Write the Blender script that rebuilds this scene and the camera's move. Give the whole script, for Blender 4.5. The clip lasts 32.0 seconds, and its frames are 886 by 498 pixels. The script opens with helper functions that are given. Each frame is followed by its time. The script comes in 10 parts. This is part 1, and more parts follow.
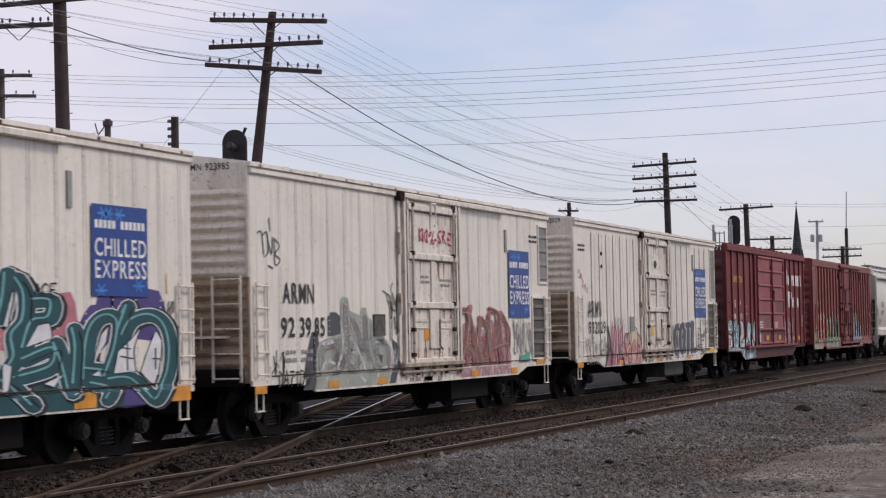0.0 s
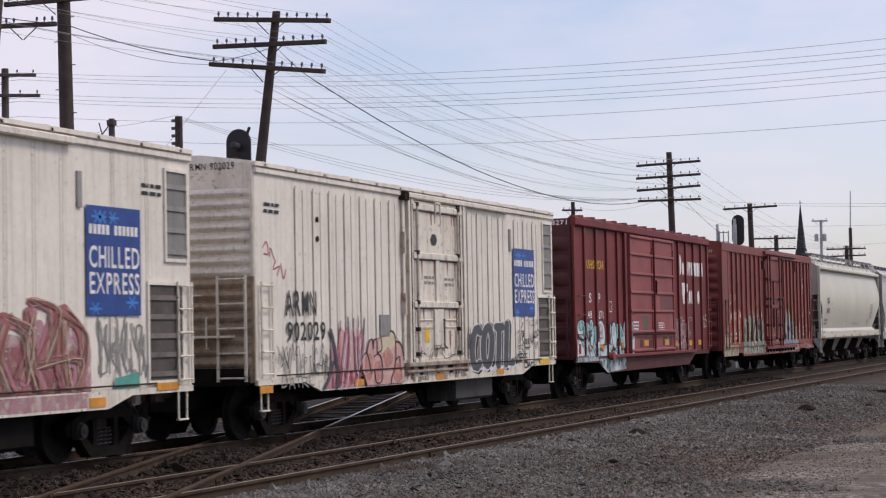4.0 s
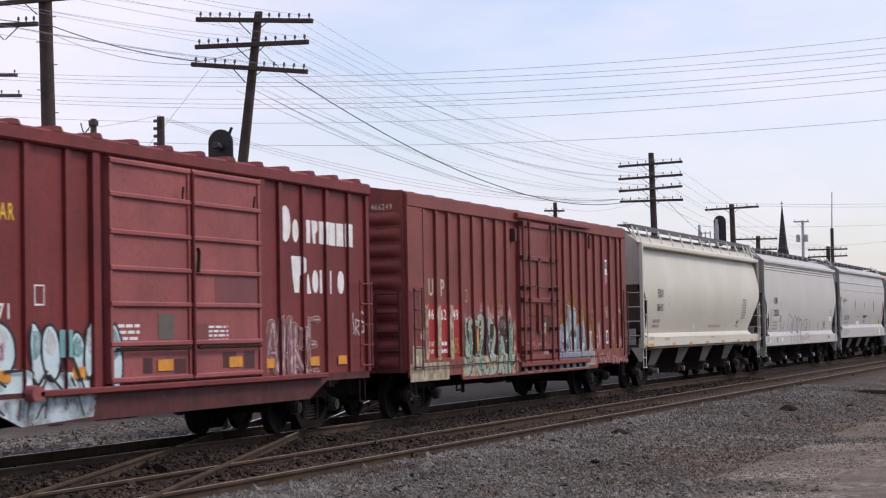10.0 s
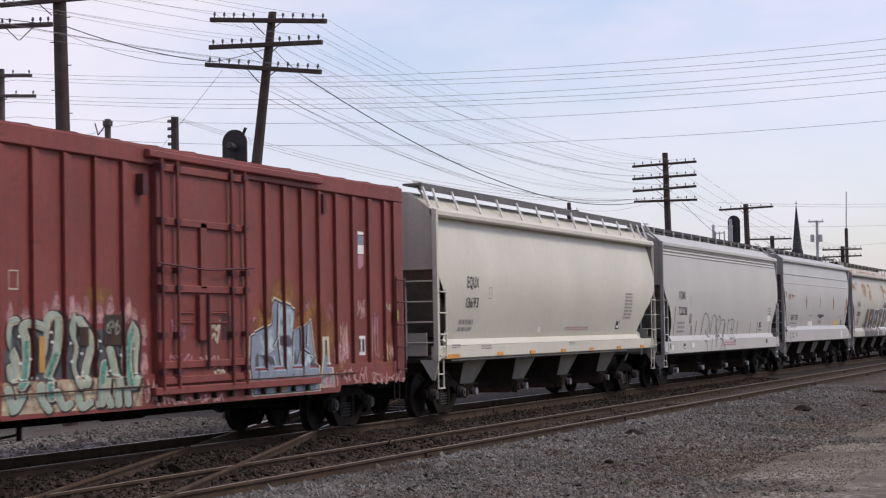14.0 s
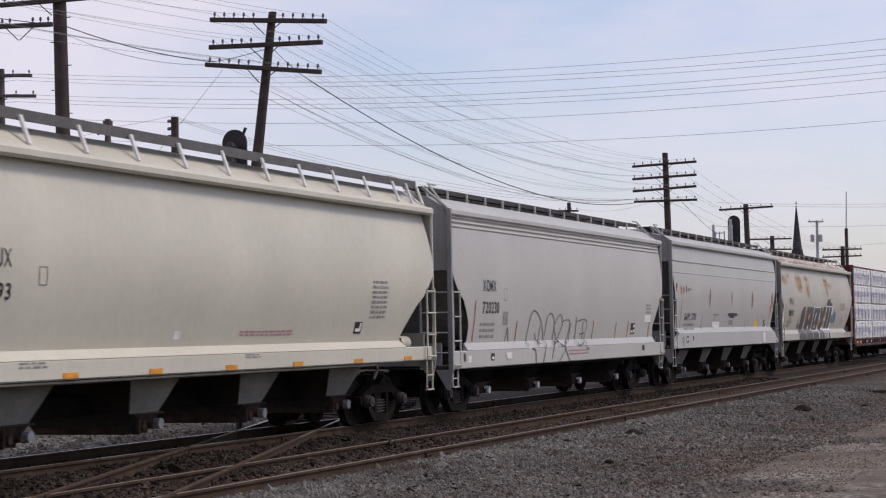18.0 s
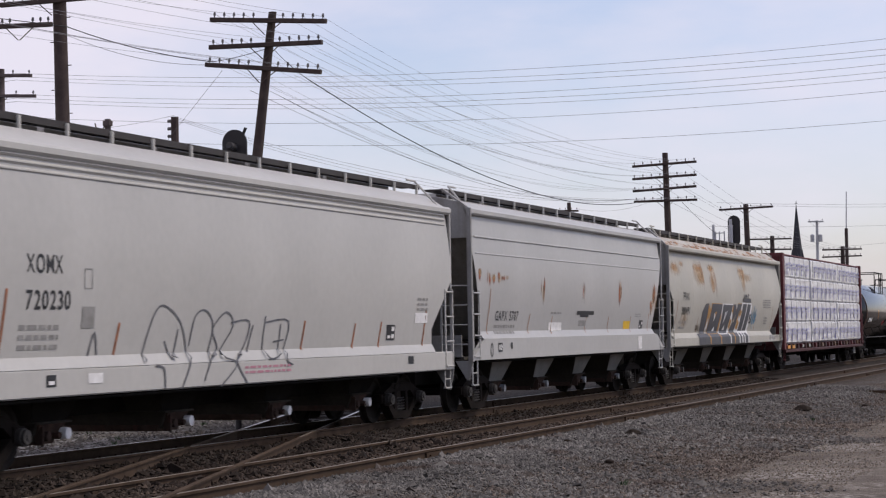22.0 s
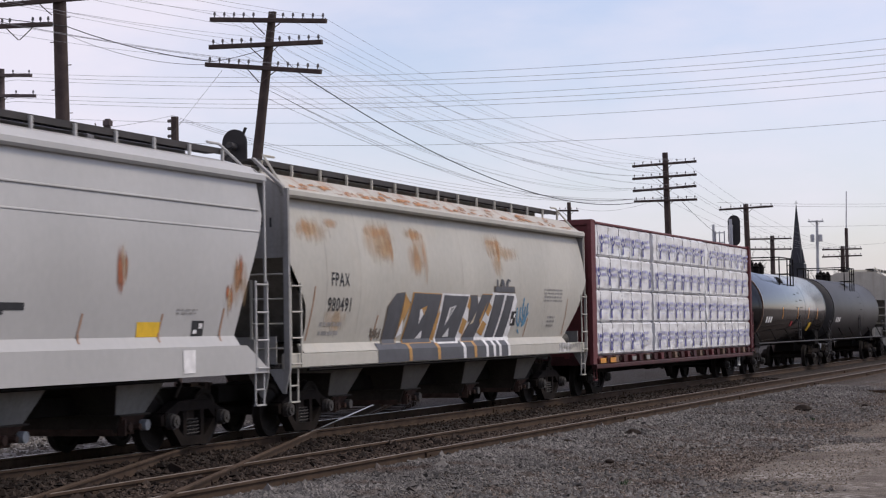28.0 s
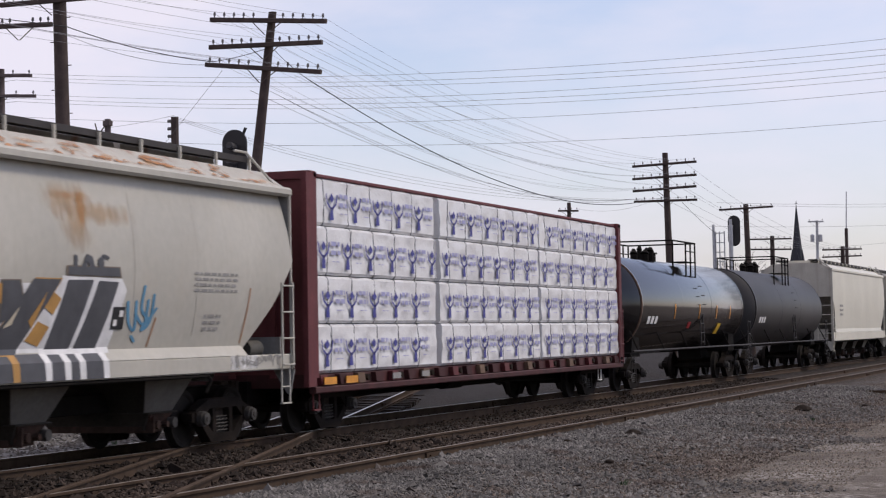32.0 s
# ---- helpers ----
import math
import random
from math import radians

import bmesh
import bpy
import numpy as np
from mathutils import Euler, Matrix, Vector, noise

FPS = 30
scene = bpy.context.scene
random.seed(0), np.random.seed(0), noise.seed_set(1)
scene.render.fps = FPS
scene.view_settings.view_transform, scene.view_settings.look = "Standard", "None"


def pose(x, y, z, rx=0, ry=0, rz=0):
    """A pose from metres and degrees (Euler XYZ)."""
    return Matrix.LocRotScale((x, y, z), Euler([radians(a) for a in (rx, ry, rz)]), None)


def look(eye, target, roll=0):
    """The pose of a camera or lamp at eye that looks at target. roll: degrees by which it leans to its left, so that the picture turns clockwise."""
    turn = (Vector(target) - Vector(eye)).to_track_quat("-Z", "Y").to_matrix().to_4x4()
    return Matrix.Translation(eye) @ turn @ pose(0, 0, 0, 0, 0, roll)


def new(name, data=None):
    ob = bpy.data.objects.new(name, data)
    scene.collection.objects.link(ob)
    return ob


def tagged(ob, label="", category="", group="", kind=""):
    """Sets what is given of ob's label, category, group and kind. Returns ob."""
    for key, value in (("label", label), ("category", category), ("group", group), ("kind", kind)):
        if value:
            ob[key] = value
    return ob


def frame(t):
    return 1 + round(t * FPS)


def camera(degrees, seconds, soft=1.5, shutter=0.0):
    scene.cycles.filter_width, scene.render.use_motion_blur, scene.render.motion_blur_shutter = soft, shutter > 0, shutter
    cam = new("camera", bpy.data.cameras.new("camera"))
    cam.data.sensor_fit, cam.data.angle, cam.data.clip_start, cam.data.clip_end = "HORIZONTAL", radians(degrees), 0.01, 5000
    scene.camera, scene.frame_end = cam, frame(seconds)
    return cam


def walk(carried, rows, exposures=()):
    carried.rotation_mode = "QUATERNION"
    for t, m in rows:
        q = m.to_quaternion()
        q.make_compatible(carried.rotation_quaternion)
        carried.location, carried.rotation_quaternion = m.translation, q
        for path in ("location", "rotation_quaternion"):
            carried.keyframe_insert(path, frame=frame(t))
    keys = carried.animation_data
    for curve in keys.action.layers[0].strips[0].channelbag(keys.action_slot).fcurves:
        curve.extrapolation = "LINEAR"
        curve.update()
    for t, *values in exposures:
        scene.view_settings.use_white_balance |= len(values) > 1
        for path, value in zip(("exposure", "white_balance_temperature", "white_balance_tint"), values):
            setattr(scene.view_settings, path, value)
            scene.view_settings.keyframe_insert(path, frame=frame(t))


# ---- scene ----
# ---------------------------------------------------------------- camera
EYE = Vector((0, -15.571, 1.746))
YAW, TILT, ROLL, FOCAL = 70.244, 2.392, -1.065, 3551.97
cam = camera(24.894, 32.0, soft=1.2, shutter=0.4)


def aim(dx, dy):
    """Camera pose turned by a small pan dx and tilt dy (in focal units of FOCAL)."""
    a = radians(YAW) - math.atan(dx / FOCAL)
    b = radians(TILT) + math.atan(dy / FOCAL)
    way = Vector((math.sin(a) * math.cos(b), math.cos(a) * math.cos(b), math.sin(b)))
    return look(EYE, EYE + way * 10, ROLL)


walk(cam, [(0, aim(0, 0)), (2, aim(0, 0)), (3, aim(0, -0.6)), (3.5, aim(0, 0)), (4.5, aim(21, -3.5)), (5.5, aim(41, -6.3)),
           (6, aim(38.7, -5.3)), (6.5, aim(36, -4)), (7, aim(29.3, -1.5)), (7.5, aim(21.4, 0)), (8, aim(13.8, 0)),
           (8.5, aim(1.0, 0)), (9, aim(-13.8, 0)), (9.5, aim(-25.3, -0.6)), (10, aim(-24.5, -0.6)), (10.5, aim(-20, 0)),
           (11, aim(-17, 0)), (11.5, aim(-8, 0)), (12, aim(-3, 0)), (12.5, aim(-1.7, 0)), (13, aim(-1.2, 0)),
           (13.5, aim(0, 0)), (20, aim(0, 0)), (29, aim(0, -0.5)), (30, aim(0, -1.2)), (30.5, aim(0, -0.5)), (32, aim(0, 0))],
     [(0, -0.08), (3, -0.06), (6, 0.13), (9, 0.20), (12, 0.17), (15, 0.05), (18, -0.07), (22, 0.0), (25, 0.03), (30, 0.07), (32, 0.05)])

# ---------------------------------------------------------------- sky and sun
world = bpy.data.worlds.new("sky")
scene.world = world
world.use_nodes = True
nt = world.node_tree
nt.nodes.clear()


def wnode(kind, **kw):
    n = nt.nodes.new(kind)
    for k, v in kw.items():
        n.inputs[k].default_value = v
    return n


SUN_EL, SUN_AZ = 52.0, 152.0      # degrees; azimuth clockwise from +Y
sky = nt.nodes.new("ShaderNodeTexSky")
sky.sky_type, sky.sun_disc = "NISHITA", False
sky.sun_elevation, sky.sun_rotation = radians(SUN_EL), radians(SUN_AZ)
sky.dust_density, sky.ozone_density = 1.3, 1.2
bg_sky = wnode("ShaderNodeBackground", Strength=0.15)
tint = nt.nodes.new("ShaderNodeMix")
tint.data_type, tint.blend_type = "RGBA", "MULTIPLY"
tint.inputs["Factor"].default_value, tint.inputs["B"].default_value = 1.0, (1.0, 0.945, 1.045, 1)
nt.links.new(sky.outputs[0], tint.inputs["A"])
nt.links.new([o for o in tint.outputs if o.type == "RGBA"][0], bg_sky.inputs[0])
tc = nt.nodes.new("ShaderNodeTexCoord")
mp = nt.nodes.new("ShaderNodeMapping")
mp.inputs["Scale"].default_value = (1.6, 1.6, 5.0)
mp.inputs["Location"].default_value = (0.35, 0.2, 0.15)
nt.links.new(tc.outputs["Generated"], mp.inputs[0])
cl = wnode("ShaderNodeTexNoise", Scale=2.3, Detail=6.0, Roughness=0.55)
nt.links.new(mp.outputs[0], cl.inputs["Vector"])
ramp = nt.nodes.new("ShaderNodeValToRGB")
ramp.color_ramp.elements[0].position, ramp.color_ramp.elements[0].color = 0.30, (0.25, 0.25, 0.25, 1)
ramp.color_ramp.elements[1].position, ramp.color_ramp.elements[1].color = 0.62, (0.97, 0.97, 0.97, 1)
# the cloud sheet thins towards the south-east
drift = nt.nodes.new("ShaderNodeVectorMath")
drift.operation = "DOT_PRODUCT"
drift.inputs[1].default_value = (0.338, -0.941, 0.25)
nt.links.new(tc.outputs["Generated"], drift.inputs[0])
thin = wnode("ShaderNodeMapRange")
for k, v in (("From Min", -0.25), ("From Max", 1.0), ("To Min", 0.12), ("To Max", -0.62)):
    thin.inputs[k].default_value = v
nt.links.new(drift.outputs["Value"], thin.inputs["Value"])
cover = nt.nodes.new("ShaderNodeMath")
cover.operation = "ADD"
nt.links.new(cl.outputs["Fac"], cover.inputs[0])
nt.links.new(thin.outputs["Result"], cover.inputs[1])
# and thickens into haze above the horizon
up_down = nt.nodes.new("ShaderNodeSeparateXYZ")
nt.links.new(tc.outputs["Generated"], up_down.inputs[0])
haze = wnode("ShaderNodeMapRange")
for k, v in (("From Min", 0.0), ("From Max", 0.11), ("To Min", 0.20), ("To Max", 0.0)):
    haze.inputs[k].default_value = v
nt.links.new(up_down.outputs["Z"], haze.inputs["Value"])
veil = nt.nodes.new("ShaderNodeMath")
veil.operation = "ADD"
nt.links.new(cover.outputs[0], veil.inputs[0])
nt.links.new(haze.outputs["Result"], veil.inputs[1])
nt.links.new(veil.outputs[0], ramp.inputs[0])
bg_cloud = wnode("ShaderNodeBackground", Color=(0.826, 0.785, 0.902, 1), Strength=1.0)
mix = nt.nodes.new("ShaderNodeMixShader")
nt.links.new(ramp.outputs[0], mix.inputs[0])
nt.links.new(bg_sky.outputs[0], mix.inputs[1])
nt.links.new(bg_cloud.outputs[0], mix.inputs[2])
wo = nt.nodes.new("ShaderNodeOutputWorld")
nt.links.new(mix.outputs[0], wo.inputs[0])

sun_data = bpy.data.lights.new("sun", "SUN")
sun_data.energy, sun_data.angle, sun_data.color = 1.95, radians(14), (1.0, 0.90, 0.755)
sun = new("sun", sun_data)
sd = Vector((math.sin(radians(SUN_AZ)) * math.cos(radians(SUN_EL)), math.cos(radians(SUN_AZ)) * math.cos(radians(SUN_EL)), math.sin(radians(SUN_EL))))
sun.matrix_world = look(sd * 60, (0, 0, 0))


# ---------------------------------------------------------------- materials
def mat(name, col, rough=0.6, metal=0.0, var=0.18, scale=1.5, streak=0.0, scol=(0.10, 0.06, 0.04), bump=0.15,
        fine=40.0, island=0.0, blotch=0.0, bcol=(0.2, 0.08, 0.04), spec=0.3, obj=0.0, specks=0.0, pcol=(0.10, 0.055, 0.035)):
    """Painted or natural surface: two scales of tone, vertical streaks, blotches and fine relief."""
    m = bpy.data.materials.new(name)
    m.use_nodes = True
    t = m.node_tree
    b = t.nodes["Principled BSDF"]
    b.inputs["Roughness"].default_value, b.inputs["Metallic"].default_value = rough, metal
    b.inputs["Specular IOR Level"].default_value = spec
    L = t.links.new
    co = t.nodes.new("ShaderNodeTexCoord")

    def noise_(sc, detail=5.0, stretch=None):
        n = t.nodes.new("ShaderNodeTexNoise")
        n.inputs["Scale"].default_value, n.inputs["Detail"].default_value = sc, detail
        if stretch:
            q = t.nodes.new("ShaderNodeMapping")
            q.inputs["Scale"].default_value = stretch
            L(co.outputs["Object"], q.inputs[0])
            L(q.outputs[0], n.inputs["Vector"])
        else:
            L(co.outputs["Object"], n.inputs["Vector"])
        return n.outputs["Fac"]

    def ramp_(src, a, c, lo=0.0, hi=1.0):
        r = t.nodes.new("ShaderNodeMapRange")
        r.inputs["From Min"].default_value, r.inputs["From Max"].default_value = a, c
        r.inputs["To Min"].default_value, r.inputs["To Max"].default_value = lo, hi
        L(src, r.inputs["Value"])
        return r.outputs["Result"]

    def blend(fac, a, c, kind="MIX"):
        x = t.nodes.new("ShaderNodeMix")
        x.data_type, x.blend_type = "RGBA", kind
        for sock, v in ((x.inputs["Factor"], fac), (x.inputs["A"], a), (x.inputs["B"], c)):
            if isinstance(v, (int, float)):
                sock.default_value = v
            elif isinstance(v, tuple):
                sock.default_value = (*v, 1) if len(v) == 3 else v
            else:
                L(v, sock)
        return [o for o in x.outputs if o.type == "RGBA"][0]

    c = t.nodes.new("ShaderNodeRGB")
    c.outputs[0].default_value = (*col, 1)
    out = c.outputs[0]
    if var:
        hv = t.nodes.new("ShaderNodeHueSaturation")
        L(out, hv.inputs["Color"])
        L(ramp_(noise_(scale), 0.3, 0.7, 1 - var, 1 + var), hv.inputs["Value"])
        out = hv.outputs[0]
        hv2 = t.nodes.new("ShaderNodeHueSaturation")
        L(out, hv2.inputs["Color"])
        L(ramp_(noise_(scale * 14), 0.3, 0.7, 1 - var * 0.5, 1 + var * 0.5), hv2.inputs["Value"])
        out = hv2.outputs[0]
    if island or obj:
        hi = t.nodes.new("ShaderNodeHueSaturation")
        L(out, hi.inputs["Color"])
        if island:
            src = t.nodes.new("ShaderNodeNewGeometry").outputs["Random Per Island"]
        else:
            src = t.nodes.new("ShaderNodeObjectInfo").outputs["Random"]
        k = island or obj
        L(ramp_(src, 0, 1, 1 - k, 1 + k), hi.inputs["Value"])
        out = hi.outputs[0]
    if streak:
        out = blend(ramp_(noise_(1.0, 6.0, (7, 7, 0.35)), 0.5, 0.78, 0, streak), out, scol)
    if blotch:
        out = blend(ramp_(noise_(scale * 1.7 + 0.31, 8.0), 0.56, 0.70, 0, blotch), out, bcol)
    if specks:
        out = blend(ramp_(noise_(11.0, 3.0), 0.63, 0.70, 0, specks), out, pcol)
        out = blend(ramp_(noise_(1.0, 4.0, (26, 26, 1.6)), 0.62, 0.72, 0, specks * 0.8), out, pcol)
    L(out, b.inputs["Base Color"])
    if bump:
        bp = t.nodes.new("ShaderNodeBump")
        bp.inputs["Strength"].default_value, bp.inputs["Distance"].default_value = bump, 0.01
        L(noise_(fine), bp.inputs["Height"])
        L(bp.outputs[0], b.inputs["Normal"])
    return m


def worn(name, col, cover, scale=5.0, rough=0.6, spread=0.3, stretch=(1, 1, 1)):
    """Thin or faded paint: patches of it are gone and show what lies below."""
    m = mat(name, col, rough, var=0.2, scale=3, bump=0.05)
    t = m.node_tree
    b, out = t.nodes["Principled BSDF"], t.nodes["Material Output"]
    co = t.nodes.new("ShaderNodeTexCoord")
    n = t.nodes.new("ShaderNodeTexNoise")
    n.inputs["Scale"].default_value, n.inputs["Detail"].default_value = scale, 8.0
    q = t.nodes.new("ShaderNodeMapping")
    q.inputs["Scale"].default_value = stretch
    t.links.new(co.outputs["Object"], q.inputs[0])
    t.links.new(q.outputs[0], n.inputs["Vector"])
    r = t.nodes.new("ShaderNodeMapRange")
    r.inputs["From Min"].default_value, r.inputs["From Max"].default_value = 0.35, 0.65
    r.inputs["To Min"].default_value, r.inputs["To Max"].default_value = cover - spread, cover + spread
    t.links.new(n.outputs["Fac"], r.inputs["Value"])
    tr = t.nodes.new("ShaderNodeBsdfTransparent")
    x = t.nodes.new("ShaderNodeMixShader")
    t.links.new(r.outputs["Result"], x.inputs[0])
    t.links.new(tr.outputs[0], x.inputs[1])
    t.links.new(b.outputs[0], x.inputs[2])
    t.links.new(x.outputs[0], out.inputs["Surface"])
    return m


def soft(name, col, most):
    """A stain that thins out towards its rim, streaked downwards."""
    m = mat(name, col, 0.75, var=0.25, scale=4, bump=0.05)
    t = m.node_tree
    L = t.links.new
    b, out = t.nodes["Principled BSDF"], t.nodes["Material Output"]
    co = t.nodes.new("ShaderNodeTexCoord")
    q = t.nodes.new("ShaderNodeVectorMath")
    q.operation = "SUBTRACT"
    q.inputs[1].default_value = (0.5, 0.5, 0.5)
    L(co.outputs["Generated"], q.inputs[0])
    flat = t.nodes.new("ShaderNodeVectorMath")
    flat.operation = "MULTIPLY"
    flat.inputs[1].default_value = (1, 0, 1)
    L(q.outputs[0], flat.inputs[0])
    d = t.nodes.new("ShaderNodeVectorMath")
    d.operation = "LENGTH"
    L(flat.outputs[0], d.inputs[0])
    n = t.nodes.new("ShaderNodeTexNoise")
    n.inputs["Scale"].default_value, n.inputs["Detail"].default_value = 5.0, 7.0
    mp_ = t.nodes.new("ShaderNodeMapping")
    mp_.inputs["Scale"].default_value = (1.4, 1, 0.5)
    L(co.outputs["Object"], mp_.inputs[0])
    L(mp_.outputs[0], n.inputs["Vector"])
    add = t.nodes.new("ShaderNodeMath")
    add.operation = "MULTIPLY_ADD"
    add.inputs[1].default_value = -0.7
    L(n.outputs["Fac"], add.inputs[0])
    L(d.outputs["Value"], add.inputs[2])
    r = t.nodes.new("ShaderNodeMapRange")
    for k, v in (("From Min", -0.25), ("From Max", 0.12), ("To Min", most), ("To Max", 0.0)):
        r.inputs[k].default_value = v
    L(add.outputs[0], r.inputs["Value"])
    tr = t.nodes.new("ShaderNodeBsdfTransparent")
    x = t.nodes.new("ShaderNodeMixShader")
    L(r.outputs["Result"], x.inputs[0])
    L(tr.outputs[0], x.inputs[1])
    L(b.outputs[0], x.inputs[2])
    L(x.outputs[0], out.inputs["Surface"])
    return m


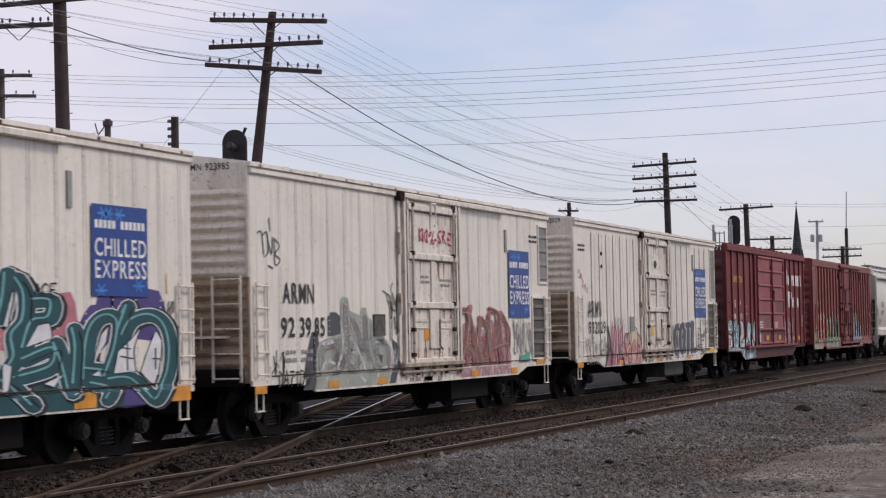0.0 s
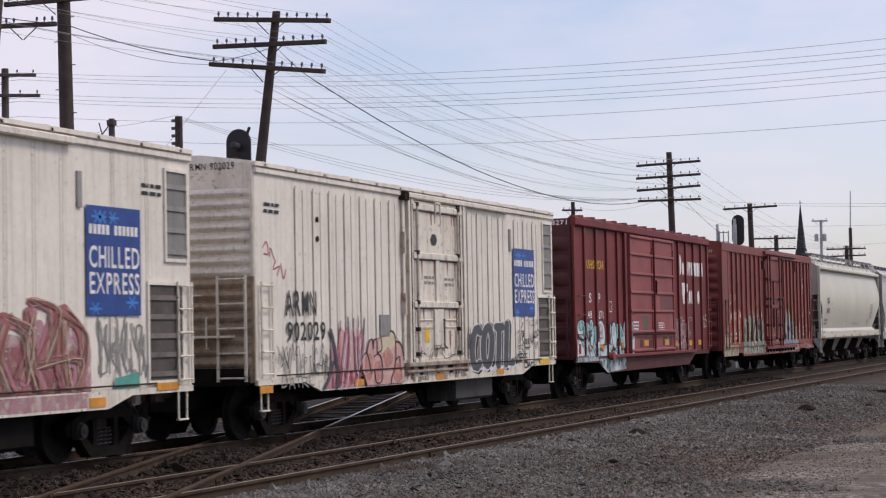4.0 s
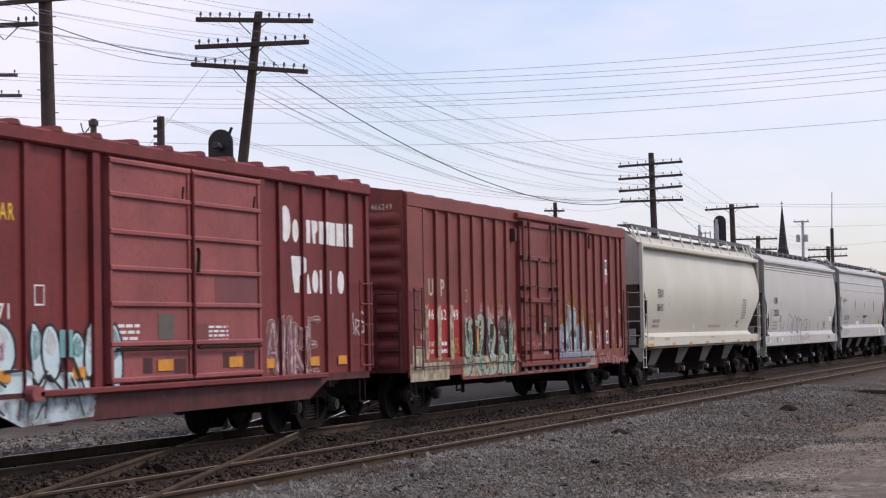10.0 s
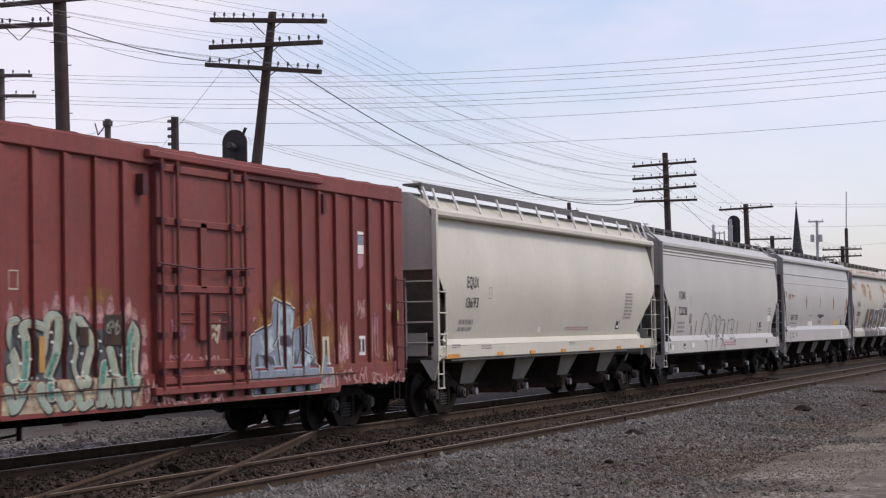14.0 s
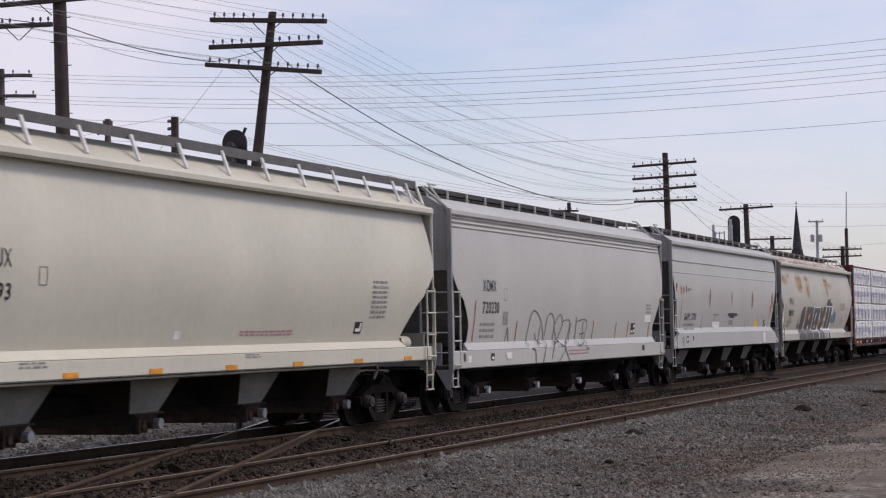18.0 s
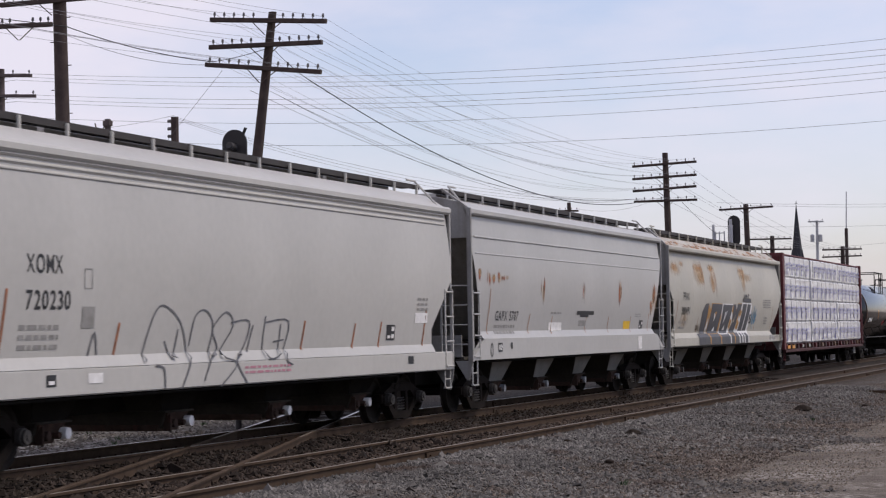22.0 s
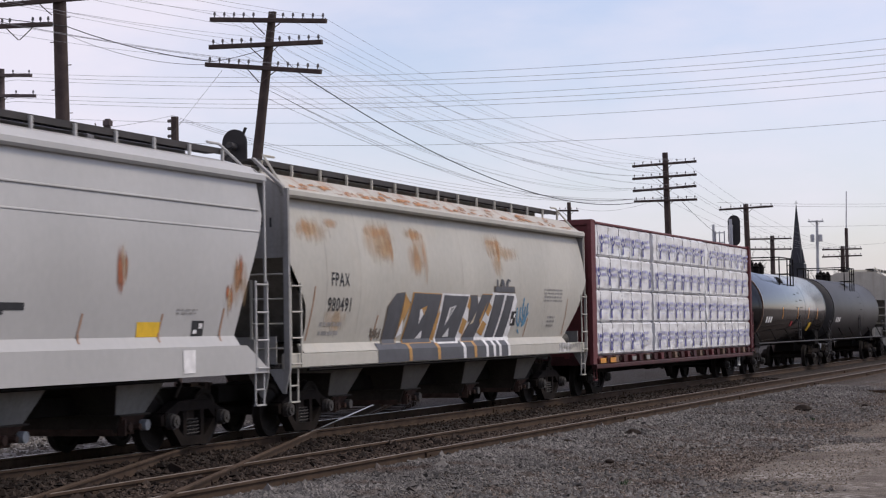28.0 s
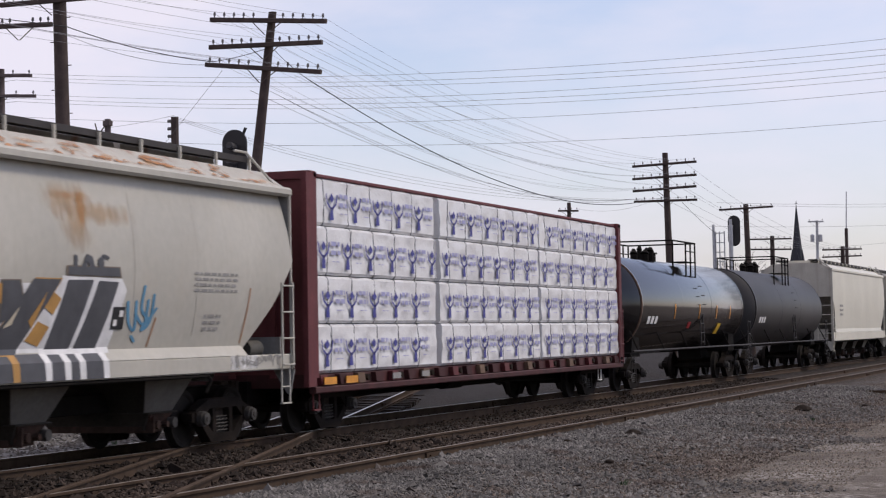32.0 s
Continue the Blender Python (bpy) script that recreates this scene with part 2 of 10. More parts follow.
M = dict(
    reefer=mat("reefer_white", (0.745, 0.692, 0.600), 0.5, var=0.08, scale=0.7, streak=0.40, scol=(0.32, 0.26, 0.19), blotch=0.10, bcol=(0.38, 0.32, 0.25), bump=0.10, fine=5, specks=0.30, pcol=(0.26, 0.18, 0.12)),
    reefer_dirty=mat("reefer_end", (0.70, 0.64, 0.54), 0.6, var=0.18, scale=1.1, streak=0.35, scol=(0.34, 0.25, 0.17), blotch=0.45, bcol=(0.33, 0.24, 0.16), specks=0.5),
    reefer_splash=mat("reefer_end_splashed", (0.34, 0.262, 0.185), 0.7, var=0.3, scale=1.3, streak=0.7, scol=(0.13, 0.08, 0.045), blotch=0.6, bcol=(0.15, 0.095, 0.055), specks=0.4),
    reefer_door=mat("reefer_door", (0.71, 0.655, 0.56), 0.5, var=0.08, scale=1.2, streak=0.55, scol=(0.26, 0.15, 0.08), blotch=0.25, bcol=(0.30, 0.19, 0.11), specks=0.8, pcol=(0.14, 0.065, 0.03)),
    rusty_white=mat("rusty_white", (0.52, 0.46, 0.38), 0.6, var=0.2, scale=3, streak=0.75, scol=(0.15, 0.07, 0.04), blotch=0.8, bcol=(0.20, 0.09, 0.05)),
    sp=mat("boxcar_red", (0.160, 0.026, 0.025), 0.6, var=0.22, scale=0.9, streak=0.45, scol=(0.085, 0.022, 0.020), blotch=0.3, bcol=(0.10, 0.026, 0.024), bump=0.1, fine=8, specks=0.45, pcol=(0.05, 0.020, 0.02)),
    sp_door=mat("door_faded_red", (0.27, 0.074, 0.072), 0.6, specks=0.4, pcol=(0.10, 0.04, 0.035), var=0.2, scale=1.1, streak=0.25, scol=(0.15, 0.05, 0.05), blotch=0.25, bcol=(0.20, 0.065, 0.06)),
    sp_sill=mat("boxcar_sill_shade_grime", (0.078, 0.020, 0.019), 0.7, var=0.3, scale=2, streak=0.5, scol=(0.03, 0.015, 0.013), specks=0.4, pcol=(0.12, 0.08, 0.07)),
    vent_dark=mat("grille_grime", (0.085, 0.074, 0.062), 0.7, var=0.3, scale=3, streak=0.4, scol=(0.05, 0.042, 0.035)),
    vent_slat=mat("grille_slat", (0.15, 0.13, 0.11), 0.6, var=0.3, scale=4),
    chute_rust=mat("chute_rusty", (0.050, 0.032, 0.025), 0.8, var=0.35, scale=5, blotch=0.5, bcol=(0.10, 0.045, 0.035), spec=0.1),
    sp_patch=mat("door_patch", (0.17, 0.055, 0.055), 0.6, var=0.1),
    up=mat("oxide_red", (0.193, 0.044, 0.036), 0.55, var=0.16, scale=0.8, streak=0.5, scol=(0.10, 0.038, 0.032), blotch=0.2, bcol=(0.13, 0.05, 0.05), bump=0.1, fine=8, specks=0.45, pcol=(0.07, 0.03, 0.025)),
    # darker oxide red: holds a boxcar end's shade; also dark fittings and patches
    up_shade=mat("oxide_red_shade", (0.078, 0.023, 0.025), 0.6, var=0.2, streak=0.5, scol=(0.05, 0.025, 0.025)),
    tan=mat("hopper_tan", (0.55, 0.52, 0.435), 0.45, var=0.07, scale=0.5, streak=0.04, scol=(0.33, 0.30, 0.24), bump=0.02, fine=5),
    lgrey=mat("hopper_light_grey", (0.447, 0.432, 0.403), 0.42, var=0.06, scale=0.5, streak=0.04, scol=(0.33, 0.31, 0.28), bump=0.02, fine=5),
    mgrey=mat("hopper_grey", (0.412, 0.402, 0.385), 0.42, var=0.06, scale=0.5, streak=0.04, scol=(0.30, 0.28, 0.26), bump=0.02, fine=5),
    beige=mat("hopper_beige", (0.42, 0.398, 0.345), 0.5, var=0.09, scale=0.5, streak=0.14, scol=(0.33, 0.27, 0.20), blotch=0.08, bcol=(0.40, 0.28, 0.16)),
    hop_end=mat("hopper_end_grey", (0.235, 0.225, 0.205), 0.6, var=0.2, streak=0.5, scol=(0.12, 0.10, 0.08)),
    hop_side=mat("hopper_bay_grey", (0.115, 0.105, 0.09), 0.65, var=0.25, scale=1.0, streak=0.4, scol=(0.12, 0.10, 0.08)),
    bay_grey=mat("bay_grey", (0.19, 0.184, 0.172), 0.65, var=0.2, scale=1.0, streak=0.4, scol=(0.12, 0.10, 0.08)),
    # near-black paint that stands in for shade on the bay slopes and chutes
    bay_dark=mat("bay_shaded", (0.040, 0.034, 0.028), 0.8, var=0.3, scale=1.2, spec=0.1),
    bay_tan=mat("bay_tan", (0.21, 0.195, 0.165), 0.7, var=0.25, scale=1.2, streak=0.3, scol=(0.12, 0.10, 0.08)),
    # hopper ends, tan here and grey below: darker than the sides, shade in the paint
    tan_end=mat("hopper_end_shade_tan", (0.40, 0.375, 0.32), 0.6, var=0.12, streak=0.4, scol=(0.22, 0.19, 0.15)),
    beige_rusty=mat("hopper_roof_rusty", (0.42, 0.398, 0.345), 0.6, var=0.12, scale=0.9, blotch=0.75, bcol=(0.27, 0.12, 0.055), streak=0.3, scol=(0.3, 0.15, 0.08)),
    scrawl=mat("spray_grey", (0.13, 0.13, 0.14), 0.6, var=0.3, scale=7),
    lime=mat("lime_sticker", (0.27, 0.44, 0.06), 0.5, var=0.1),
    cap_grey=mat("bearing_cap_grey", (0.055, 0.05, 0.046), 0.6, var=0.3, scale=9, spec=0.2),
    seamthin=mat("weld_seam", (0.345, 0.325, 0.28), 0.7, var=0.2, scale=4),
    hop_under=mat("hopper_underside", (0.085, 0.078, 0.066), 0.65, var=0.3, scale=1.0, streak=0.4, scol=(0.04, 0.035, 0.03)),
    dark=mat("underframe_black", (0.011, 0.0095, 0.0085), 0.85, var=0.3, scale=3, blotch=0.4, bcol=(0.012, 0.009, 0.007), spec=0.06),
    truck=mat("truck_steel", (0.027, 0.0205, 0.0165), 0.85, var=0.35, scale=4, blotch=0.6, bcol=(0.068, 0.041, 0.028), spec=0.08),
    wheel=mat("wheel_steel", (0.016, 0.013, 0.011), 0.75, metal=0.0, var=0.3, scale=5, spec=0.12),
    rail=mat("rail_rust", (0.062, 0.042, 0.029), 0.85, var=0.25, scale=3, blotch=0.3, bcol=(0.092, 0.060, 0.040), spec=0.08),
    railtop=mat("rail_head", (0.42, 0.39, 0.37), 0.35, metal=0.85, var=0.15, scale=4),
    railtop_dull=mat("rail_head_dull", (0.19, 0.155, 0.125), 0.55, metal=0.2, var=0.2, scale=4),
    tie=mat("tie_wood", (0.018, 0.0125, 0.009), 0.9, var=0.35, scale=5, obj=0.35, bump=0.5, fine=25),
    ballast=mat("ballast_bed", (0.108, 0.098, 0.090), 0.95, var=0.4, scale=0.5, blotch=0.5, bcol=(0.075, 0.055, 0.045), bump=1.0, fine=26),
    stones=mat("ballast_stone", (0.116, 0.106, 0.097), 0.9, var=0.32, scale=0.30, island=0.52, blotch=0.85, bcol=(0.058, 0.037, 0.027)),
    stones_dark=mat("ballast_stone_dark", (0.030, 0.0225, 0.018), 0.9, var=0.3, scale=0.45, island=0.7, blotch=0.4, bcol=(0.05, 0.034, 0.024), spec=0.1),
    stones_russet=mat("ballast_stone_russet", (0.104, 0.083, 0.069), 0.9, var=0.35, scale=0.5, island=0.6, blotch=0.5, bcol=(0.055, 0.036, 0.027), spec=0.1),
    stones_brown=mat("ballast_stone_brown", (0.056, 0.041, 0.032), 0.9, var=0.3, scale=0.45, island=0.6, blotch=0.4, bcol=(0.042, 0.028, 0.02), spec=0.1),
    pebble=mat("pebble", (0.17, 0.14, 0.112), 0.9, var=0.3, scale=0.6, island=0.5),
    pole=mat("pole_wood", (0.060, 0.043, 0.038), 0.85, var=0.3, scale=3, streak=0.4, scol=(0.03, 0.022, 0.02), bump=0.5),
    pole_far=mat("pole_grey_wood", (0.10, 0.078, 0.075), 0.85, var=0.3, scale=3, bump=0.4),
    wire=mat("wire", (0.17, 0.165, 0.175), 0.6, var=0.0, bump=0),
    cable=mat("cable_black", (0.035, 0.034, 0.037), 0.6, var=0.0, bump=0),
    glass_ins=mat("insulator", (0.10, 0.09, 0.09), 0.3, var=0.2, bump=0),
    hood_grey=mat("hood_weathered", (0.045, 0.043, 0.045), 0.6, var=0.25, scale=6),
    black=mat("signal_black", (0.022, 0.020, 0.021), 0.5, var=0.2, scale=4),
    silver=mat("aluminium_paint", (0.42, 0.42, 0.43), 0.5, metal=0.2, var=0.15, scale=3),
    walk_pale=mat("running_board_galvanised", (0.105, 0.098, 0.097), 0.6, var=0.2, scale=3),
    truck_black=mat("truck_steel_black", (0.014, 0.011, 0.0095), 0.85, var=0.35, scale=4, blotch=0.4, bcol=(0.035, 0.022, 0.015), spec=0.06),
    walkgrey=mat("running_board", (0.036, 0.031, 0.029), 0.65, metal=0.0, var=0.2, scale=3),
    orange=mat("reflector_orange", (0.62, 0.26, 0.03), 0.4, var=0.2, scale=6, streak=0.3, scol=(0.25, 0.1, 0.03)),
    yellow=mat("paint_yellow", (0.72, 0.44, 0.03), 0.5, var=0.12, scale=6),
    white=mat("paint_white", (0.74, 0.72, 0.70), 0.5, var=0.12, scale=6),
    ink=mat("paint_black", (0.025, 0.025, 0.027), 0.5, var=0.2, scale=6),
    faint=mat("paint_faded", (0.26, 0.25, 0.235), 0.6, var=0.2, scale=6),
    blue=mat("paint_blue", (0.020, 0.058, 0.235), 0.45, var=0.15, scale=5),
    lblue=mat("paint_light_blue", (0.05, 0.20, 0.55), 0.45, var=0.15, scale=6),
    red=mat("paint_red", (0.30, 0.014, 0.018), 0.5, var=0.12, scale=5),
    leg_white=mat("bracket_white", (0.66, 0.65, 0.62), 0.5, var=0.1, scale=5),
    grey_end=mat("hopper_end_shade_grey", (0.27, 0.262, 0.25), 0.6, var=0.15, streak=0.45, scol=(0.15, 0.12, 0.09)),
    bearing_pale=mat("bearing_cap_pale", (0.20, 0.21, 0.22), 0.5, var=0.3, scale=9),
    tank_grime=mat("fuel_tank_grime", (0.045, 0.041, 0.037), 0.7, var=0.35, scale=2.5, streak=0.5, scol=(0.02, 0.018, 0.016), specks=0.5, pcol=(0.13, 0.12, 0.11)),
    rusty_track=mat("rusty_track", (0.34, 0.28, 0.22), 0.7, var=0.3, scale=3, streak=0.8, scol=(0.12, 0.06, 0.035), blotch=0.8, bcol=(0.16, 0.075, 0.04)),
    rust=mat("rust_stain", (0.27, 0.10, 0.045), 0.8, var=0.35, scale=8),
    tank=mat("tank_black", (0.012, 0.0105, 0.0105), 0.13, var=0.2, scale=1.0, bump=0.02, fine=2, spec=0.75),
    tank_dull=mat("tank_dull_grey", (0.037, 0.034, 0.033), 0.5, var=0.2, scale=0.8, streak=0.2, scol=(0.06, 0.05, 0.045), bump=0.04, fine=4),
    maroon=mat("flatcar_maroon", (0.115, 0.028, 0.030), 0.6, var=0.2, scale=2, streak=0.4, scol=(0.07, 0.03, 0.025)),
    maroon_dark=mat("flatcar_maroon_grimy", (0.055, 0.016, 0.016), 0.7, var=0.3, scale=3, streak=0.4, scol=(0.03, 0.015, 0.013)),
    wrap=mat("lumber_wrap", (0.665, 0.655, 0.655), 0.26, var=0.06, scale=1.5, bump=1.0, fine=4.5),
    purple=mat("print_purple", (0.055, 0.055, 0.24), 0.5, var=0.1, scale=8),
    lilac=mat("print_lilac", (0.32, 0.32, 0.50), 0.5, var=0.1, scale=8),
    strap=mat("strap_grey", (0.16, 0.16, 0.17), 0.5, var=0.1, scale=8),
    rustbar=mat("rusty_bar", (0.15, 0.095, 0.065), 0.7, var=0.3, scale=5, streak=0.4, scol=(0.06, 0.035, 0.025)),
    seamdirt=mat("seam_dirt", (0.30, 0.255, 0.21), 0.8, var=0.3, scale=5),
    slate=mat("church_slate", (0.035, 0.036, 0.042), 0.8, var=0.2, scale=0.5),
)


M["wrap"].node_tree.nodes["Bump"].inputs["Distance"].default_value = 0.022


# ---------------------------------------------------------------- mesh building
class Shape:
    def __init__(self):
        self.v, self.f = [], []

    def add(self, pts, faces):
        n = len(self.v)
        self.v += [tuple(p) for p in pts]
        self.f += [tuple(i + n for i in f) for f in faces]
        return self

    def box(self, x0, x1, y0, y1, z0, z1):
        p = [(x, y, z) for z in (z0, z1) for y in (y0, y1) for x in (x0, x1)]
        return self.add(p, [(0, 2, 3, 1), (4, 5, 7, 6), (0, 1, 5, 4), (2, 6, 7, 3), (0, 4, 6, 2), (1, 3, 7, 5)])

    def bar(self, x0, x1, y0, y1, z0, z1, c=0.015):
        """A box along x with chamfered long edges."""
        prof = [(y0 + c, z0), (y1 - c, z0), (y1, z0 + c), (y1, z1 - c), (y1 - c, z1), (y0 + c, z1), (y0, z1 - c), (y0, z0 + c)]
        return self.along(prof, x0, x1)

    def along(self, prof, x0, x1):
        """A (y, z) outline swept along x."""
        n = len(prof)
        p = [(x0, y, z) for y, z in prof] + [(x1, y, z) for y, z in prof]
        return self.add(p, [tuple(range(n)), tuple(range(2 * n - 1, n - 1, -1))] + [(i, i + n, (i + 1) % n + n, (i + 1) % n) for i in range(n)])

    def across(self, prof, y0, y1):
        """A (x, z) outline swept along y."""
        n = len(prof)
        p = [(x, y0, z) for x, z in prof] + [(x, y1, z) for x, z in prof]
        return self.add(p, [tuple(range(n - 1, -1, -1)), tuple(range(n, 2 * n))] + [(i, (i + 1) % n, (i + 1) % n + n, i + n) for i in range(n)])

    def loft(self, rings, close=True, caps=True):
        n = len(rings[0])
        p = [q for r in rings for q in r]
        f = []
        for k in range(len(rings) - 1):
            for i in range(n if close else n - 1):
                j = (i + 1) % n
                f.append((k * n + i, (k + 1) * n + i, (k + 1) * n + j, k * n + j))
        if caps:
            f += [tuple(range(n)), tuple(range(len(p) - 1, len(p) - n - 1, -1))]
        return self.add(p, f)

    def cyl(self, a, b, r, n=10, r2=None):
        a, b = Vector(a), Vector(b)
        d = (b - a).normalized()
        s = d.orthogonal().normalized()
        t = d.cross(s)
        ring = lambda c, q: [c + (s * math.cos(2 * math.pi * i / n) + t * math.sin(2 * math.pi * i / n)) * q for i in range(n)]
        return self.loft([ring(a, r), ring(b, r if r2 is None else r2)])

    def tube(self, pts, r, n=6):
        for a, b in zip(pts[:-1], pts[1:]):
            self.cyl(a, b, r, n)
        return self

    def mesh(self, name):
        me = bpy.data.meshes.new(name)
        me.from_pydata(self.v, [], self.f)
        me.polygons.foreach_set("use_smooth", [True] * len(me.polygons))
        me.set_sharp_from_angle(angle=radians(32))
        return me


def part(name, shp, material, parent=None, label="", at=None):
    """One mesh object under a thing or part. shp: a Shape or a mesh."""
    me = shp.mesh(name) if isinstance(shp, Shape) else shp
    if not me.materials:
        me.materials.append(M[material])
    ob = new(name, me)
    if parent is not None:
        ob.parent = parent
    if at is not None:
        ob.matrix_basis = at
    if label:
        ob["label"] = label
    return ob


def thing(name, label, category, at=None, group=""):
    ob = new(name)
    ob.empty_display_size = 0.2
    if at is not None:
        ob.matrix_basis = at
    return tagged(ob, label, category, group)


# ---- flat paint on a car's side: polygons in (u, z), laid 4 mm proud of the strips (u0, u1, y)
def clip(poly, a, b):
    for edge, keep in ((a, 1), (b, -1)):
        out = []
        for i, p in enumerate(poly):
            q = poly[(i + 1) % len(poly)]
            pi, qi = (p[0] - edge) * keep >= 0, (q[0] - edge) * keep >= 0
            if pi:
                out.append(p)
            if pi != qi:
                k = (edge - p[0]) / (q[0] - p[0])
                out.append((edge, p[1] + k * (q[1] - p[1])))
        poly = out
        if len(poly) < 3:
            return []
    return poly


def bands(poly, y):
    """Cut a shape on a curved side into level bands, so that it follows the curve."""
    lo, hi = min(c[1] for c in poly), max(c[1] for c in poly)
    if not callable(y) or hi - lo < 0.02:
        return [poly]
    k0, k1 = math.floor((lo - 1.54) / 0.095), math.ceil((hi - 1.54) / 0.095)
    flip = [(b, a) for a, b in poly]
    cut = [clip(flip, 1.54 + 0.095 * k, 1.54 + 0.095 * (k + 1)) for k in range(k0, k1)]
    return [[(a, b) for b, a in q] for q in cut if len(q) > 2]


SINGLE = {"notice", "small_mark", "paint_patch", "plate", "red_panel", "graffiti_edge", "graffiti_fill", "graffiti_cloud", "graffiti_shadow", "graffiti_spike", "shield", "whitewash", "data_plate", "graffiti_patch", "panel_edge", "rust_streak", "reflector", "graffiti_block", "graffiti_hole"}
FINE = {"small_writing", "red_writing", "graffiti_scrawl", "graffiti_sketch", "graffiti_highlight", "graffiti_line", "graffiti_tag", "graffiti_drip", "graffiti_mass", "paint_scuff", "graffiti_letters", "graffiti_outline", "lettering_bar", "rust_core", "rust_run", "rust_wash", "weld_seam"}


def paint(name, polys, material, parent, strips, lift=0.004, label=""):
    if name in SINGLE and len(polys) > 1:
        for i, p in enumerate(polys):
            ob = paint(name, [p], material, parent, strips, lift + 0.0002 * i, label)
        return ob
    s = Shape()
    step = min(0.0001, 0.003 / max(len(polys), 1))     # overlapping shapes lie one on another
    for i, p in enumerate(polys):
        for a, b, y in strips:
            q = clip(p, a, b) if (min(c[0] for c in p) < a or max(c[0] for c in p) > b) else p
            if len(q) > 2:
                yy = y if callable(y) else (lambda z, y=y: y)
                for w in bands(q, y):
                    s.add([(u, yy(z) - lift - i * step, z) for u, z in w], [tuple(range(len(w)))])
    if s.v:
        ob = part(name, s, material, parent, label)
        return tagged(ob, kind="stuff") if name in FINE else ob


def stroke(pts, w):
    """A ribbon of quads of width w along a line of (u, z) points."""
    out, n = [], len(pts)
    side = []
    for i in range(n):
        a, b = Vector(pts[max(i - 1, 0)]), Vector(pts[min(i + 1, n - 1)])
        d = b - a
        d = d.normalized() if d.length > 1e-6 else Vector((1, 0))
        side.append(Vector((-d.y, d.x)) * w / 2)
    for i in range(n - 1):
        a, b = Vector(pts[i]), Vector(pts[i + 1])
        out.append([tuple(a - side[i]), tuple(b - side[i + 1]), tuple(b + side[i + 1]), tuple(a + side[i])])
    return out


def oval(cu, cz, ru, rz, n=14, wob=0.0, rnd=random):
    return [(cu + ru * math.cos(2 * math.pi * i / n) * (1 + wob * rnd.uniform(-1, 1)), cz + rz * math.sin(2 * math.pi * i / n) * (1 + wob * rnd.uniform(-1, 1))) for i in range(n)]


def rect(u0, u1, z0, z1):
    return [(u0, z0), (u1, z0), (u1, z1), (u0, z1)]


def arc(cu, cz, ru, rz, a, b, n=9):
    return [(cu + ru * math.cos(radians(a + (b - a) * i / n)), cz + rz * math.sin(radians(a + (b - a) * i / n))) for i in range(n + 1)]


# stroke letters in a unit box, for spray-paint lettering
PEN = {
    "C": [arc(.55, .5, .45, .5, 55, 305)], "O": [arc(.5, .5, .42, .5, 90, 450, 14)], "I": [[(.5, 0), (.5, 1)], [(.2, 1), (.8, 1)]],
    "L": [[(.2, 1), (.2, 0), (.9, .03)]], "A": [[(.05, 0), (.45, 1), (.55, 1), (.95, 0)], [(.25, .38), (.75, .38)]],
    "S": [arc(.5, .74, .4, .26, 30, 250, 8) + arc(.5, .26, .42, .26, 90, -150, 8)], "N": [[(.1, 0), (.1, 1), (.85, .05), (.85, 1)]],
    "D": [[(.12, 0), (.12, 1)], arc(.12, .5, .75, .5, 90, -90, 9)], "E": [[(.9, 1), (.15, .98), (.12, .03), (.9, 0)], [(.15, .52), (.7, .52)]],
    "V": [[(0, 1), (.45, 0), (.95, 1)]], "U": [[(.08, 1), (.12, .3), (.5, 0), (.85, .3), (.88, 1)]], "R": [[(.1, 0), (.1, 1), (.8, .9), (.75, .55), (.15, .48), (.9, 0)]],
    "M": [[(.05, 0), (.15, 1), (.5, .3), (.85, 1), (.95, 0)]], "P": [[(.15, 0), (.12, 1), (.8, .95), (.8, .5), (.15, .45)]],
    "T": [[(.5, 0), (.5, 1)], [(.05, 1), (.95, 1)]], "B": [[(.12, 0), (.12, 1), (.75, .9), (.7, .55), (.15, .5), (.85, .4), (.8, .05), (.12, 0)]],
    "Z": [[(.1, .95), (.9, 1), (.1, .02), (.95, 0)]], "K": [[(.1, 0), (.1, 1)], [(.85, 1), (.15, .45), (.9, 0)]], "H": [[(.1, 0), (.1, 1)], [(.9, 0), (.85, 1)], [(.1, .5), (.88, .5)]],
}


def lettering(word, u0, u1, z0, z1, rnd, lean=0.0, wob=0.04):
    """Lines of spray-paint letters that fill a box, one slot a letter."""
    out, w = [], (u1 - u0) / len(word)
    for k, c in enumerate(word):
        up, dn = rnd.uniform(-wob, wob) * 2, rnd.uniform(-wob, wob)
        for line in PEN[c]:
            out.append([(u0 + w * (k + 0.04 + 0.92 * a) + lean * (b - 0.5) + rnd.uniform(-wob, wob) * 0.3, z0 + (z1 - z0) * (b * (1 + up) + dn)) for a, b in line])
    return out


def ribbons(lines, w, k=1.0):
    """Ribbons with rounded joints; k widens them along the car."""
    if k != 1.0:
        return [[(a * k, b) for a, b in p] for p in ribbons([[(a / k, b) for a, b in ln] for ln in lines], w)]
    return [q for ln in lines for q in stroke(ln, w)] + [oval(*p, w / 2, w / 2, 8) for ln in lines for p in ln]


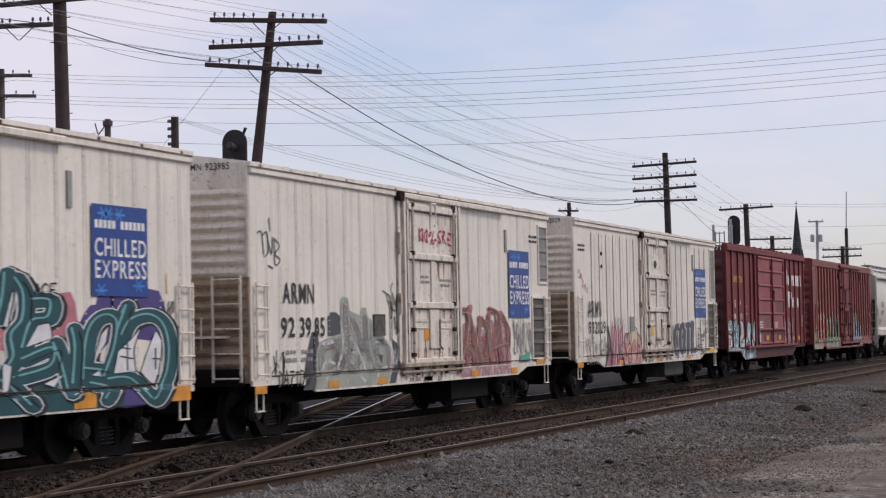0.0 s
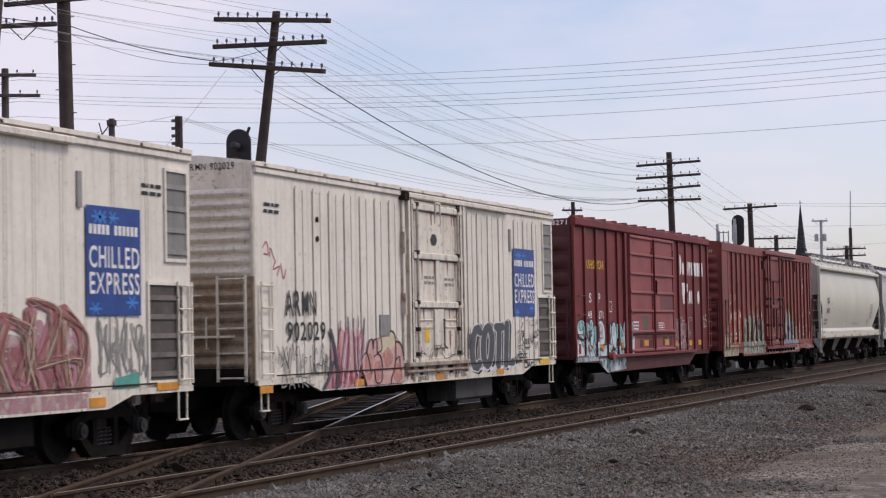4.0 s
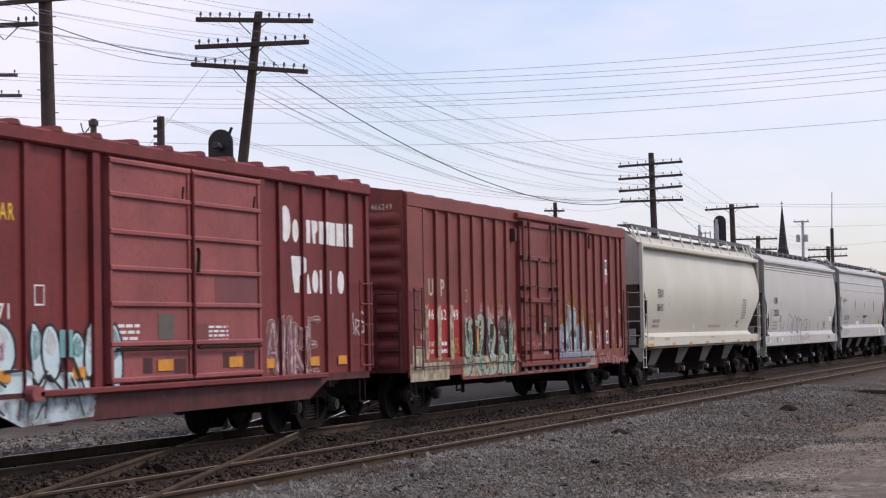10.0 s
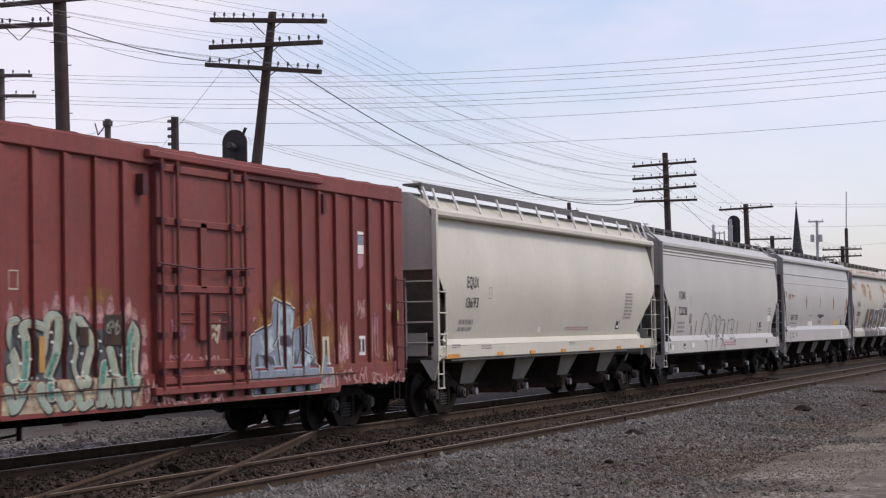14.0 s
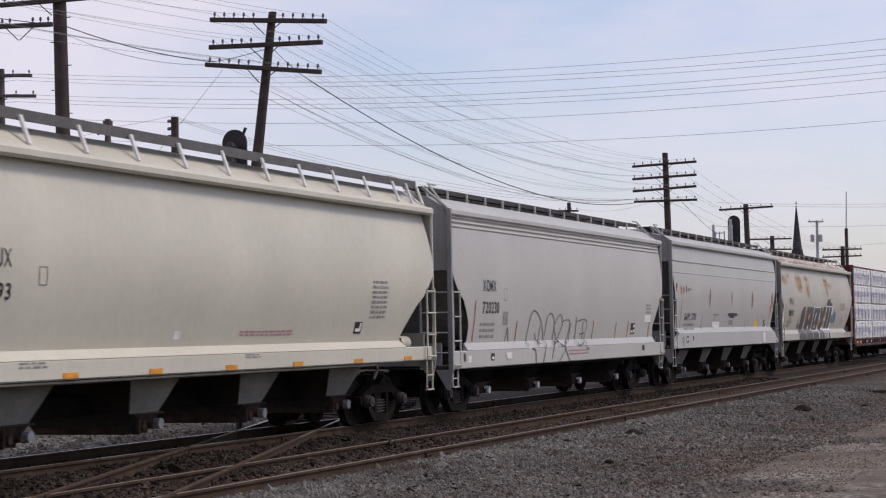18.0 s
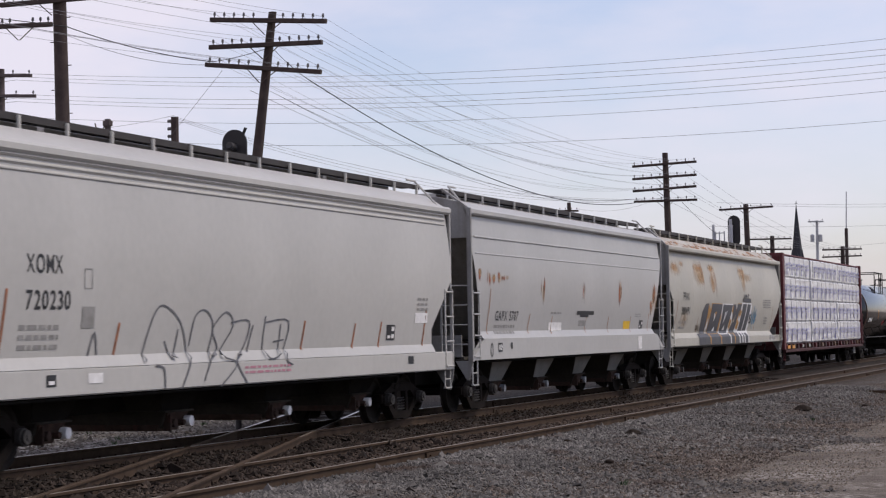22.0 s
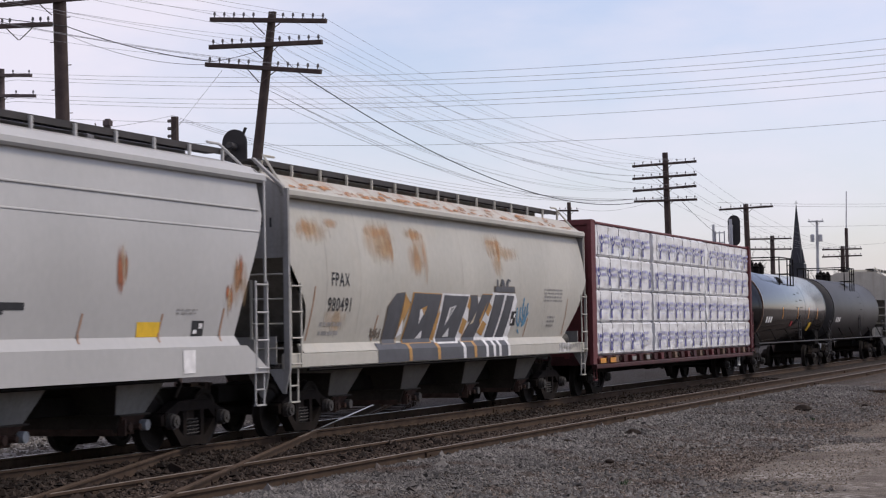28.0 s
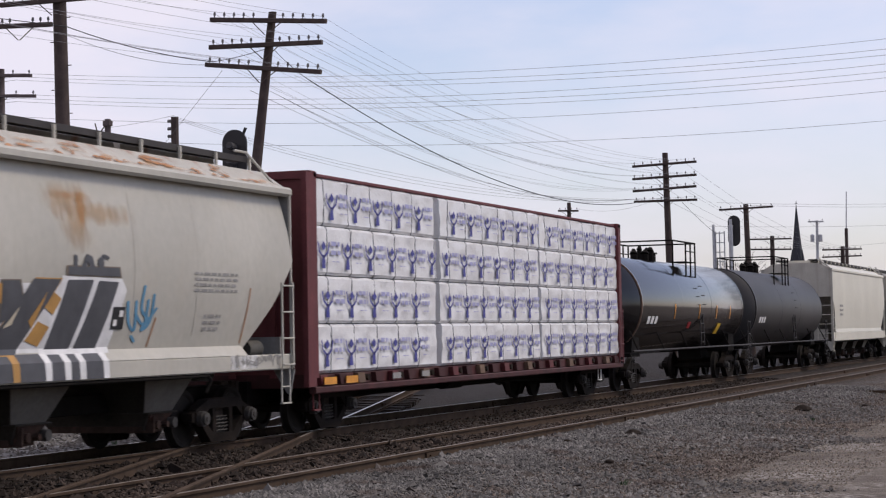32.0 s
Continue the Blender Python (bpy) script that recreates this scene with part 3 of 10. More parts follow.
def mass(u0, u1, z0, z1, n, rnd, rough=0.25):
    """A solid area with an uneven top, as columns."""
    top = [z1 - (z1 - z0) * rough * rnd.random() for _ in range(n + 1)]
    top[0], top[-1] = z0 + (z1 - z0) * 0.5, z0 + (z1 - z0) * 0.6
    w = (u1 - u0) / n
    return [[(u0 + w * k, z0), (u0 + w * (k + 1), z0), (u0 + w * (k + 1), top[k + 1]), (u0 + w * k, top[k])] for k in range(n)]


def soft_stain(name, cu, cz, ru, rz, material, parent, strips, rnd, lift=0.004):
    """One stain that thins out towards its rim."""
    paint(name, [oval(cu, cz, ru, rz, 20, 0.06, rnd)], material, parent, strips, lift)


# glyphs of the built-in font, flattened once
GLYPH = {}


def load_glyphs(chars):
    for c in chars:
        cu = bpy.data.curves.new("glyph", "FONT")
        cu.body, cu.resolution_u, cu.offset = c, 3, 0.002 if c in "MNWX" else 0.014
        ob = new("glyph", cu)
        me = bpy.data.meshes.new_from_object(ob.evaluated_get(bpy.context.evaluated_depsgraph_get()))
        pts = [(v.co.x, v.co.y) for v in me.vertices]
        GLYPH[c] = ([[pts[i] for i in p.vertices] for p in me.polygons], max([p[0] for p in pts] + [0.2]), min([p[0] for p in pts] + [0]))
        bpy.data.objects.remove(ob)
        bpy.data.meshes.remove(me)
        bpy.data.curves.remove(cu)


load_glyphs("ACDEGHILMNOPQRSTUWX0123456789-%FBK")


def words(text, u0, u1, z0, z1, bold=0.0):
    """Text from the built-in font stretched into a box, a group of polygons a letter; spaces are half a letter."""
    x, run = 0.0, []
    for c in text:
        if c == " ":
            x += 0.45
            continue
        polys, hi, lo = GLYPH[c]
        run.append((polys, x - lo))
        x += hi - lo + 0.09
    k, h = (u1 - u0) / max(x - 0.09, 0.01), (z1 - z0) / 0.72
    return [[[(u0 + (a + off) * k, z0 + b * h) for a, b in p] for p in polys] for polys, off in run]


def inscribe(name, groups, material, parent, strips, lift=0.004):
    for g in groups:
        paint(name, g, material, parent, strips, lift)


def dashes(u0, u1, z0, z1, rows, rnd):
    """Small writing that cannot be read: rows of short bars."""
    out, h = [], (z1 - z0) / (rows * 2 - 1)
    for r in range(rows):
        u = u0
        while u < u1 - 0.02:
            e = min(u + rnd.uniform(0.08, 0.25), u1)
            out.append(rect(u, e, z1 - (2 * r + 1) * h, z1 - 2 * r * h))
            u = e + 0.05
    return out


# ---------------------------------------------------------------- ground
TRACK_NEAR, TRACK_TRAIN = -4.17, 0.0
CROSS = (37.8, 1.15, math.atan(0.305))     # a point on the crossing track, and its heading


def smooth(a, b, x):
    k = min(max((x - a) / (b - a), 0), 1)
    return k * k * (3 - 2 * k)


def ground_z(x, y):
    """Height of the ground: ballast beds, the verge towards the dirt road, rough gravel beyond."""
    z = -0.172 - 0.128 * smooth(1.6, 3.2, y) - 0.10 * smooth(5, 12, y)
    z -= 0.05 * (math.exp(-((y + 2.1) / 0.5) ** 2))
    z -= 0.20 * smooth(-5.6, -8.2, y) if y < -5.6 else 0
    w = 1.0 if (y > 2.2 or y < -6.0) else 0.25
    z += w * (0.035 * noise.noise((x * 0.35, y * 0.5, 0)) + 0.022 * noise.noise((x * 1.3, y * 1.7, 3)))
    fill = smooth(42, 30, x) * smooth(-4.75, -4.3, y) * smooth(-0.70, -1.0, y)
    z += fill * (0.062 + 0.035 * noise.noise((x * 1.1, y * 2.0, 7)))
    if y > 3:
        z += 0.22 * max(0, noise.noise((x * 0.13, y * 0.22, 9))) * smooth(3, 6, y)
    return z


def ground():
    """One sheet: fine near the tracks, coarse to the horizon."""
    xs = [-2500, -600, -120, -30] + list(np.arange(-10, 12, 2.0)) + list(np.arange(12, 70, 0.25)) + list(np.arange(70, 160, 1.5)) + [170, 200, 260, 400, 700, 1400, 3000]
    ys = [-2500, -600, -150, -60, -30, -22, -18] + list(np.arange(-16, 12, 0.25)) + [13, 15, 18, 22, 30, 45, 80, 160, 400, 900, 2500]
    v = [(x, y, ground_z(x, y) if abs(y) < 40 else -0.45) for y in ys for x in xs]
    nx = len(xs)
    f = [(j * nx + i, j * nx + i + 1, (j + 1) * nx + i + 1, (j + 1) * nx + i) for j in range(len(ys) - 1) for i in range(nx - 1)]
    me = bpy.data.meshes.new("ground")
    me.from_pydata(v, [], f)
    me.polygons.foreach_set("use_smooth", [True] * len(me.polygons))
    m = bpy.data.materials.new("ground")
    m.use_nodes = True
    t, L = m.node_tree, m.node_tree.links.new
    b = t.nodes["Principled BSDF"]
    b.inputs["Roughness"].default_value, b.inputs["Specular IOR Level"].default_value = 0.95, 0.15
    co = t.nodes.new("ShaderNodeTexCoord")
    sep = t.nodes.new("ShaderNodeSeparateXYZ")
    L(co.outputs["Object"], sep.inputs[0])

    def nz(sc, d=6.0):
        n = t.nodes.new("ShaderNodeTexNoise")
        n.inputs["Scale"].default_value, n.inputs["Detail"].default_value = sc, d
        L(co.outputs["Object"], n.inputs["Vector"])
        return n.outputs["Fac"]

    def mr(src, a, c, lo=0.0, hi=1.0):
        r = t.nodes.new("ShaderNodeMapRange")
        r.inputs["From Min"].default_value, r.inputs["From Max"].default_value, r.inputs["To Min"].default_value, r.inputs["To Max"].default_value = a, c, lo, hi
        L(src, r.inputs["Value"])
        return r.outputs["Result"]

    def math_(op, a, c):
        q = t.nodes.new("ShaderNodeMath")
        q.operation = op
        for s, w in zip(q.inputs, (a, c)):
            if isinstance(w, (int, float)):
                s.default_value = w
            else:
                L(w, s)
        return q.outputs[0]

    def mixc(fac, a, c):
        x = t.nodes.new("ShaderNodeMix")
        x.data_type = "RGBA"
        for s, w in ((x.inputs["Factor"], fac), (x.inputs["A"], a), (x.inputs["B"], c)):
            if isinstance(w, tuple):
                s.default_value = (*w, 1)
            else:
                L(w, s)
        return [o for o in x.outputs if o.type == "RGBA"][0]

    gravel = mixc(mr(nz(30), 0.35, 0.65), (0.034, 0.029, 0.025), (0.115, 0.102, 0.090))
    gravel = mixc(mr(nz(0.5), 0.42, 0.62, 0, 0.75), gravel, (0.066, 0.044, 0.033))
    silt = mixc(mr(nz(9.0), 0.35, 0.65), (0.022, 0.0158, 0.0122), (0.074, 0.055, 0.042))
    bed = math_("MULTIPLY", mr(sep.outputs["Y"], -5.9, -5.3), mr(sep.outputs["Y"], 2.4, 1.6))
    gravel = mixc(math_("MULTIPLY", bed, mr(nz(0.8), 0.3, 0.6, 0.55, 0.95)), gravel, silt)
    # bed below the train darkened in its colour, to hold the shade under the cars
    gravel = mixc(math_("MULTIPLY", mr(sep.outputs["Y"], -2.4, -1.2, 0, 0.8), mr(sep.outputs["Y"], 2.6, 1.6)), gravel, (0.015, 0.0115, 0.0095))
    dirt = mixc(mr(nz(1.2), 0.35, 0.65), (0.098, 0.081, 0.068), (0.182, 0.156, 0.132))
    dirt = mixc(mr(nz(22), 0.4, 0.7, 0, 0.6), dirt, (0.055, 0.040, 0.031))
    edge = math_("ADD", sep.outputs["Y"], math_("MULTIPLY", math_("SUBTRACT", nz(0.6), 0.5), 3.0))
    edge = math_("ADD", edge, math_("MULTIPLY", math_("SUBTRACT", nz(7.0), 0.5), 3.5))
    out = mixc(mr(edge, -9.6, -7.6), dirt, gravel)
    crust = math_("MULTIPLY", mr(nz(0.42, 3.0), 0.50, 0.62), mr(nz(7.0, 8.0), 0.46, 0.60))
    out = mixc(math_("MULTIPLY", crust, mr(sep.outputs["Y"], -6.3, -7.2, 0, 0.45)), out, (0.40, 0.37, 0.34))
    mud = None
    for cx, cy, rx, ry in ((43.5, -7.6, 0.9, 1.2), (36.8, -9.0, 1.4, 1.2), (34.8, -10.0, 1.1, 1.2), (32.0, -9.1, 0.5, 0.6), (25.0, -11.3, 1.0, 1.0), (52.0, -7.4, 1.5, 0.9), (29.0, -10.6, 1.2, 1.0)):
        du = math_("DIVIDE", math_("SUBTRACT", sep.outputs["X"], cx), rx)
        dv = math_("DIVIDE", math_("SUBTRACT", sep.outputs["Y"], cy), ry)
        one = mr(math_("ADD", math_("MULTIPLY", du, du), math_("MULTIPLY", dv, dv)), 1.2, 0.1)
        mud = one if mud is None else math_("MAXIMUM", mud, one)
    out = mixc(math_("MULTIPLY", mud, mr(nz(8.0, 8.0), 0.46, 0.60, 0, 0.65)), out, (0.42, 0.39, 0.355))
    pale = mixc(mr(nz(3), 0.35, 0.65), (0.085, 0.080, 0.075), (0.29, 0.28, 0.27))
    out = mixc(math_("MULTIPLY", mr(sep.outputs["Y"], 2.2, 4.0), math_("MULTIPLY", mr(nz(0.28), 0.42, 0.6, 0.25, 1.0), mr(sep.outputs["X"], 33, 46, 1.0, 0.10))), out, pale)
    # ground behind the train turns darker beyond x 38
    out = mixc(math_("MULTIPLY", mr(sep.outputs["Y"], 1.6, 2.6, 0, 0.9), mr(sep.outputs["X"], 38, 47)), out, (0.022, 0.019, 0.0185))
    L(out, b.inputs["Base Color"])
    bp = t.nodes.new("ShaderNodeBump")
    bp.inputs["Strength"].default_value, bp.inputs["Distance"].default_value = 1.0, 0.05
    L(nz(22), bp.inputs["Height"])
    L(bp.outputs[0], b.inputs["Normal"])
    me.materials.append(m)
    tagged(new("ground", me), "grey gravel and brown dirt beside the railway tracks", "ground", kind="structure")


ground()

# crushed stone: many small rough lumps, joined
BASE_STONE = np.array([(1, 0, 0), (-1, 0, 0), (0, 1, 0), (0, -1, 0), (0, 0, 1), (0, 0, -0.6)], float)
STONE_F = np.array([(0, 2, 4), (2, 1, 4), (1, 3, 4), (3, 0, 4), (2, 0, 5), (1, 2, 5), (3, 1, 5), (0, 3, 5)])


def stones(name, count, region, size, material, label, seed):
    """region: function of the random generator that gives (x, y) arrays."""
    g = np.random.default_rng(seed)
    x, y = region(g, count)
    z = np.array([ground_z(a, b) for a, b in zip(x, y)])
    s = size * g.lognormal(0, 0.35, count)
    pts = BASE_STONE[None] + g.normal(0, 0.28, (count, 6, 3))
    pts = pts * s[:, None, None] * np.array([1, 1, 0.75])
    a = g.uniform(0, 6.283, count)
    ca, sa = np.cos(a)[:, None], np.sin(a)[:, None]
    px, py = pts[:, :, 0] * ca - pts[:, :, 1] * sa, pts[:, :, 0] * sa + pts[:, :, 1] * ca
    v = np.stack([px + x[:, None], py + y[:, None], pts[:, :, 2] + z[:, None] + s[:, None] * 0.25], 2).reshape(-1, 3)
    f = (STONE_F[None] + 6 * np.arange(count)[:, None, None]).reshape(-1, 3)
    me = bpy.data.meshes.new(name)
    me.from_pydata(v.tolist(), [], f.tolist())
    me.materials.append(M[material])
    return tagged(new(name, me), label, "gravel", kind="stuff")


def strip(x0, x1, y0, y1, p=1.0):
    return lambda g, n: (x0 + (x1 - x0) * g.random(n) ** p, g.uniform(y0, y1, n))


def verge(g, n):
    """Dense below the track, thinning out unevenly towards the dirt road."""
    x = 17 + 48 * g.random(n) ** 1.5
    reach = 3.0 + 0.8 * np.sin(x * 0.55) + 0.5 * np.sin(x * 1.7 + 1)
    y = -5.0 - reach * g.beta(1.0, 1.7, n) * 1.6
    # bare brown patches where few stones lie
    bare = np.array([noise.noise((a * 0.28, b * 0.7, 5.0)) for a, b in zip(x, y)])
    keep = (bare < 0.12) | (g.random(n) < 0.28) | (y > -5.6)
    return np.where(keep, x, 17 + 20 * g.random(n)), np.where(keep, y, -4.95 - 1.2 * g.random(n))


stones("ballast", 105000, verge, 0.0225, "stones", "grey crushed stone ballast on the slope below the track", 1)
stones("ballast", 12000, strip(18, 75, -3.4, -0.9, 1.4), 0.024, "stones_dark", "dark crushed stone ballast between the two tracks", 2)
stones("ballast", 9000, strip(18, 44, 1.0, 7.0, 1.3), 0.032, "stones", "grey crushed stone ballast behind the train", 3)
stones("ballast", 5000, strip(17, 50, -4.8, -3.5, 1.3), 0.022, "stones_brown", "dark crushed stone ballast between the rails", 5)
stones("ballast", 2600, strip(19, 34, -4.2, -1.2, 1.0), 0.035, "stones_dark", "dark lumps of earth and stone round the crossing", 6)
stones("ballast", 26000, strip(20, 62, -9.7, -6.9, 1.4), 0.017, "stones_russet", "brown crushed stone thinning out into the dirt road", 7)
stones("gravel", 42000, strip(19, 75, -11.5, -6.4, 1.4), 0.011, "pebble", "loose pebbles on the dirt road edge", 4)


def build_debris():
    """Dark lumps, a rotten plank and small weeds on the gravel."""
    rnd = random.Random(33)
    for x, y, r in ((36.1, -6.25, 0.11), (48.6, -7.25, 0.16), (33.0, -5.9, 0.07), (52.5, -8.2, 0.09), (30.2, -7.4, 0.06)):
        rings = []
        for k in range(5):
            a = -0.4 + 1.9 * k / 4
            rings.append([(r * math.cos(a) * math.cos(i * 0.785) * rnd.uniform(0.7, 1.25), 1.3 * r * math.cos(a) * math.sin(i * 0.785) * rnd.uniform(0.7, 1.25), r * 0.8 * math.sin(a)) for i in range(8)])
        lump = part("debris", Shape().loft(rings), "truck", at=pose(x, y, ground_z(x, y) + 0.02))
        tagged(lump, "dark lump of debris lying on the gravel", "debris", "debris on the gravel")
    for x, y, w, t in ((61.5, -7.6, 1.9, 62), (63.5, -8.3, 1.2, 75)):
        s = Shape().loft([[(-w / 2, -0.11, 0), (-w / 2, 0.10, 0.01), (-w / 2 + 0.05, 0.09, 0.10), (-w / 2 + 0.02, -0.10, 0.09)], [(0, -0.12, 0), (0, 0.12, 0), (0, 0.11, 0.12), (0, -0.11, 0.11)], [(w / 2, -0.10, 0), (w / 2 - 0.04, 0.09, 0.0), (w / 2, 0.08, 0.09), (w / 2 + 0.06, -0.09, 0.08)]])
        tagged(part("old_tie", s, "rail", at=pose(x, y, ground_z(x, y), 0, 0, t)), "rotten brown wooden tie lying on the gravel", "wooden tie", "discarded ties")
    for k in range(9):
        x, y = ((22.6, -7.9), (34.4, 3.6), (35.6, 4.2), (41, 5.0), (30, 4.4), (26.5, -8.6), (45, -8.1), (38, 6.2), (28.5, 5.2))[k]
        s = Shape()
        for _ in range(14):
            a, ln = rnd.uniform(0, 6.28), rnd.uniform(0.05, 0.13)
            d = Vector((math.cos(a), math.sin(a), 1.2)).normalized() * ln
            c = Vector((-math.sin(a), math.cos(a), 0)) * 0.008
            b0 = Vector((rnd.uniform(-0.05, 0.05), rnd.uniform(-0.05, 0.05), 0))
            s.add([b0 - c, b0 + c, b0 + d * 0.6 + c * 1.4, b0 + d, b0 + d * 0.6 - c * 1.4], [(0, 1, 2, 3, 4)])
        tagged(part("weed", s, "weed", at=pose(x, y, ground_z(x, y) + 0.01)), "small green weed growing in the gravel", "weed", "weeds in the gravel")


M["weed"] = mat("weed_green", (0.045, 0.07, 0.032), 0.7, var=0.3, scale=20)
build_debris()

# ---------------------------------------------------------------- tracks
RAILP = [(-0.070, -0.172), (0.070, -0.172), (0.070, -0.160), (0.010, -0.140), (0.009, -0.045), (0.036, -0.034), (0.036, -0.006), (0.028, -0.001), (-0.028, -0.001), (-0.036, -0.006), (-0.036, -0.034), (-0.009, -0.045), (-0.010, -0.140), (-0.070, -0.160)]
TIE = Shape().bar(-0.115, 0.115, -1.29, 1.29, -0.33, -0.175, 0.012).mesh("tie")
PLATE = Shape().box(-0.1, 0.1, -0.17, 0.17, -0.174, -0.162).box(-0.05, -0.02, 0.085, 0.125, -0.162, -0.135).box(0.02, 0.05, -0.125, -0.085, -0.162, -0.135).mesh("tie_plate")


def track(name, label, at, x0, x1, head, tie_from, tie_to, rnd):
    tr = tagged(thing(name, label, "track", at), kind="structure")
    for y in (-0.755, 0.755):
        r = part("rail", Shape().along([(y + a, b) for a, b in RAILP], x0, x1), "rail", tr, "rusty steel rail")
        part("rail_head", Shape().bar(x0, x1, y - 0.027, y + 0.027, -0.0035, 0.0, 0.0005), head, r) if name != "track_crossing" else [part("rail_head", Shape().bar(a, b, y - 0.027, y + 0.027, -0.0035, 0.0, 0.0005), m, r) for a, b, m in ((x0, -6.5, "rail"), (-6.5, -3.0, "railtop_dull"), (-3.0, x1, "railtop"))]
        for k in range(int((tie_to - tie_from) / 11.9)):
            xj = tie_from + 3.0 + 11.9 * k + (4.5 if y > 0 else 0)
            part("joint_bar", Shape().box(xj - 0.35, xj + 0.35, y - 0.042, y - 0.010, -0.135, -0.05).box(xj - 0.35, xj + 0.35, y + 0.010, y + 0.042, -0.135, -0.05)
                 .cyl((xj - 0.22, y - 0.07, -0.09), (xj - 0.22, y + 0.07, -0.09), 0.016, 6).cyl((xj + 0.22, y - 0.07, -0.09), (xj + 0.22, y + 0.07, -0.09), 0.016, 6), "rail", tr, "bolted joint bar")
    x = tie_from
    sunk = 0.045 if name == "track_crossing" else 0.012
    while x < tie_to:
        part("tie", TIE, "tie", tr, at=pose(x, rnd.uniform(-0.05, 0.05), rnd.uniform(-0.02, 0.0) - sunk * rnd.random(), rnd.uniform(-sunk, sunk) * 40, 0, rnd.uniform(-1.5, 1.5) * (1 + 60 * sunk)))
        if x < 62:
            for y in (-0.755, 0.755):
                part("tie_plate", PLATE, "rail", tr, at=pose(x, y, 0))
        x += 0.53
    return tr


def build_tracks():
    rnd = random.Random(4)
    track("track_near", "empty railway track with rusty rails and worn ties", pose(0, TRACK_NEAR - 0.03, -0.018), -60, 420, "railtop_dull", 14, 90, rnd)
    track("track_train", "railway track under the passing freight train", pose(0, TRACK_TRAIN, 0), -60, 420, "railtop", 18, 80, rnd)
    track("track_crossing", "railway track that crosses the others at a diamond", pose(CROSS[0], CROSS[1], 0.002, 0, 0, math.degrees(CROSS[2])), -24, 40, "railtop", -15.5, 22, rnd)


build_tracks()


# ---------------------------------------------------------------- poles and wires
def arm_of(parent, at, half, pins, sign=1, brace=True, r=0.055, mt="pole"):
    """A crossarm (local y) with its insulators on pins and two braces."""
    a = part("crossarm", Shape().bar(-half, half, -r, r, -r, r, 0.012), mt, parent, at=at)
    if pins:
        for k in range(pins):
            y = -half + 0.10 + (2 * half - 0.20) * k / (pins - 1)
            if abs(y) < 0.17:
                continue
            s = Shape().cyl((y, 0, r), (y, 0, r + 0.06), 0.014, 5).cyl((y, 0, r + 0.05), (y, 0, r + 0.10), 0.034, 7, 0.030).cyl((y, 0, r + 0.10), (y, 0, r + 0.135), 0.030, 7, 0.018)
            part("insulator", s, "glass_ins", a)
    if brace:
        part("brace", Shape().tube([(-0.42, r + 0.01, -0.02), (-0.02, r + 0.03, -0.36)], 0.013, 5).tube([(0.42, r + 0.01, -0.02), (0.02, r + 0.03, -0.36)], 0.013, 5), mt, a)
    return a


def pole(label, base, top, r0, r1, arms, mt="pole", steps=False, arm_mt=None):
    """arms: rows of (y, z at the far end, y, z at the near end, pins), in the plane of the pole's x."""
    base, top = Vector(base), Vector(top)
    p = thing("utility_pole", label, "utility pole", Matrix.Translation(base), "poles along the railway")
    d = top - base
    s = Shape()
    n = 14
    rings = []
    for k in range(9):
        c, r = d * (k / 8), r0 + (r1 - r0) * k / 8
        rings.append([c + Vector((r * math.cos(2 * math.pi * i / n), r * math.sin(2 * math.pi * i / n), 0)) * (1 + 0.03 * noise.noise((i * 0.9, k * 0.7, base.x))) for i in range(n)])
    part("pole", s.loft(rings), mt, p)
    for yb, zb, ya, za, pins in arms:
        c = Vector((top.x, (ya + yb) / 2, (za + zb) / 2)) - base
        half = math.hypot(ya - yb, za - zb) / 2
        ang = math.degrees(math.atan2(zb - za, yb - ya))
        c.x -= r1 + 0.06
        arm_of(p, Matrix.Translation(c) @ pose(0, 0, 0, ang, 0, 0) @ pose(0, 0, 0, 0, 0, 90), half, pins, mt=arm_mt or mt)
    if steps:
        for k in range(10):
            c = d * (0.45 + 0.05 * k)
            part("step", Shape().cyl(c + Vector((0, 0.1 * (1 if k % 2 else -1), 0)), c + Vector((0, 0.28 * (1 if k % 2 else -1), 0)), 0.012, 5), mt, p)
    return p


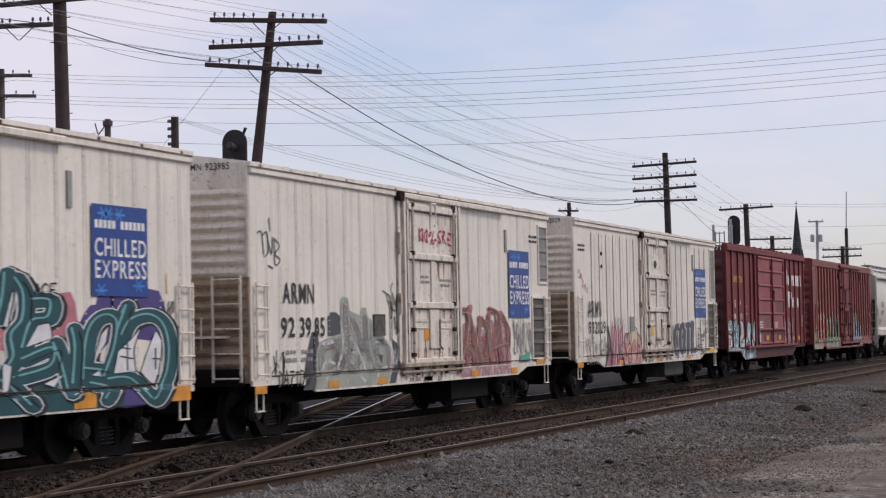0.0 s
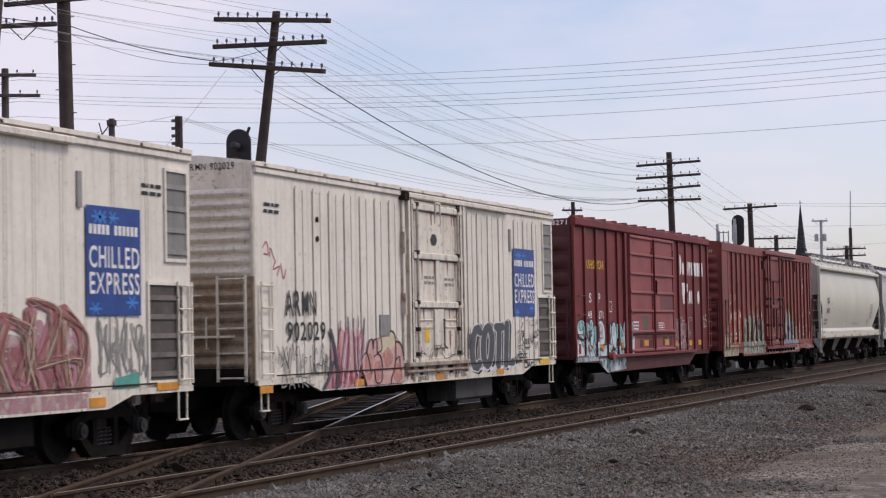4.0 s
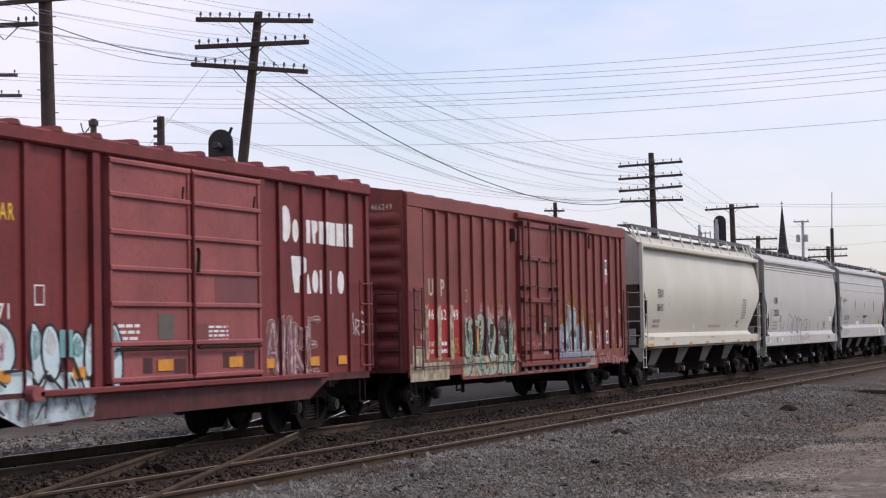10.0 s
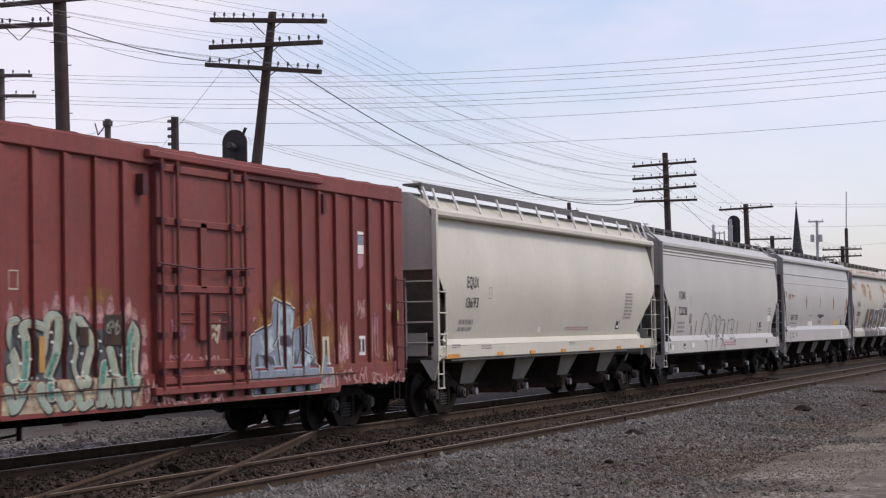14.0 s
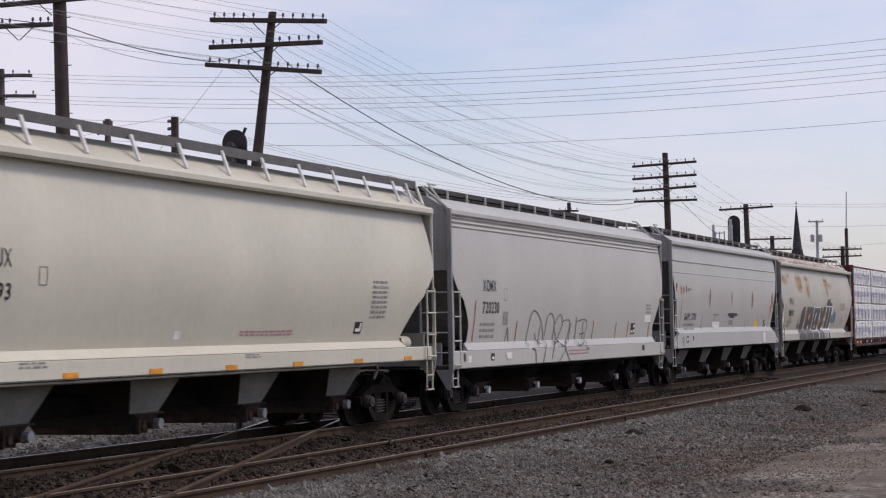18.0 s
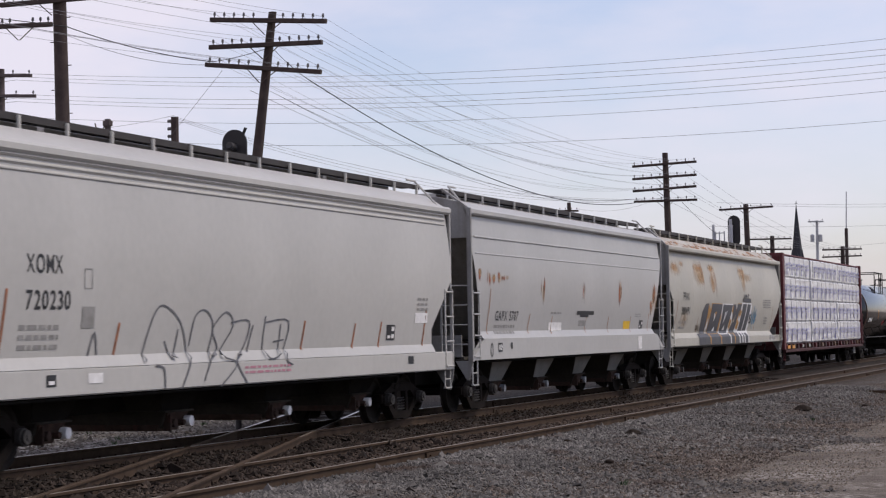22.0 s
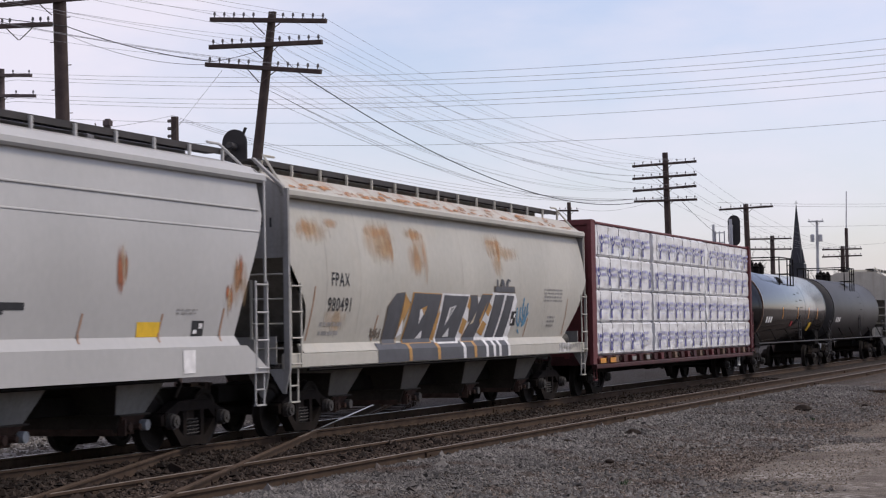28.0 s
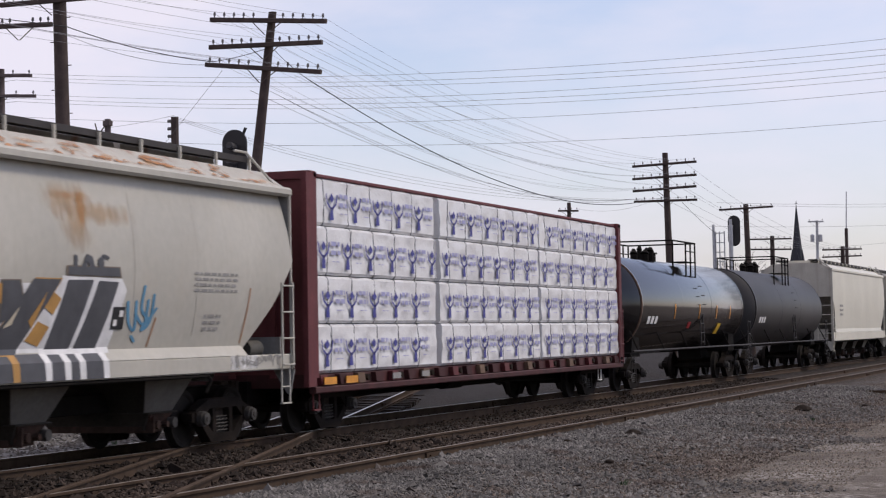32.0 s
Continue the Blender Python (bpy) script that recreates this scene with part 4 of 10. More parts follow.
def build_poles():
    g = -0.35
    pole("tall leaning dark wooden telegraph pole with three crossarms", (44.5, 6.05, g), (44.5, 4.72, 9.65), 0.19, 0.10,
         [(6.32, 9.55, 3.23, 9.30, 12), (6.36, 8.87, 3.35, 8.80, 12), (6.47, 8.45, 3.39, 8.08, 12)])
    pole("dark wooden telegraph pole with four crossarms", (91.5, 6.0, g), (91.5, 6.19, 9.95), 0.20, 0.13,
         [(7.72, 9.36, 4.67, 9.46, 8), (7.73, 8.77, 4.68, 8.85, 8), (7.72, 8.20, 4.70, 8.32, 8), (7.67, 7.71, 4.68, 7.69, 8)])
    pole("dark wooden pole with one long crossarm", (110, 5.9, g), (110, 6.1, 8.55), 0.19, 0.14, [(7.55, 8.27, 4.55, 8.35, 6)])
    pole("distant wooden telegraph pole with two crossarms", (140, 10.2, g), (140, 10.2, 8.1), 0.2, 0.15, [(11.86, 7.9, 8.8, 7.86, 8), (11.87, 7.2, 8.81, 7.12, 8)])
    pole("distant wooden telegraph pole with two crossarms", (151, 7.0, g), (151, 6.97, 7.65), 0.2, 0.15, [(8.45, 7.41, 5.52, 7.4, 8), (8.46, 6.87, 5.53, 6.9, 8)])
    pole("dark wooden pole with climbing steps and crossarms", (42, 9.0, g), (42, 9.2, 11.2), 0.20, 0.155,
         [(10.67, 9.85, 7.73, 9.86, 12), (10.95, 9.34, 9.27, 9.29, 8)], steps=True)
    pole("leaning dark wooden pole beside the railway", (34, 6.85, g), (34, 5.85, 9.6), 0.17, 0.12, [])
    pole("weathered grey power pole with two crossarms", (59, 21.5, g), (59, 21.5, 11.0), 0.17, 0.12, [(22.9, 10.85, 20.2, 10.68, 5), (22.9, 10.15, 20.05, 9.98, 5)], "pole_far")
    pole("weathered grey power pole beside the dirt road", (60.5, -8.9, g), (60.5, -8.9, 10.6), 0.15, 0.11, [], "pole_far")
    pole("distant wooden pole with one crossarm", (120, 19.15, g), (120, 19.15, 9.7), 0.16, 0.12, [(19.8, 9.2, 18.5, 9.15, 4)])
    # street pole with transformer cans
    p = pole("pale pole with two transformer cans", (150, 8.73, g), (150, 8.66, 9.6), 0.14, 0.10, [(9.32, 9.52, 8.15, 9.5, 3)], "silver")
    for y in (-0.30, 0.30):
        part("transformer", Shape().cyl((0, y, 8.35), (0, y, 8.85), 0.15, 12).cyl((0, y, 8.85), (0, y, 8.92), 0.15, 12, 0.06), "silver", p, "grey transformer can")
    # mast
    m = thing("radio_mast", "thin dark radio mast beside the railway", "mast", pose(165, 8.72, g))
    part("lower_pole", Shape().cyl((0, 0, 0), (0, 0, 10.0), 0.17, 10, 0.14), "pole", m)
    part("upper_pole", Shape().cyl((0, 0, 10.0), (0, -0.08, 13.0), 0.055, 8, 0.04), "silver", m)


build_poles()


def build_signals():
    # signal behind the train, near
    s = thing("railway_signal", "black signal head with rounded target and hood on a mast", "railway signal", pose(40, 3.63, -0.3), "railway signals")
    part("mast", Shape().cyl((0, 0, 0), (0, 0, 6.0), 0.07, 12), "black", s)
    head = [(0.29 * math.cos(radians(a)), 6.32 + 0.29 * math.sin(radians(a))) for a in range(0, 181, 12)] + [(-0.29, 5.75), (-0.22, 5.62), (0.22, 5.62), (0.29, 5.75)]
    part("target", Shape().across([(a, b) for a, b in head], -0.03, 0.03), "black", s, at=pose(0, 0, 0, 0, 0, 90))
    for z in (6.22, 5.88):
        part("lamp_hood", Shape().cyl((-0.04, 0, z), (-0.24, 0, z), 0.085, 14, 0.09).cyl((-0.24, 0, z + 0.01), (-0.30, 0, z + 0.03), 0.088, 14, 0.075), "hood_grey", s)
        part("lens", Shape().cyl((-0.301, 0, z + 0.03), (-0.305, 0, z + 0.03), 0.06, 12), "cap_grey", s)
    part("finial", Shape().cyl((0.0, -0.20, 6.48), (0.0, -0.27, 6.64), 0.035, 8), "black", s)
    part("lamp_case", Shape().box(0.03, 0.24, -0.10, 0.14, 5.7, 6.38), "black", s)
    # signal further along
    s = thing("railway_signal", "tall oval black signal head on a silver ladder mast", "railway signal", pose(100, 4.8, -0.3), "railway signals")
    part("mast", Shape().cyl((0, 0.12, 0), (0, 0.12, 7.2), 0.11, 12), "silver", s)
    o = [(0.31 * math.cos(radians(a)), 7.38 + 0.31 * math.sin(radians(a))) for a in range(0, 181, 15)] + [(0.31 * math.cos(radians(a)), 6.45 + 0.31 * math.sin(radians(a))) for a in range(180, 361, 15)]
    part("target", Shape().across(o, -0.03, 0.03), "black", s, at=pose(0.15, -0.02, 0, 0, 0, 90))
    part("mast_front", Shape().box(-0.02, 0.05, 0.05, 0.2, 6.0, 7.5), "silver", s)
    part("cage_post", Shape().cyl((0, 1.0, 0), (0, 1.0, 7.25), 0.07, 8), "silver", s)
    for y in (0.9, 0.7, 0.45):
        part("ladder_rail", Shape().cyl((0, y, 4.5), (0, y, 6.9), 0.03, 6), "silver", s)
    for k in range(5):
        part("rung", Shape().cyl((0, 0.45, 4.9 + 0.48 * k), (0, 0.9, 4.9 + 0.48 * k), 0.025, 6), "silver", s)
    # small signal heads among the wires
    s = thing("pole_stub", "short dark pole with a row of pin insulators", "utility pole", pose(52, 11.3, -0.3), "poles along the railway")
    part("pole", Shape().cyl((0, 0, 0), (0, 0, 8.45), 0.13, 10, 0.11), "pole", s)
    for k in range(4):
        part("insulator", Shape().cyl((0, 0.1, 8.33 - 0.22 * k), (0, 0.22, 8.33 - 0.22 * k), 0.05, 7), "glass_ins", s)
    s = thing("pole_stub", "short dark pole with small bolts at its top", "utility pole", pose(52, 13.5, -0.3), "poles along the railway")
    part("pole", Shape().cyl((0, 0, 0), (0, 0, 8.5), 0.10, 10, 0.09), "pole_far", s)
    part("cap", Shape().cyl((0, 0, 8.3), (0, 0, 8.45), 0.15, 8), "pole_far", s)
    part("bracket", Shape().tube([(0, 0.1, 8.3), (0, 0.32, 8.05), (0, 0.42, 8.4)], 0.02, 5), "pole_far", s)


build_signals()


def wire(a, b, sag, r, material="wire", n=18):
    a, b = Vector(a), Vector(b)
    pts = [a.lerp(b, i / n) - Vector((0, 0, sag * 4 * (i / n) * (1 - i / n))) for i in range(n + 1)]
    rings = []
    d = (b - a).normalized()
    s = d.cross(Vector((0, 0, 1))).normalized()
    for p in pts:
        rings.append([p + s * r, p + Vector((0, 0, r)), p - s * r, p - Vector((0, 0, r))])
    ob = part("wire", Shape().loft(rings), material)
    return tagged(ob, "thin overhead wire strung between poles" if material == "wire" else "black overhead cable hung between poles", "wire", "overhead wires")


def build_wires():
    rnd = random.Random(8)
    # telegraph wires along the line: one for most pins, slack and uneven
    lv1 = [(6.32, 9.68, 3.23, 9.43), (6.36, 9.0, 3.35, 8.93), (6.47, 8.58, 3.39, 8.21)]
    lv2 = [(7.72, 9.5, 4.67, 9.6), (7.73, 8.9, 4.68, 8.98), (7.72, 8.33, 4.7, 8.45)]
    for a, b in zip(lv1, lv2):
        for j in (0.04, 0.13, 0.30, 0.62, 0.78, 0.95):
            A = Vector((44.4, a[0] + (a[2] - a[0]) * j, a[1] + (a[3] - a[1]) * j))
            B = Vector((91.4, b[0] + (b[2] - b[0]) * j, b[1] + (b[3] - b[1]) * j))
            wire(A, B, rnd.uniform(0.7, 1.3), 0.0036)
            if j not in (0.13, 0.78):
                wire(A, (-3, A.y - 0.5 + rnd.uniform(-0.1, 0.1), A.z - 0.1), rnd.uniform(0.7, 1.2), 0.0035)
    for j in (0.2, 0.8):
        for k in (0, 1, 2):
            wire((91.4, 7.7 - 3 * j, lv2[k][1]), (151, 8.4 - 3 * j, 7.5), 0.9, 0.006)
    for j in (0.1, 0.5, 0.9):
        wire((91.4, 7.6 - 3 * j, 7.85), (52, 11.4 - 0.3 * j, 8.1), 0.9, 0.005)
    # heavy cable hung from the pole
    wire((44.4, 3.76, 7.93), (91.4, 7.5, 7.68), 1.08, 0.015, "cable")
    for y, z, sag in ((4.8, 7.72, 0.95), (4.72, 7.68, 1.05), (5.3, 7.75, 0.9)):
        wire((44.4, y, z), (91.4, 7.75, 7.85), sag, 0.006)
    wire((44.4, 4.75, 8.82), (44.4, 3.76, 7.93), 0.05, 0.010, "cable")
    wire((42, 9.0, 9.25), (44.4, 6.30, 8.52), 0.12, 0.012, "cable")
    wire((44.4, 6.30, 8.52), (44.4, 4.9, 8.74), 0.03, 0.008, "cable")
    wire((42, 9.0, 9.05), (44.4, 6.4, 8.45), 0.20, 0.006)
    wire((42, 9.0, 9.25), (-10, 12.0, 9.2), 0.9, 0.010, "cable")
    wire((91.4, 5.4, 7.6), (100, 5.8, 6.6), 0.05, 0.012, "cable")
    # power lines over the tracks
    for za, zb in ((11.17, 10.29), (11.05, 9.98), (10.93, 9.80), (10.43, 9.54), (10.29, 9.31), (10.17, 9.12), (9.63, 8.73), (8.97, 7.84)):
        wire((61.25, 22.3, za), (60.5, -8.8, zb), 0.57, 0.0056)
        wire((61.25, 22.3, za), (62, 70, za), 0.7, 0.0065)
    # lines further off
    for z, y in ((9.7, 7.7), (9.5, 6.2), (8.4, 8.2)):
        wire((110, y, z - 1.0), (150, -14, z + 1.4), 0.5, 0.007)
    wire((120, 18.6, 9.3), (92, 6.2, 8.0), 0.4, 0.006)
    wire((165, 8.7, 8.2), (140, -12, 9.4), 0.4, 0.007)
    wire((52, 11.3, 8.2), (52, 13.5, 7.95), 0.03, 0.005)
    wire((52, 13.5, 7.9), (50, 18, 7.0), 0.1, 0.005)
    wire((44.5, 6.1, 8.3), (50, 11.5, 6.2), 0.0, 0.005)


build_wires()


def build_distance():
    ch = thing("church_steeple", "dark slate church steeple far behind the railway", "steeple", pose(400, 53.1, -0.4))
    n = 8
    ring = lambda r, z: [(r * math.cos(2 * math.pi * i / n), r * math.sin(2 * math.pi * i / n), z) for i in range(n)]
    part("spire", Shape().loft([ring(1.25, 14.5), ring(0.70, 20.0), ring(0.07, 26.3)]), "slate", ch)
    part("tower", Shape().box(-1.5, 1.5, -1.5, 1.5, 0, 14.5), "slate", ch)
    part("cross", Shape().box(-0.06, 0.06, -0.05, 0.05, 26.1, 27.1).box(-0.05, 0.05, -0.28, 0.28, 26.6, 26.72), "slate", ch)
    for k in range(4):
        part("gable", Shape().loft([[(-0.7, -0.2, 14.6), (0.7, -0.2, 14.6), (0.7, 0.5, 14.6), (-0.7, 0.5, 14.6)], [(-0.02, 0.2, 17.4), (0.02, 0.2, 17.4), (0.02, 0.5, 17.4), (-0.02, 0.5, 17.4)]]), "slate", ch, at=pose(0, 0, 0, 0, 0, 90 * k) @ pose(0, -1.25, 0))


build_distance()


def bare_tree(at, height, rnd, label):
    """Leafless tree: tapered trunk, limbs and thin twigs."""
    t = thing("tree", label, "tree", at, "bare trees far off")
    limbs, twigs = Shape(), Shape()

    def grow(p, d, ln, r, depth):
        q = p + d * ln
        (limbs if depth < 2 else twigs).cyl(p, q, r, 6 if depth < 2 else 4, r * 0.65)
        if depth < 5:
            for _ in range(3 if depth < 3 else 2):
                nd = (d + Vector((rnd.gauss(0, 0.5), rnd.gauss(0, 0.5), rnd.gauss(0.12, 0.25)))).normalized()
                grow(q, nd, ln * rnd.uniform(0.6, 0.85), r * 0.6, depth + 1)

    grow(Vector((0, 0, 0)), Vector((0, 0, 1)), height * 0.26, height * 0.018, 0)
    part("trunk", limbs, "pole_far", t)
    part("crown", twigs, "pole_far", t, "bare grey twigs")


def build_trees():
    rnd = random.Random(21)
    for x, y, h in ((324.5, 45, 14.6), (325.6, 38.4, 14.2), (330, 50, 18), (345, 40, 16), (300, 22, 11), (310, 18, 10), (360, 58, 18)):
        bare_tree(pose(x, y, -0.5), h, rnd, "leafless grey tree far behind the railway")
    bare_tree(pose(70, -11.6, -0.4), 13, rnd, "leafless tree beside the dirt road")


build_trees()


# ---------------------------------------------------------------- rolling stock: shared running gear
M["rustdark"] = mat("rust_dark", (0.045, 0.028, 0.02), 0.8, var=0.35, scale=4, streak=0.5, scol=(0.12, 0.06, 0.035))
M["groove"] = mat("groove_dirt_shade", (0.25, 0.215, 0.18), 0.8, var=0.35, scale=3, streak=0.5, scol=(0.38, 0.33, 0.28))
# dark rusty tone, also used for shadow lines put in as colour
M["rust_shade"] = mat("rust_shade_line", (0.20, 0.15, 0.11), 0.8, var=0.4, scale=3, streak=0.7, scol=(0.06, 0.035, 0.025), blotch=0.6, bcol=(0.07, 0.035, 0.02))
WHEEL_R = 0.457
DX = 0.076


def wheel_mesh():
    s = Shape()
    n = 28
    prof = [(-0.80, 0.10), (-0.80, 0.36), (-0.825, 0.395), (-0.825, WHEEL_R), (-0.72, WHEEL_R + 0.004), (-0.70, WHEEL_R + 0.026), (-0.688, WHEEL_R + 0.024), (-0.685, 0.395), (-0.73, 0.36), (-0.715, 0.12)]
    for sg in (1, -1):
        rings = [[(r * math.cos(2 * math.pi * i / n), sg * y, r * math.sin(2 * math.pi * i / n)) for i in range(n)] for y, r in prof]
        s.loft(rings, caps=True)
    s.cyl((0, -1.02, 0), (0, 1.02, 0), 0.085, 12)
    return s.mesh("wheelset")


WHEELSET = wheel_mesh()


def frame_mesh():
    """Cast truck side: an arched beam, a lower bar, columns and journal ends."""
    s = Shape()
    y0, y1 = -0.09, 0.09
    s.across([(-1.10, 0.40), (-0.80, 0.40), (-0.50, 0.60), (0.50, 0.60), (0.80, 0.40), (1.10, 0.40), (1.12, 0.54), (0.95, 0.60), (0.52, 0.76), (-0.52, 0.76), (-0.95, 0.60), (-1.12, 0.54)], y0, y1)
    s.across([(-0.85, 0.42), (-0.70, 0.45), (-0.36, 0.20), (0.36, 0.20), (0.70, 0.45), (0.85, 0.42), (0.44, 0.06), (-0.44, 0.06)], y0, y1)
    for a in (-0.36, 0.24):
        s.box(a, a + 0.12, y0 + 0.01, y1 - 0.01, 0.18, 0.64)
    for a in (-0.87, 0.87):
        s.box(a - 0.14, a + 0.14, y0 - 0.02, y1 + 0.02, 0.40, 0.60)
    return s.mesh("side_frame")


def spring_mesh():
    s = Shape()
    for k, a in enumerate((-0.14, 0.0, 0.14)):
        pts = [Vector((a + 0.06 * math.cos(i * 0.9), 0.06 * math.sin(i * 0.9), 0.20 + 0.008 * i)) for i in range(34)]
        s.tube(pts, 0.014, 5)
    return s.mesh("spring_nest")


SIDE_FRAME, SPRINGS = frame_mesh(), spring_mesh()
BEARING = Shape().cyl((0, 0, 0), (0, -0.10, 0), 0.125, 14).cyl((0, -0.10, 0), (0, -0.15, 0), 0.10, 14).cyl((0, -0.15, 0), (0, -0.165, 0), 0.045, 8).mesh("bearing_cap")
BOLSTER = Shape().bar(-0.17, 0.17, -1.0, 1.0, 0.42, 0.66, 0.03).cyl((0, 0, 0.64), (0, 0, 0.84), 0.2, 14).mesh("bolster")
SHOE = Shape().box(-0.03, 0.03, -0.06, 0.06, -0.17, 0.17).box(0.02, 0.10, -0.03, 0.03, -0.05, 0.05).mesh("brake_shoe")
WHEELS, CARS = [], []


def running_gear(car, u_list, tone="truck"):
    for u in u_list:
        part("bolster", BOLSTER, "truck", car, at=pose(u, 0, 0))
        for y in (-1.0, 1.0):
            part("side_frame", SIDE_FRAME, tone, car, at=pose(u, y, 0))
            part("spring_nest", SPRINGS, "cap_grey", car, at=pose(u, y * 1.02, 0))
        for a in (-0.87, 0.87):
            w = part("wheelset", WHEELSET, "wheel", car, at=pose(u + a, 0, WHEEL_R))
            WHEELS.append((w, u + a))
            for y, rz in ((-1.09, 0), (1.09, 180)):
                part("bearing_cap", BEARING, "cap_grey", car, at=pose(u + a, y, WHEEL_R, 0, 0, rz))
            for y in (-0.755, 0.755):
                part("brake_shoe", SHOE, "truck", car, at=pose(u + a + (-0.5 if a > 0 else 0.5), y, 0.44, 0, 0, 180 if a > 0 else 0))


def coupler(car, u, way):
    s = Shape().bar(0, 0.55, -0.09, 0.09, -0.09, 0.09, 0.02).box(0.5, 0.66, -0.16, 0.13, -0.14, 0.14).box(0.62, 0.82, 0.04, 0.15, -0.13, 0.13).box(0.62, 0.74, -0.18, -0.10, -0.13, 0.13)
    part("coupler", s, "truck", car, at=pose(u, 0, 0.84, 0, 0, 0 if way > 0 else 180))
    pts = [Vector((0.1, 0, 0.75)), Vector((0.3, 0, 0.60)), Vector((0.48, 0, 0.42)), Vector((0.66, 0, 0.40)), Vector((0.75, 0, 0.5))]
    part("air_hose", Shape().tube(pts, 0.024, 7), "dark", car, at=pose(u, -0.42 * way, 0, 0, 0, 0 if way > 0 else 180))


def ladder(car, u0, u1, z0, z1, rungs, y, r=0.016, material="reefer", name="ladder"):
    """A side ladder: two stiles and rungs, each rung a part of it."""
    s = Shape()
    for u in (u0, u1):
        s.box(u - 0.022, u + 0.022, y - 0.012, y + 0.012, z0, z1)
    ld = part(name, s, material, car)
    for k in range(rungs):
        z = z0 + 0.06 + (z1 - z0 - 0.12) * k / (rungs - 1)
        part("rung", Shape().cyl((u0, y - 0.02, z), (u1, y - 0.02, z), r, 6), material, ld)
    return ld


def end_ladder(car, x, ya, yb, z0, z1, rungs, material):
    s = Shape()
    for y in (ya, yb):
        s.box(x - 0.012, x + 0.012, y - 0.022, y + 0.022, z0, z1)
    ld = part("end_ladder", s, material, car)
    for k in range(rungs):
        z = z0 + 0.06 + (z1 - z0 - 0.12) * k / (rungs - 1)
        part("rung", Shape().cyl((x - 0.02, ya, z), (x - 0.02, yb, z), 0.016, 6), material, ld)


def stirrup(car, u, y, z0, z1, w=0.30, material="truck"):
    part("sill_step", Shape().box(u - w / 2, u - w / 2 + 0.03, y - 0.01, y + 0.01, z0, z1).box(u + w / 2 - 0.03, u + w / 2, y - 0.01, y + 0.01, z0, z1).box(u - w / 2, u + w / 2, y - 0.03, y + 0.03, z0, z0 + 0.025), material, car)


def new_car(name, label, x0, category):
    c = thing(name, label, category, pose(x0, 0, 0), "cars of the freight train")
    CARS.append((c, x0))
    return c


def underframe(car, L, z=0.95, gear=None):
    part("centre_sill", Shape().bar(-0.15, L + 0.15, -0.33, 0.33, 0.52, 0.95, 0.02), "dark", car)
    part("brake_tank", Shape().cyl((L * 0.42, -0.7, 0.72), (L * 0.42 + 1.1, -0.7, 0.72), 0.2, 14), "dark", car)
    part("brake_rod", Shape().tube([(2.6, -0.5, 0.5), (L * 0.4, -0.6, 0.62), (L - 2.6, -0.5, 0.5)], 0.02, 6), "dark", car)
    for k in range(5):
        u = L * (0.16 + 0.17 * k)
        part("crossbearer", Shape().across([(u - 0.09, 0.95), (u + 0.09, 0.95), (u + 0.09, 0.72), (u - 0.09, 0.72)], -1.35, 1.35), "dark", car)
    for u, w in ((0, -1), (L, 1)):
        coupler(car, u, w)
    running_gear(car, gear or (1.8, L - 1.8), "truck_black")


def corrugated_end(car, x, half, z0, z1, n, depth, material, way):
    """A pressed steel end: a panel with rounded horizontal ribs that run out before the corners."""
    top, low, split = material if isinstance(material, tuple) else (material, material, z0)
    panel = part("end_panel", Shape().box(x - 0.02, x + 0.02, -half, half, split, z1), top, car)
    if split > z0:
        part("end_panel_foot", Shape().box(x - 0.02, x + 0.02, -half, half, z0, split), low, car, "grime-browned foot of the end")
    p = (z1 - z0 - 0.45) / n
    for k in range(n):
        z = z0 + 0.06 + p * k
        prof = [(0, z), (depth * 0.38, z + p * 0.10), (depth * 0.80, z + p * 0.24), (depth, z + p * 0.42), (depth * 0.80, z + p * 0.60), (depth * 0.38, z + p * 0.74), (0, z + p * 0.84)]
        rings = []
        for y, q in ((-half + 0.05, 0.05), (-half + 0.16, 0.55), (-half + 0.30, 1.0), (half - 0.30, 1.0), (half - 0.16, 0.55), (half - 0.05, 0.05)):
            rings.append([(x + way * (0.018 + a * q), y, b) for a, b in (prof if way > 0 else prof[::-1])])
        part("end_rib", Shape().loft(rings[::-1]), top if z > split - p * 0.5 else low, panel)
    return panel


SIDE_Y = -1.55


def body_box(car, L, z0, z1, half, material, roof_material, over=0.04):
    part("body", Shape().box(0, L, -half, half, z0, z1), material, car)
    prof = [(-half - over, z1 - 0.02), (-half - over, z1 + 0.05), (-0.6, z1 + 0.19), (0.6, z1 + 0.19), (half + over, z1 + 0.05), (half + over, z1 - 0.02)]
    roof = part("roof", Shape().along(prof, -0.03, L + 0.03), roof_material, car)
    return roof


def roof_seam(car, u, z1, half, material):
    """A low raised seam across the roof, from eave to eave."""
    line = [(-half - 0.03, z1 + 0.03), (-half, z1 + 0.068), (-0.6, z1 + 0.203), (0.6, z1 + 0.203), (half, z1 + 0.068), (half + 0.03, z1 + 0.03)]
    rings = [[(u - 0.05, y, z - 0.06), (u - 0.03, y, z), (u + 0.03, y, z), (u + 0.05, y, z - 0.06)] for y, z in line]
    part("roof_seam", Shape().loft(rings), material, car)


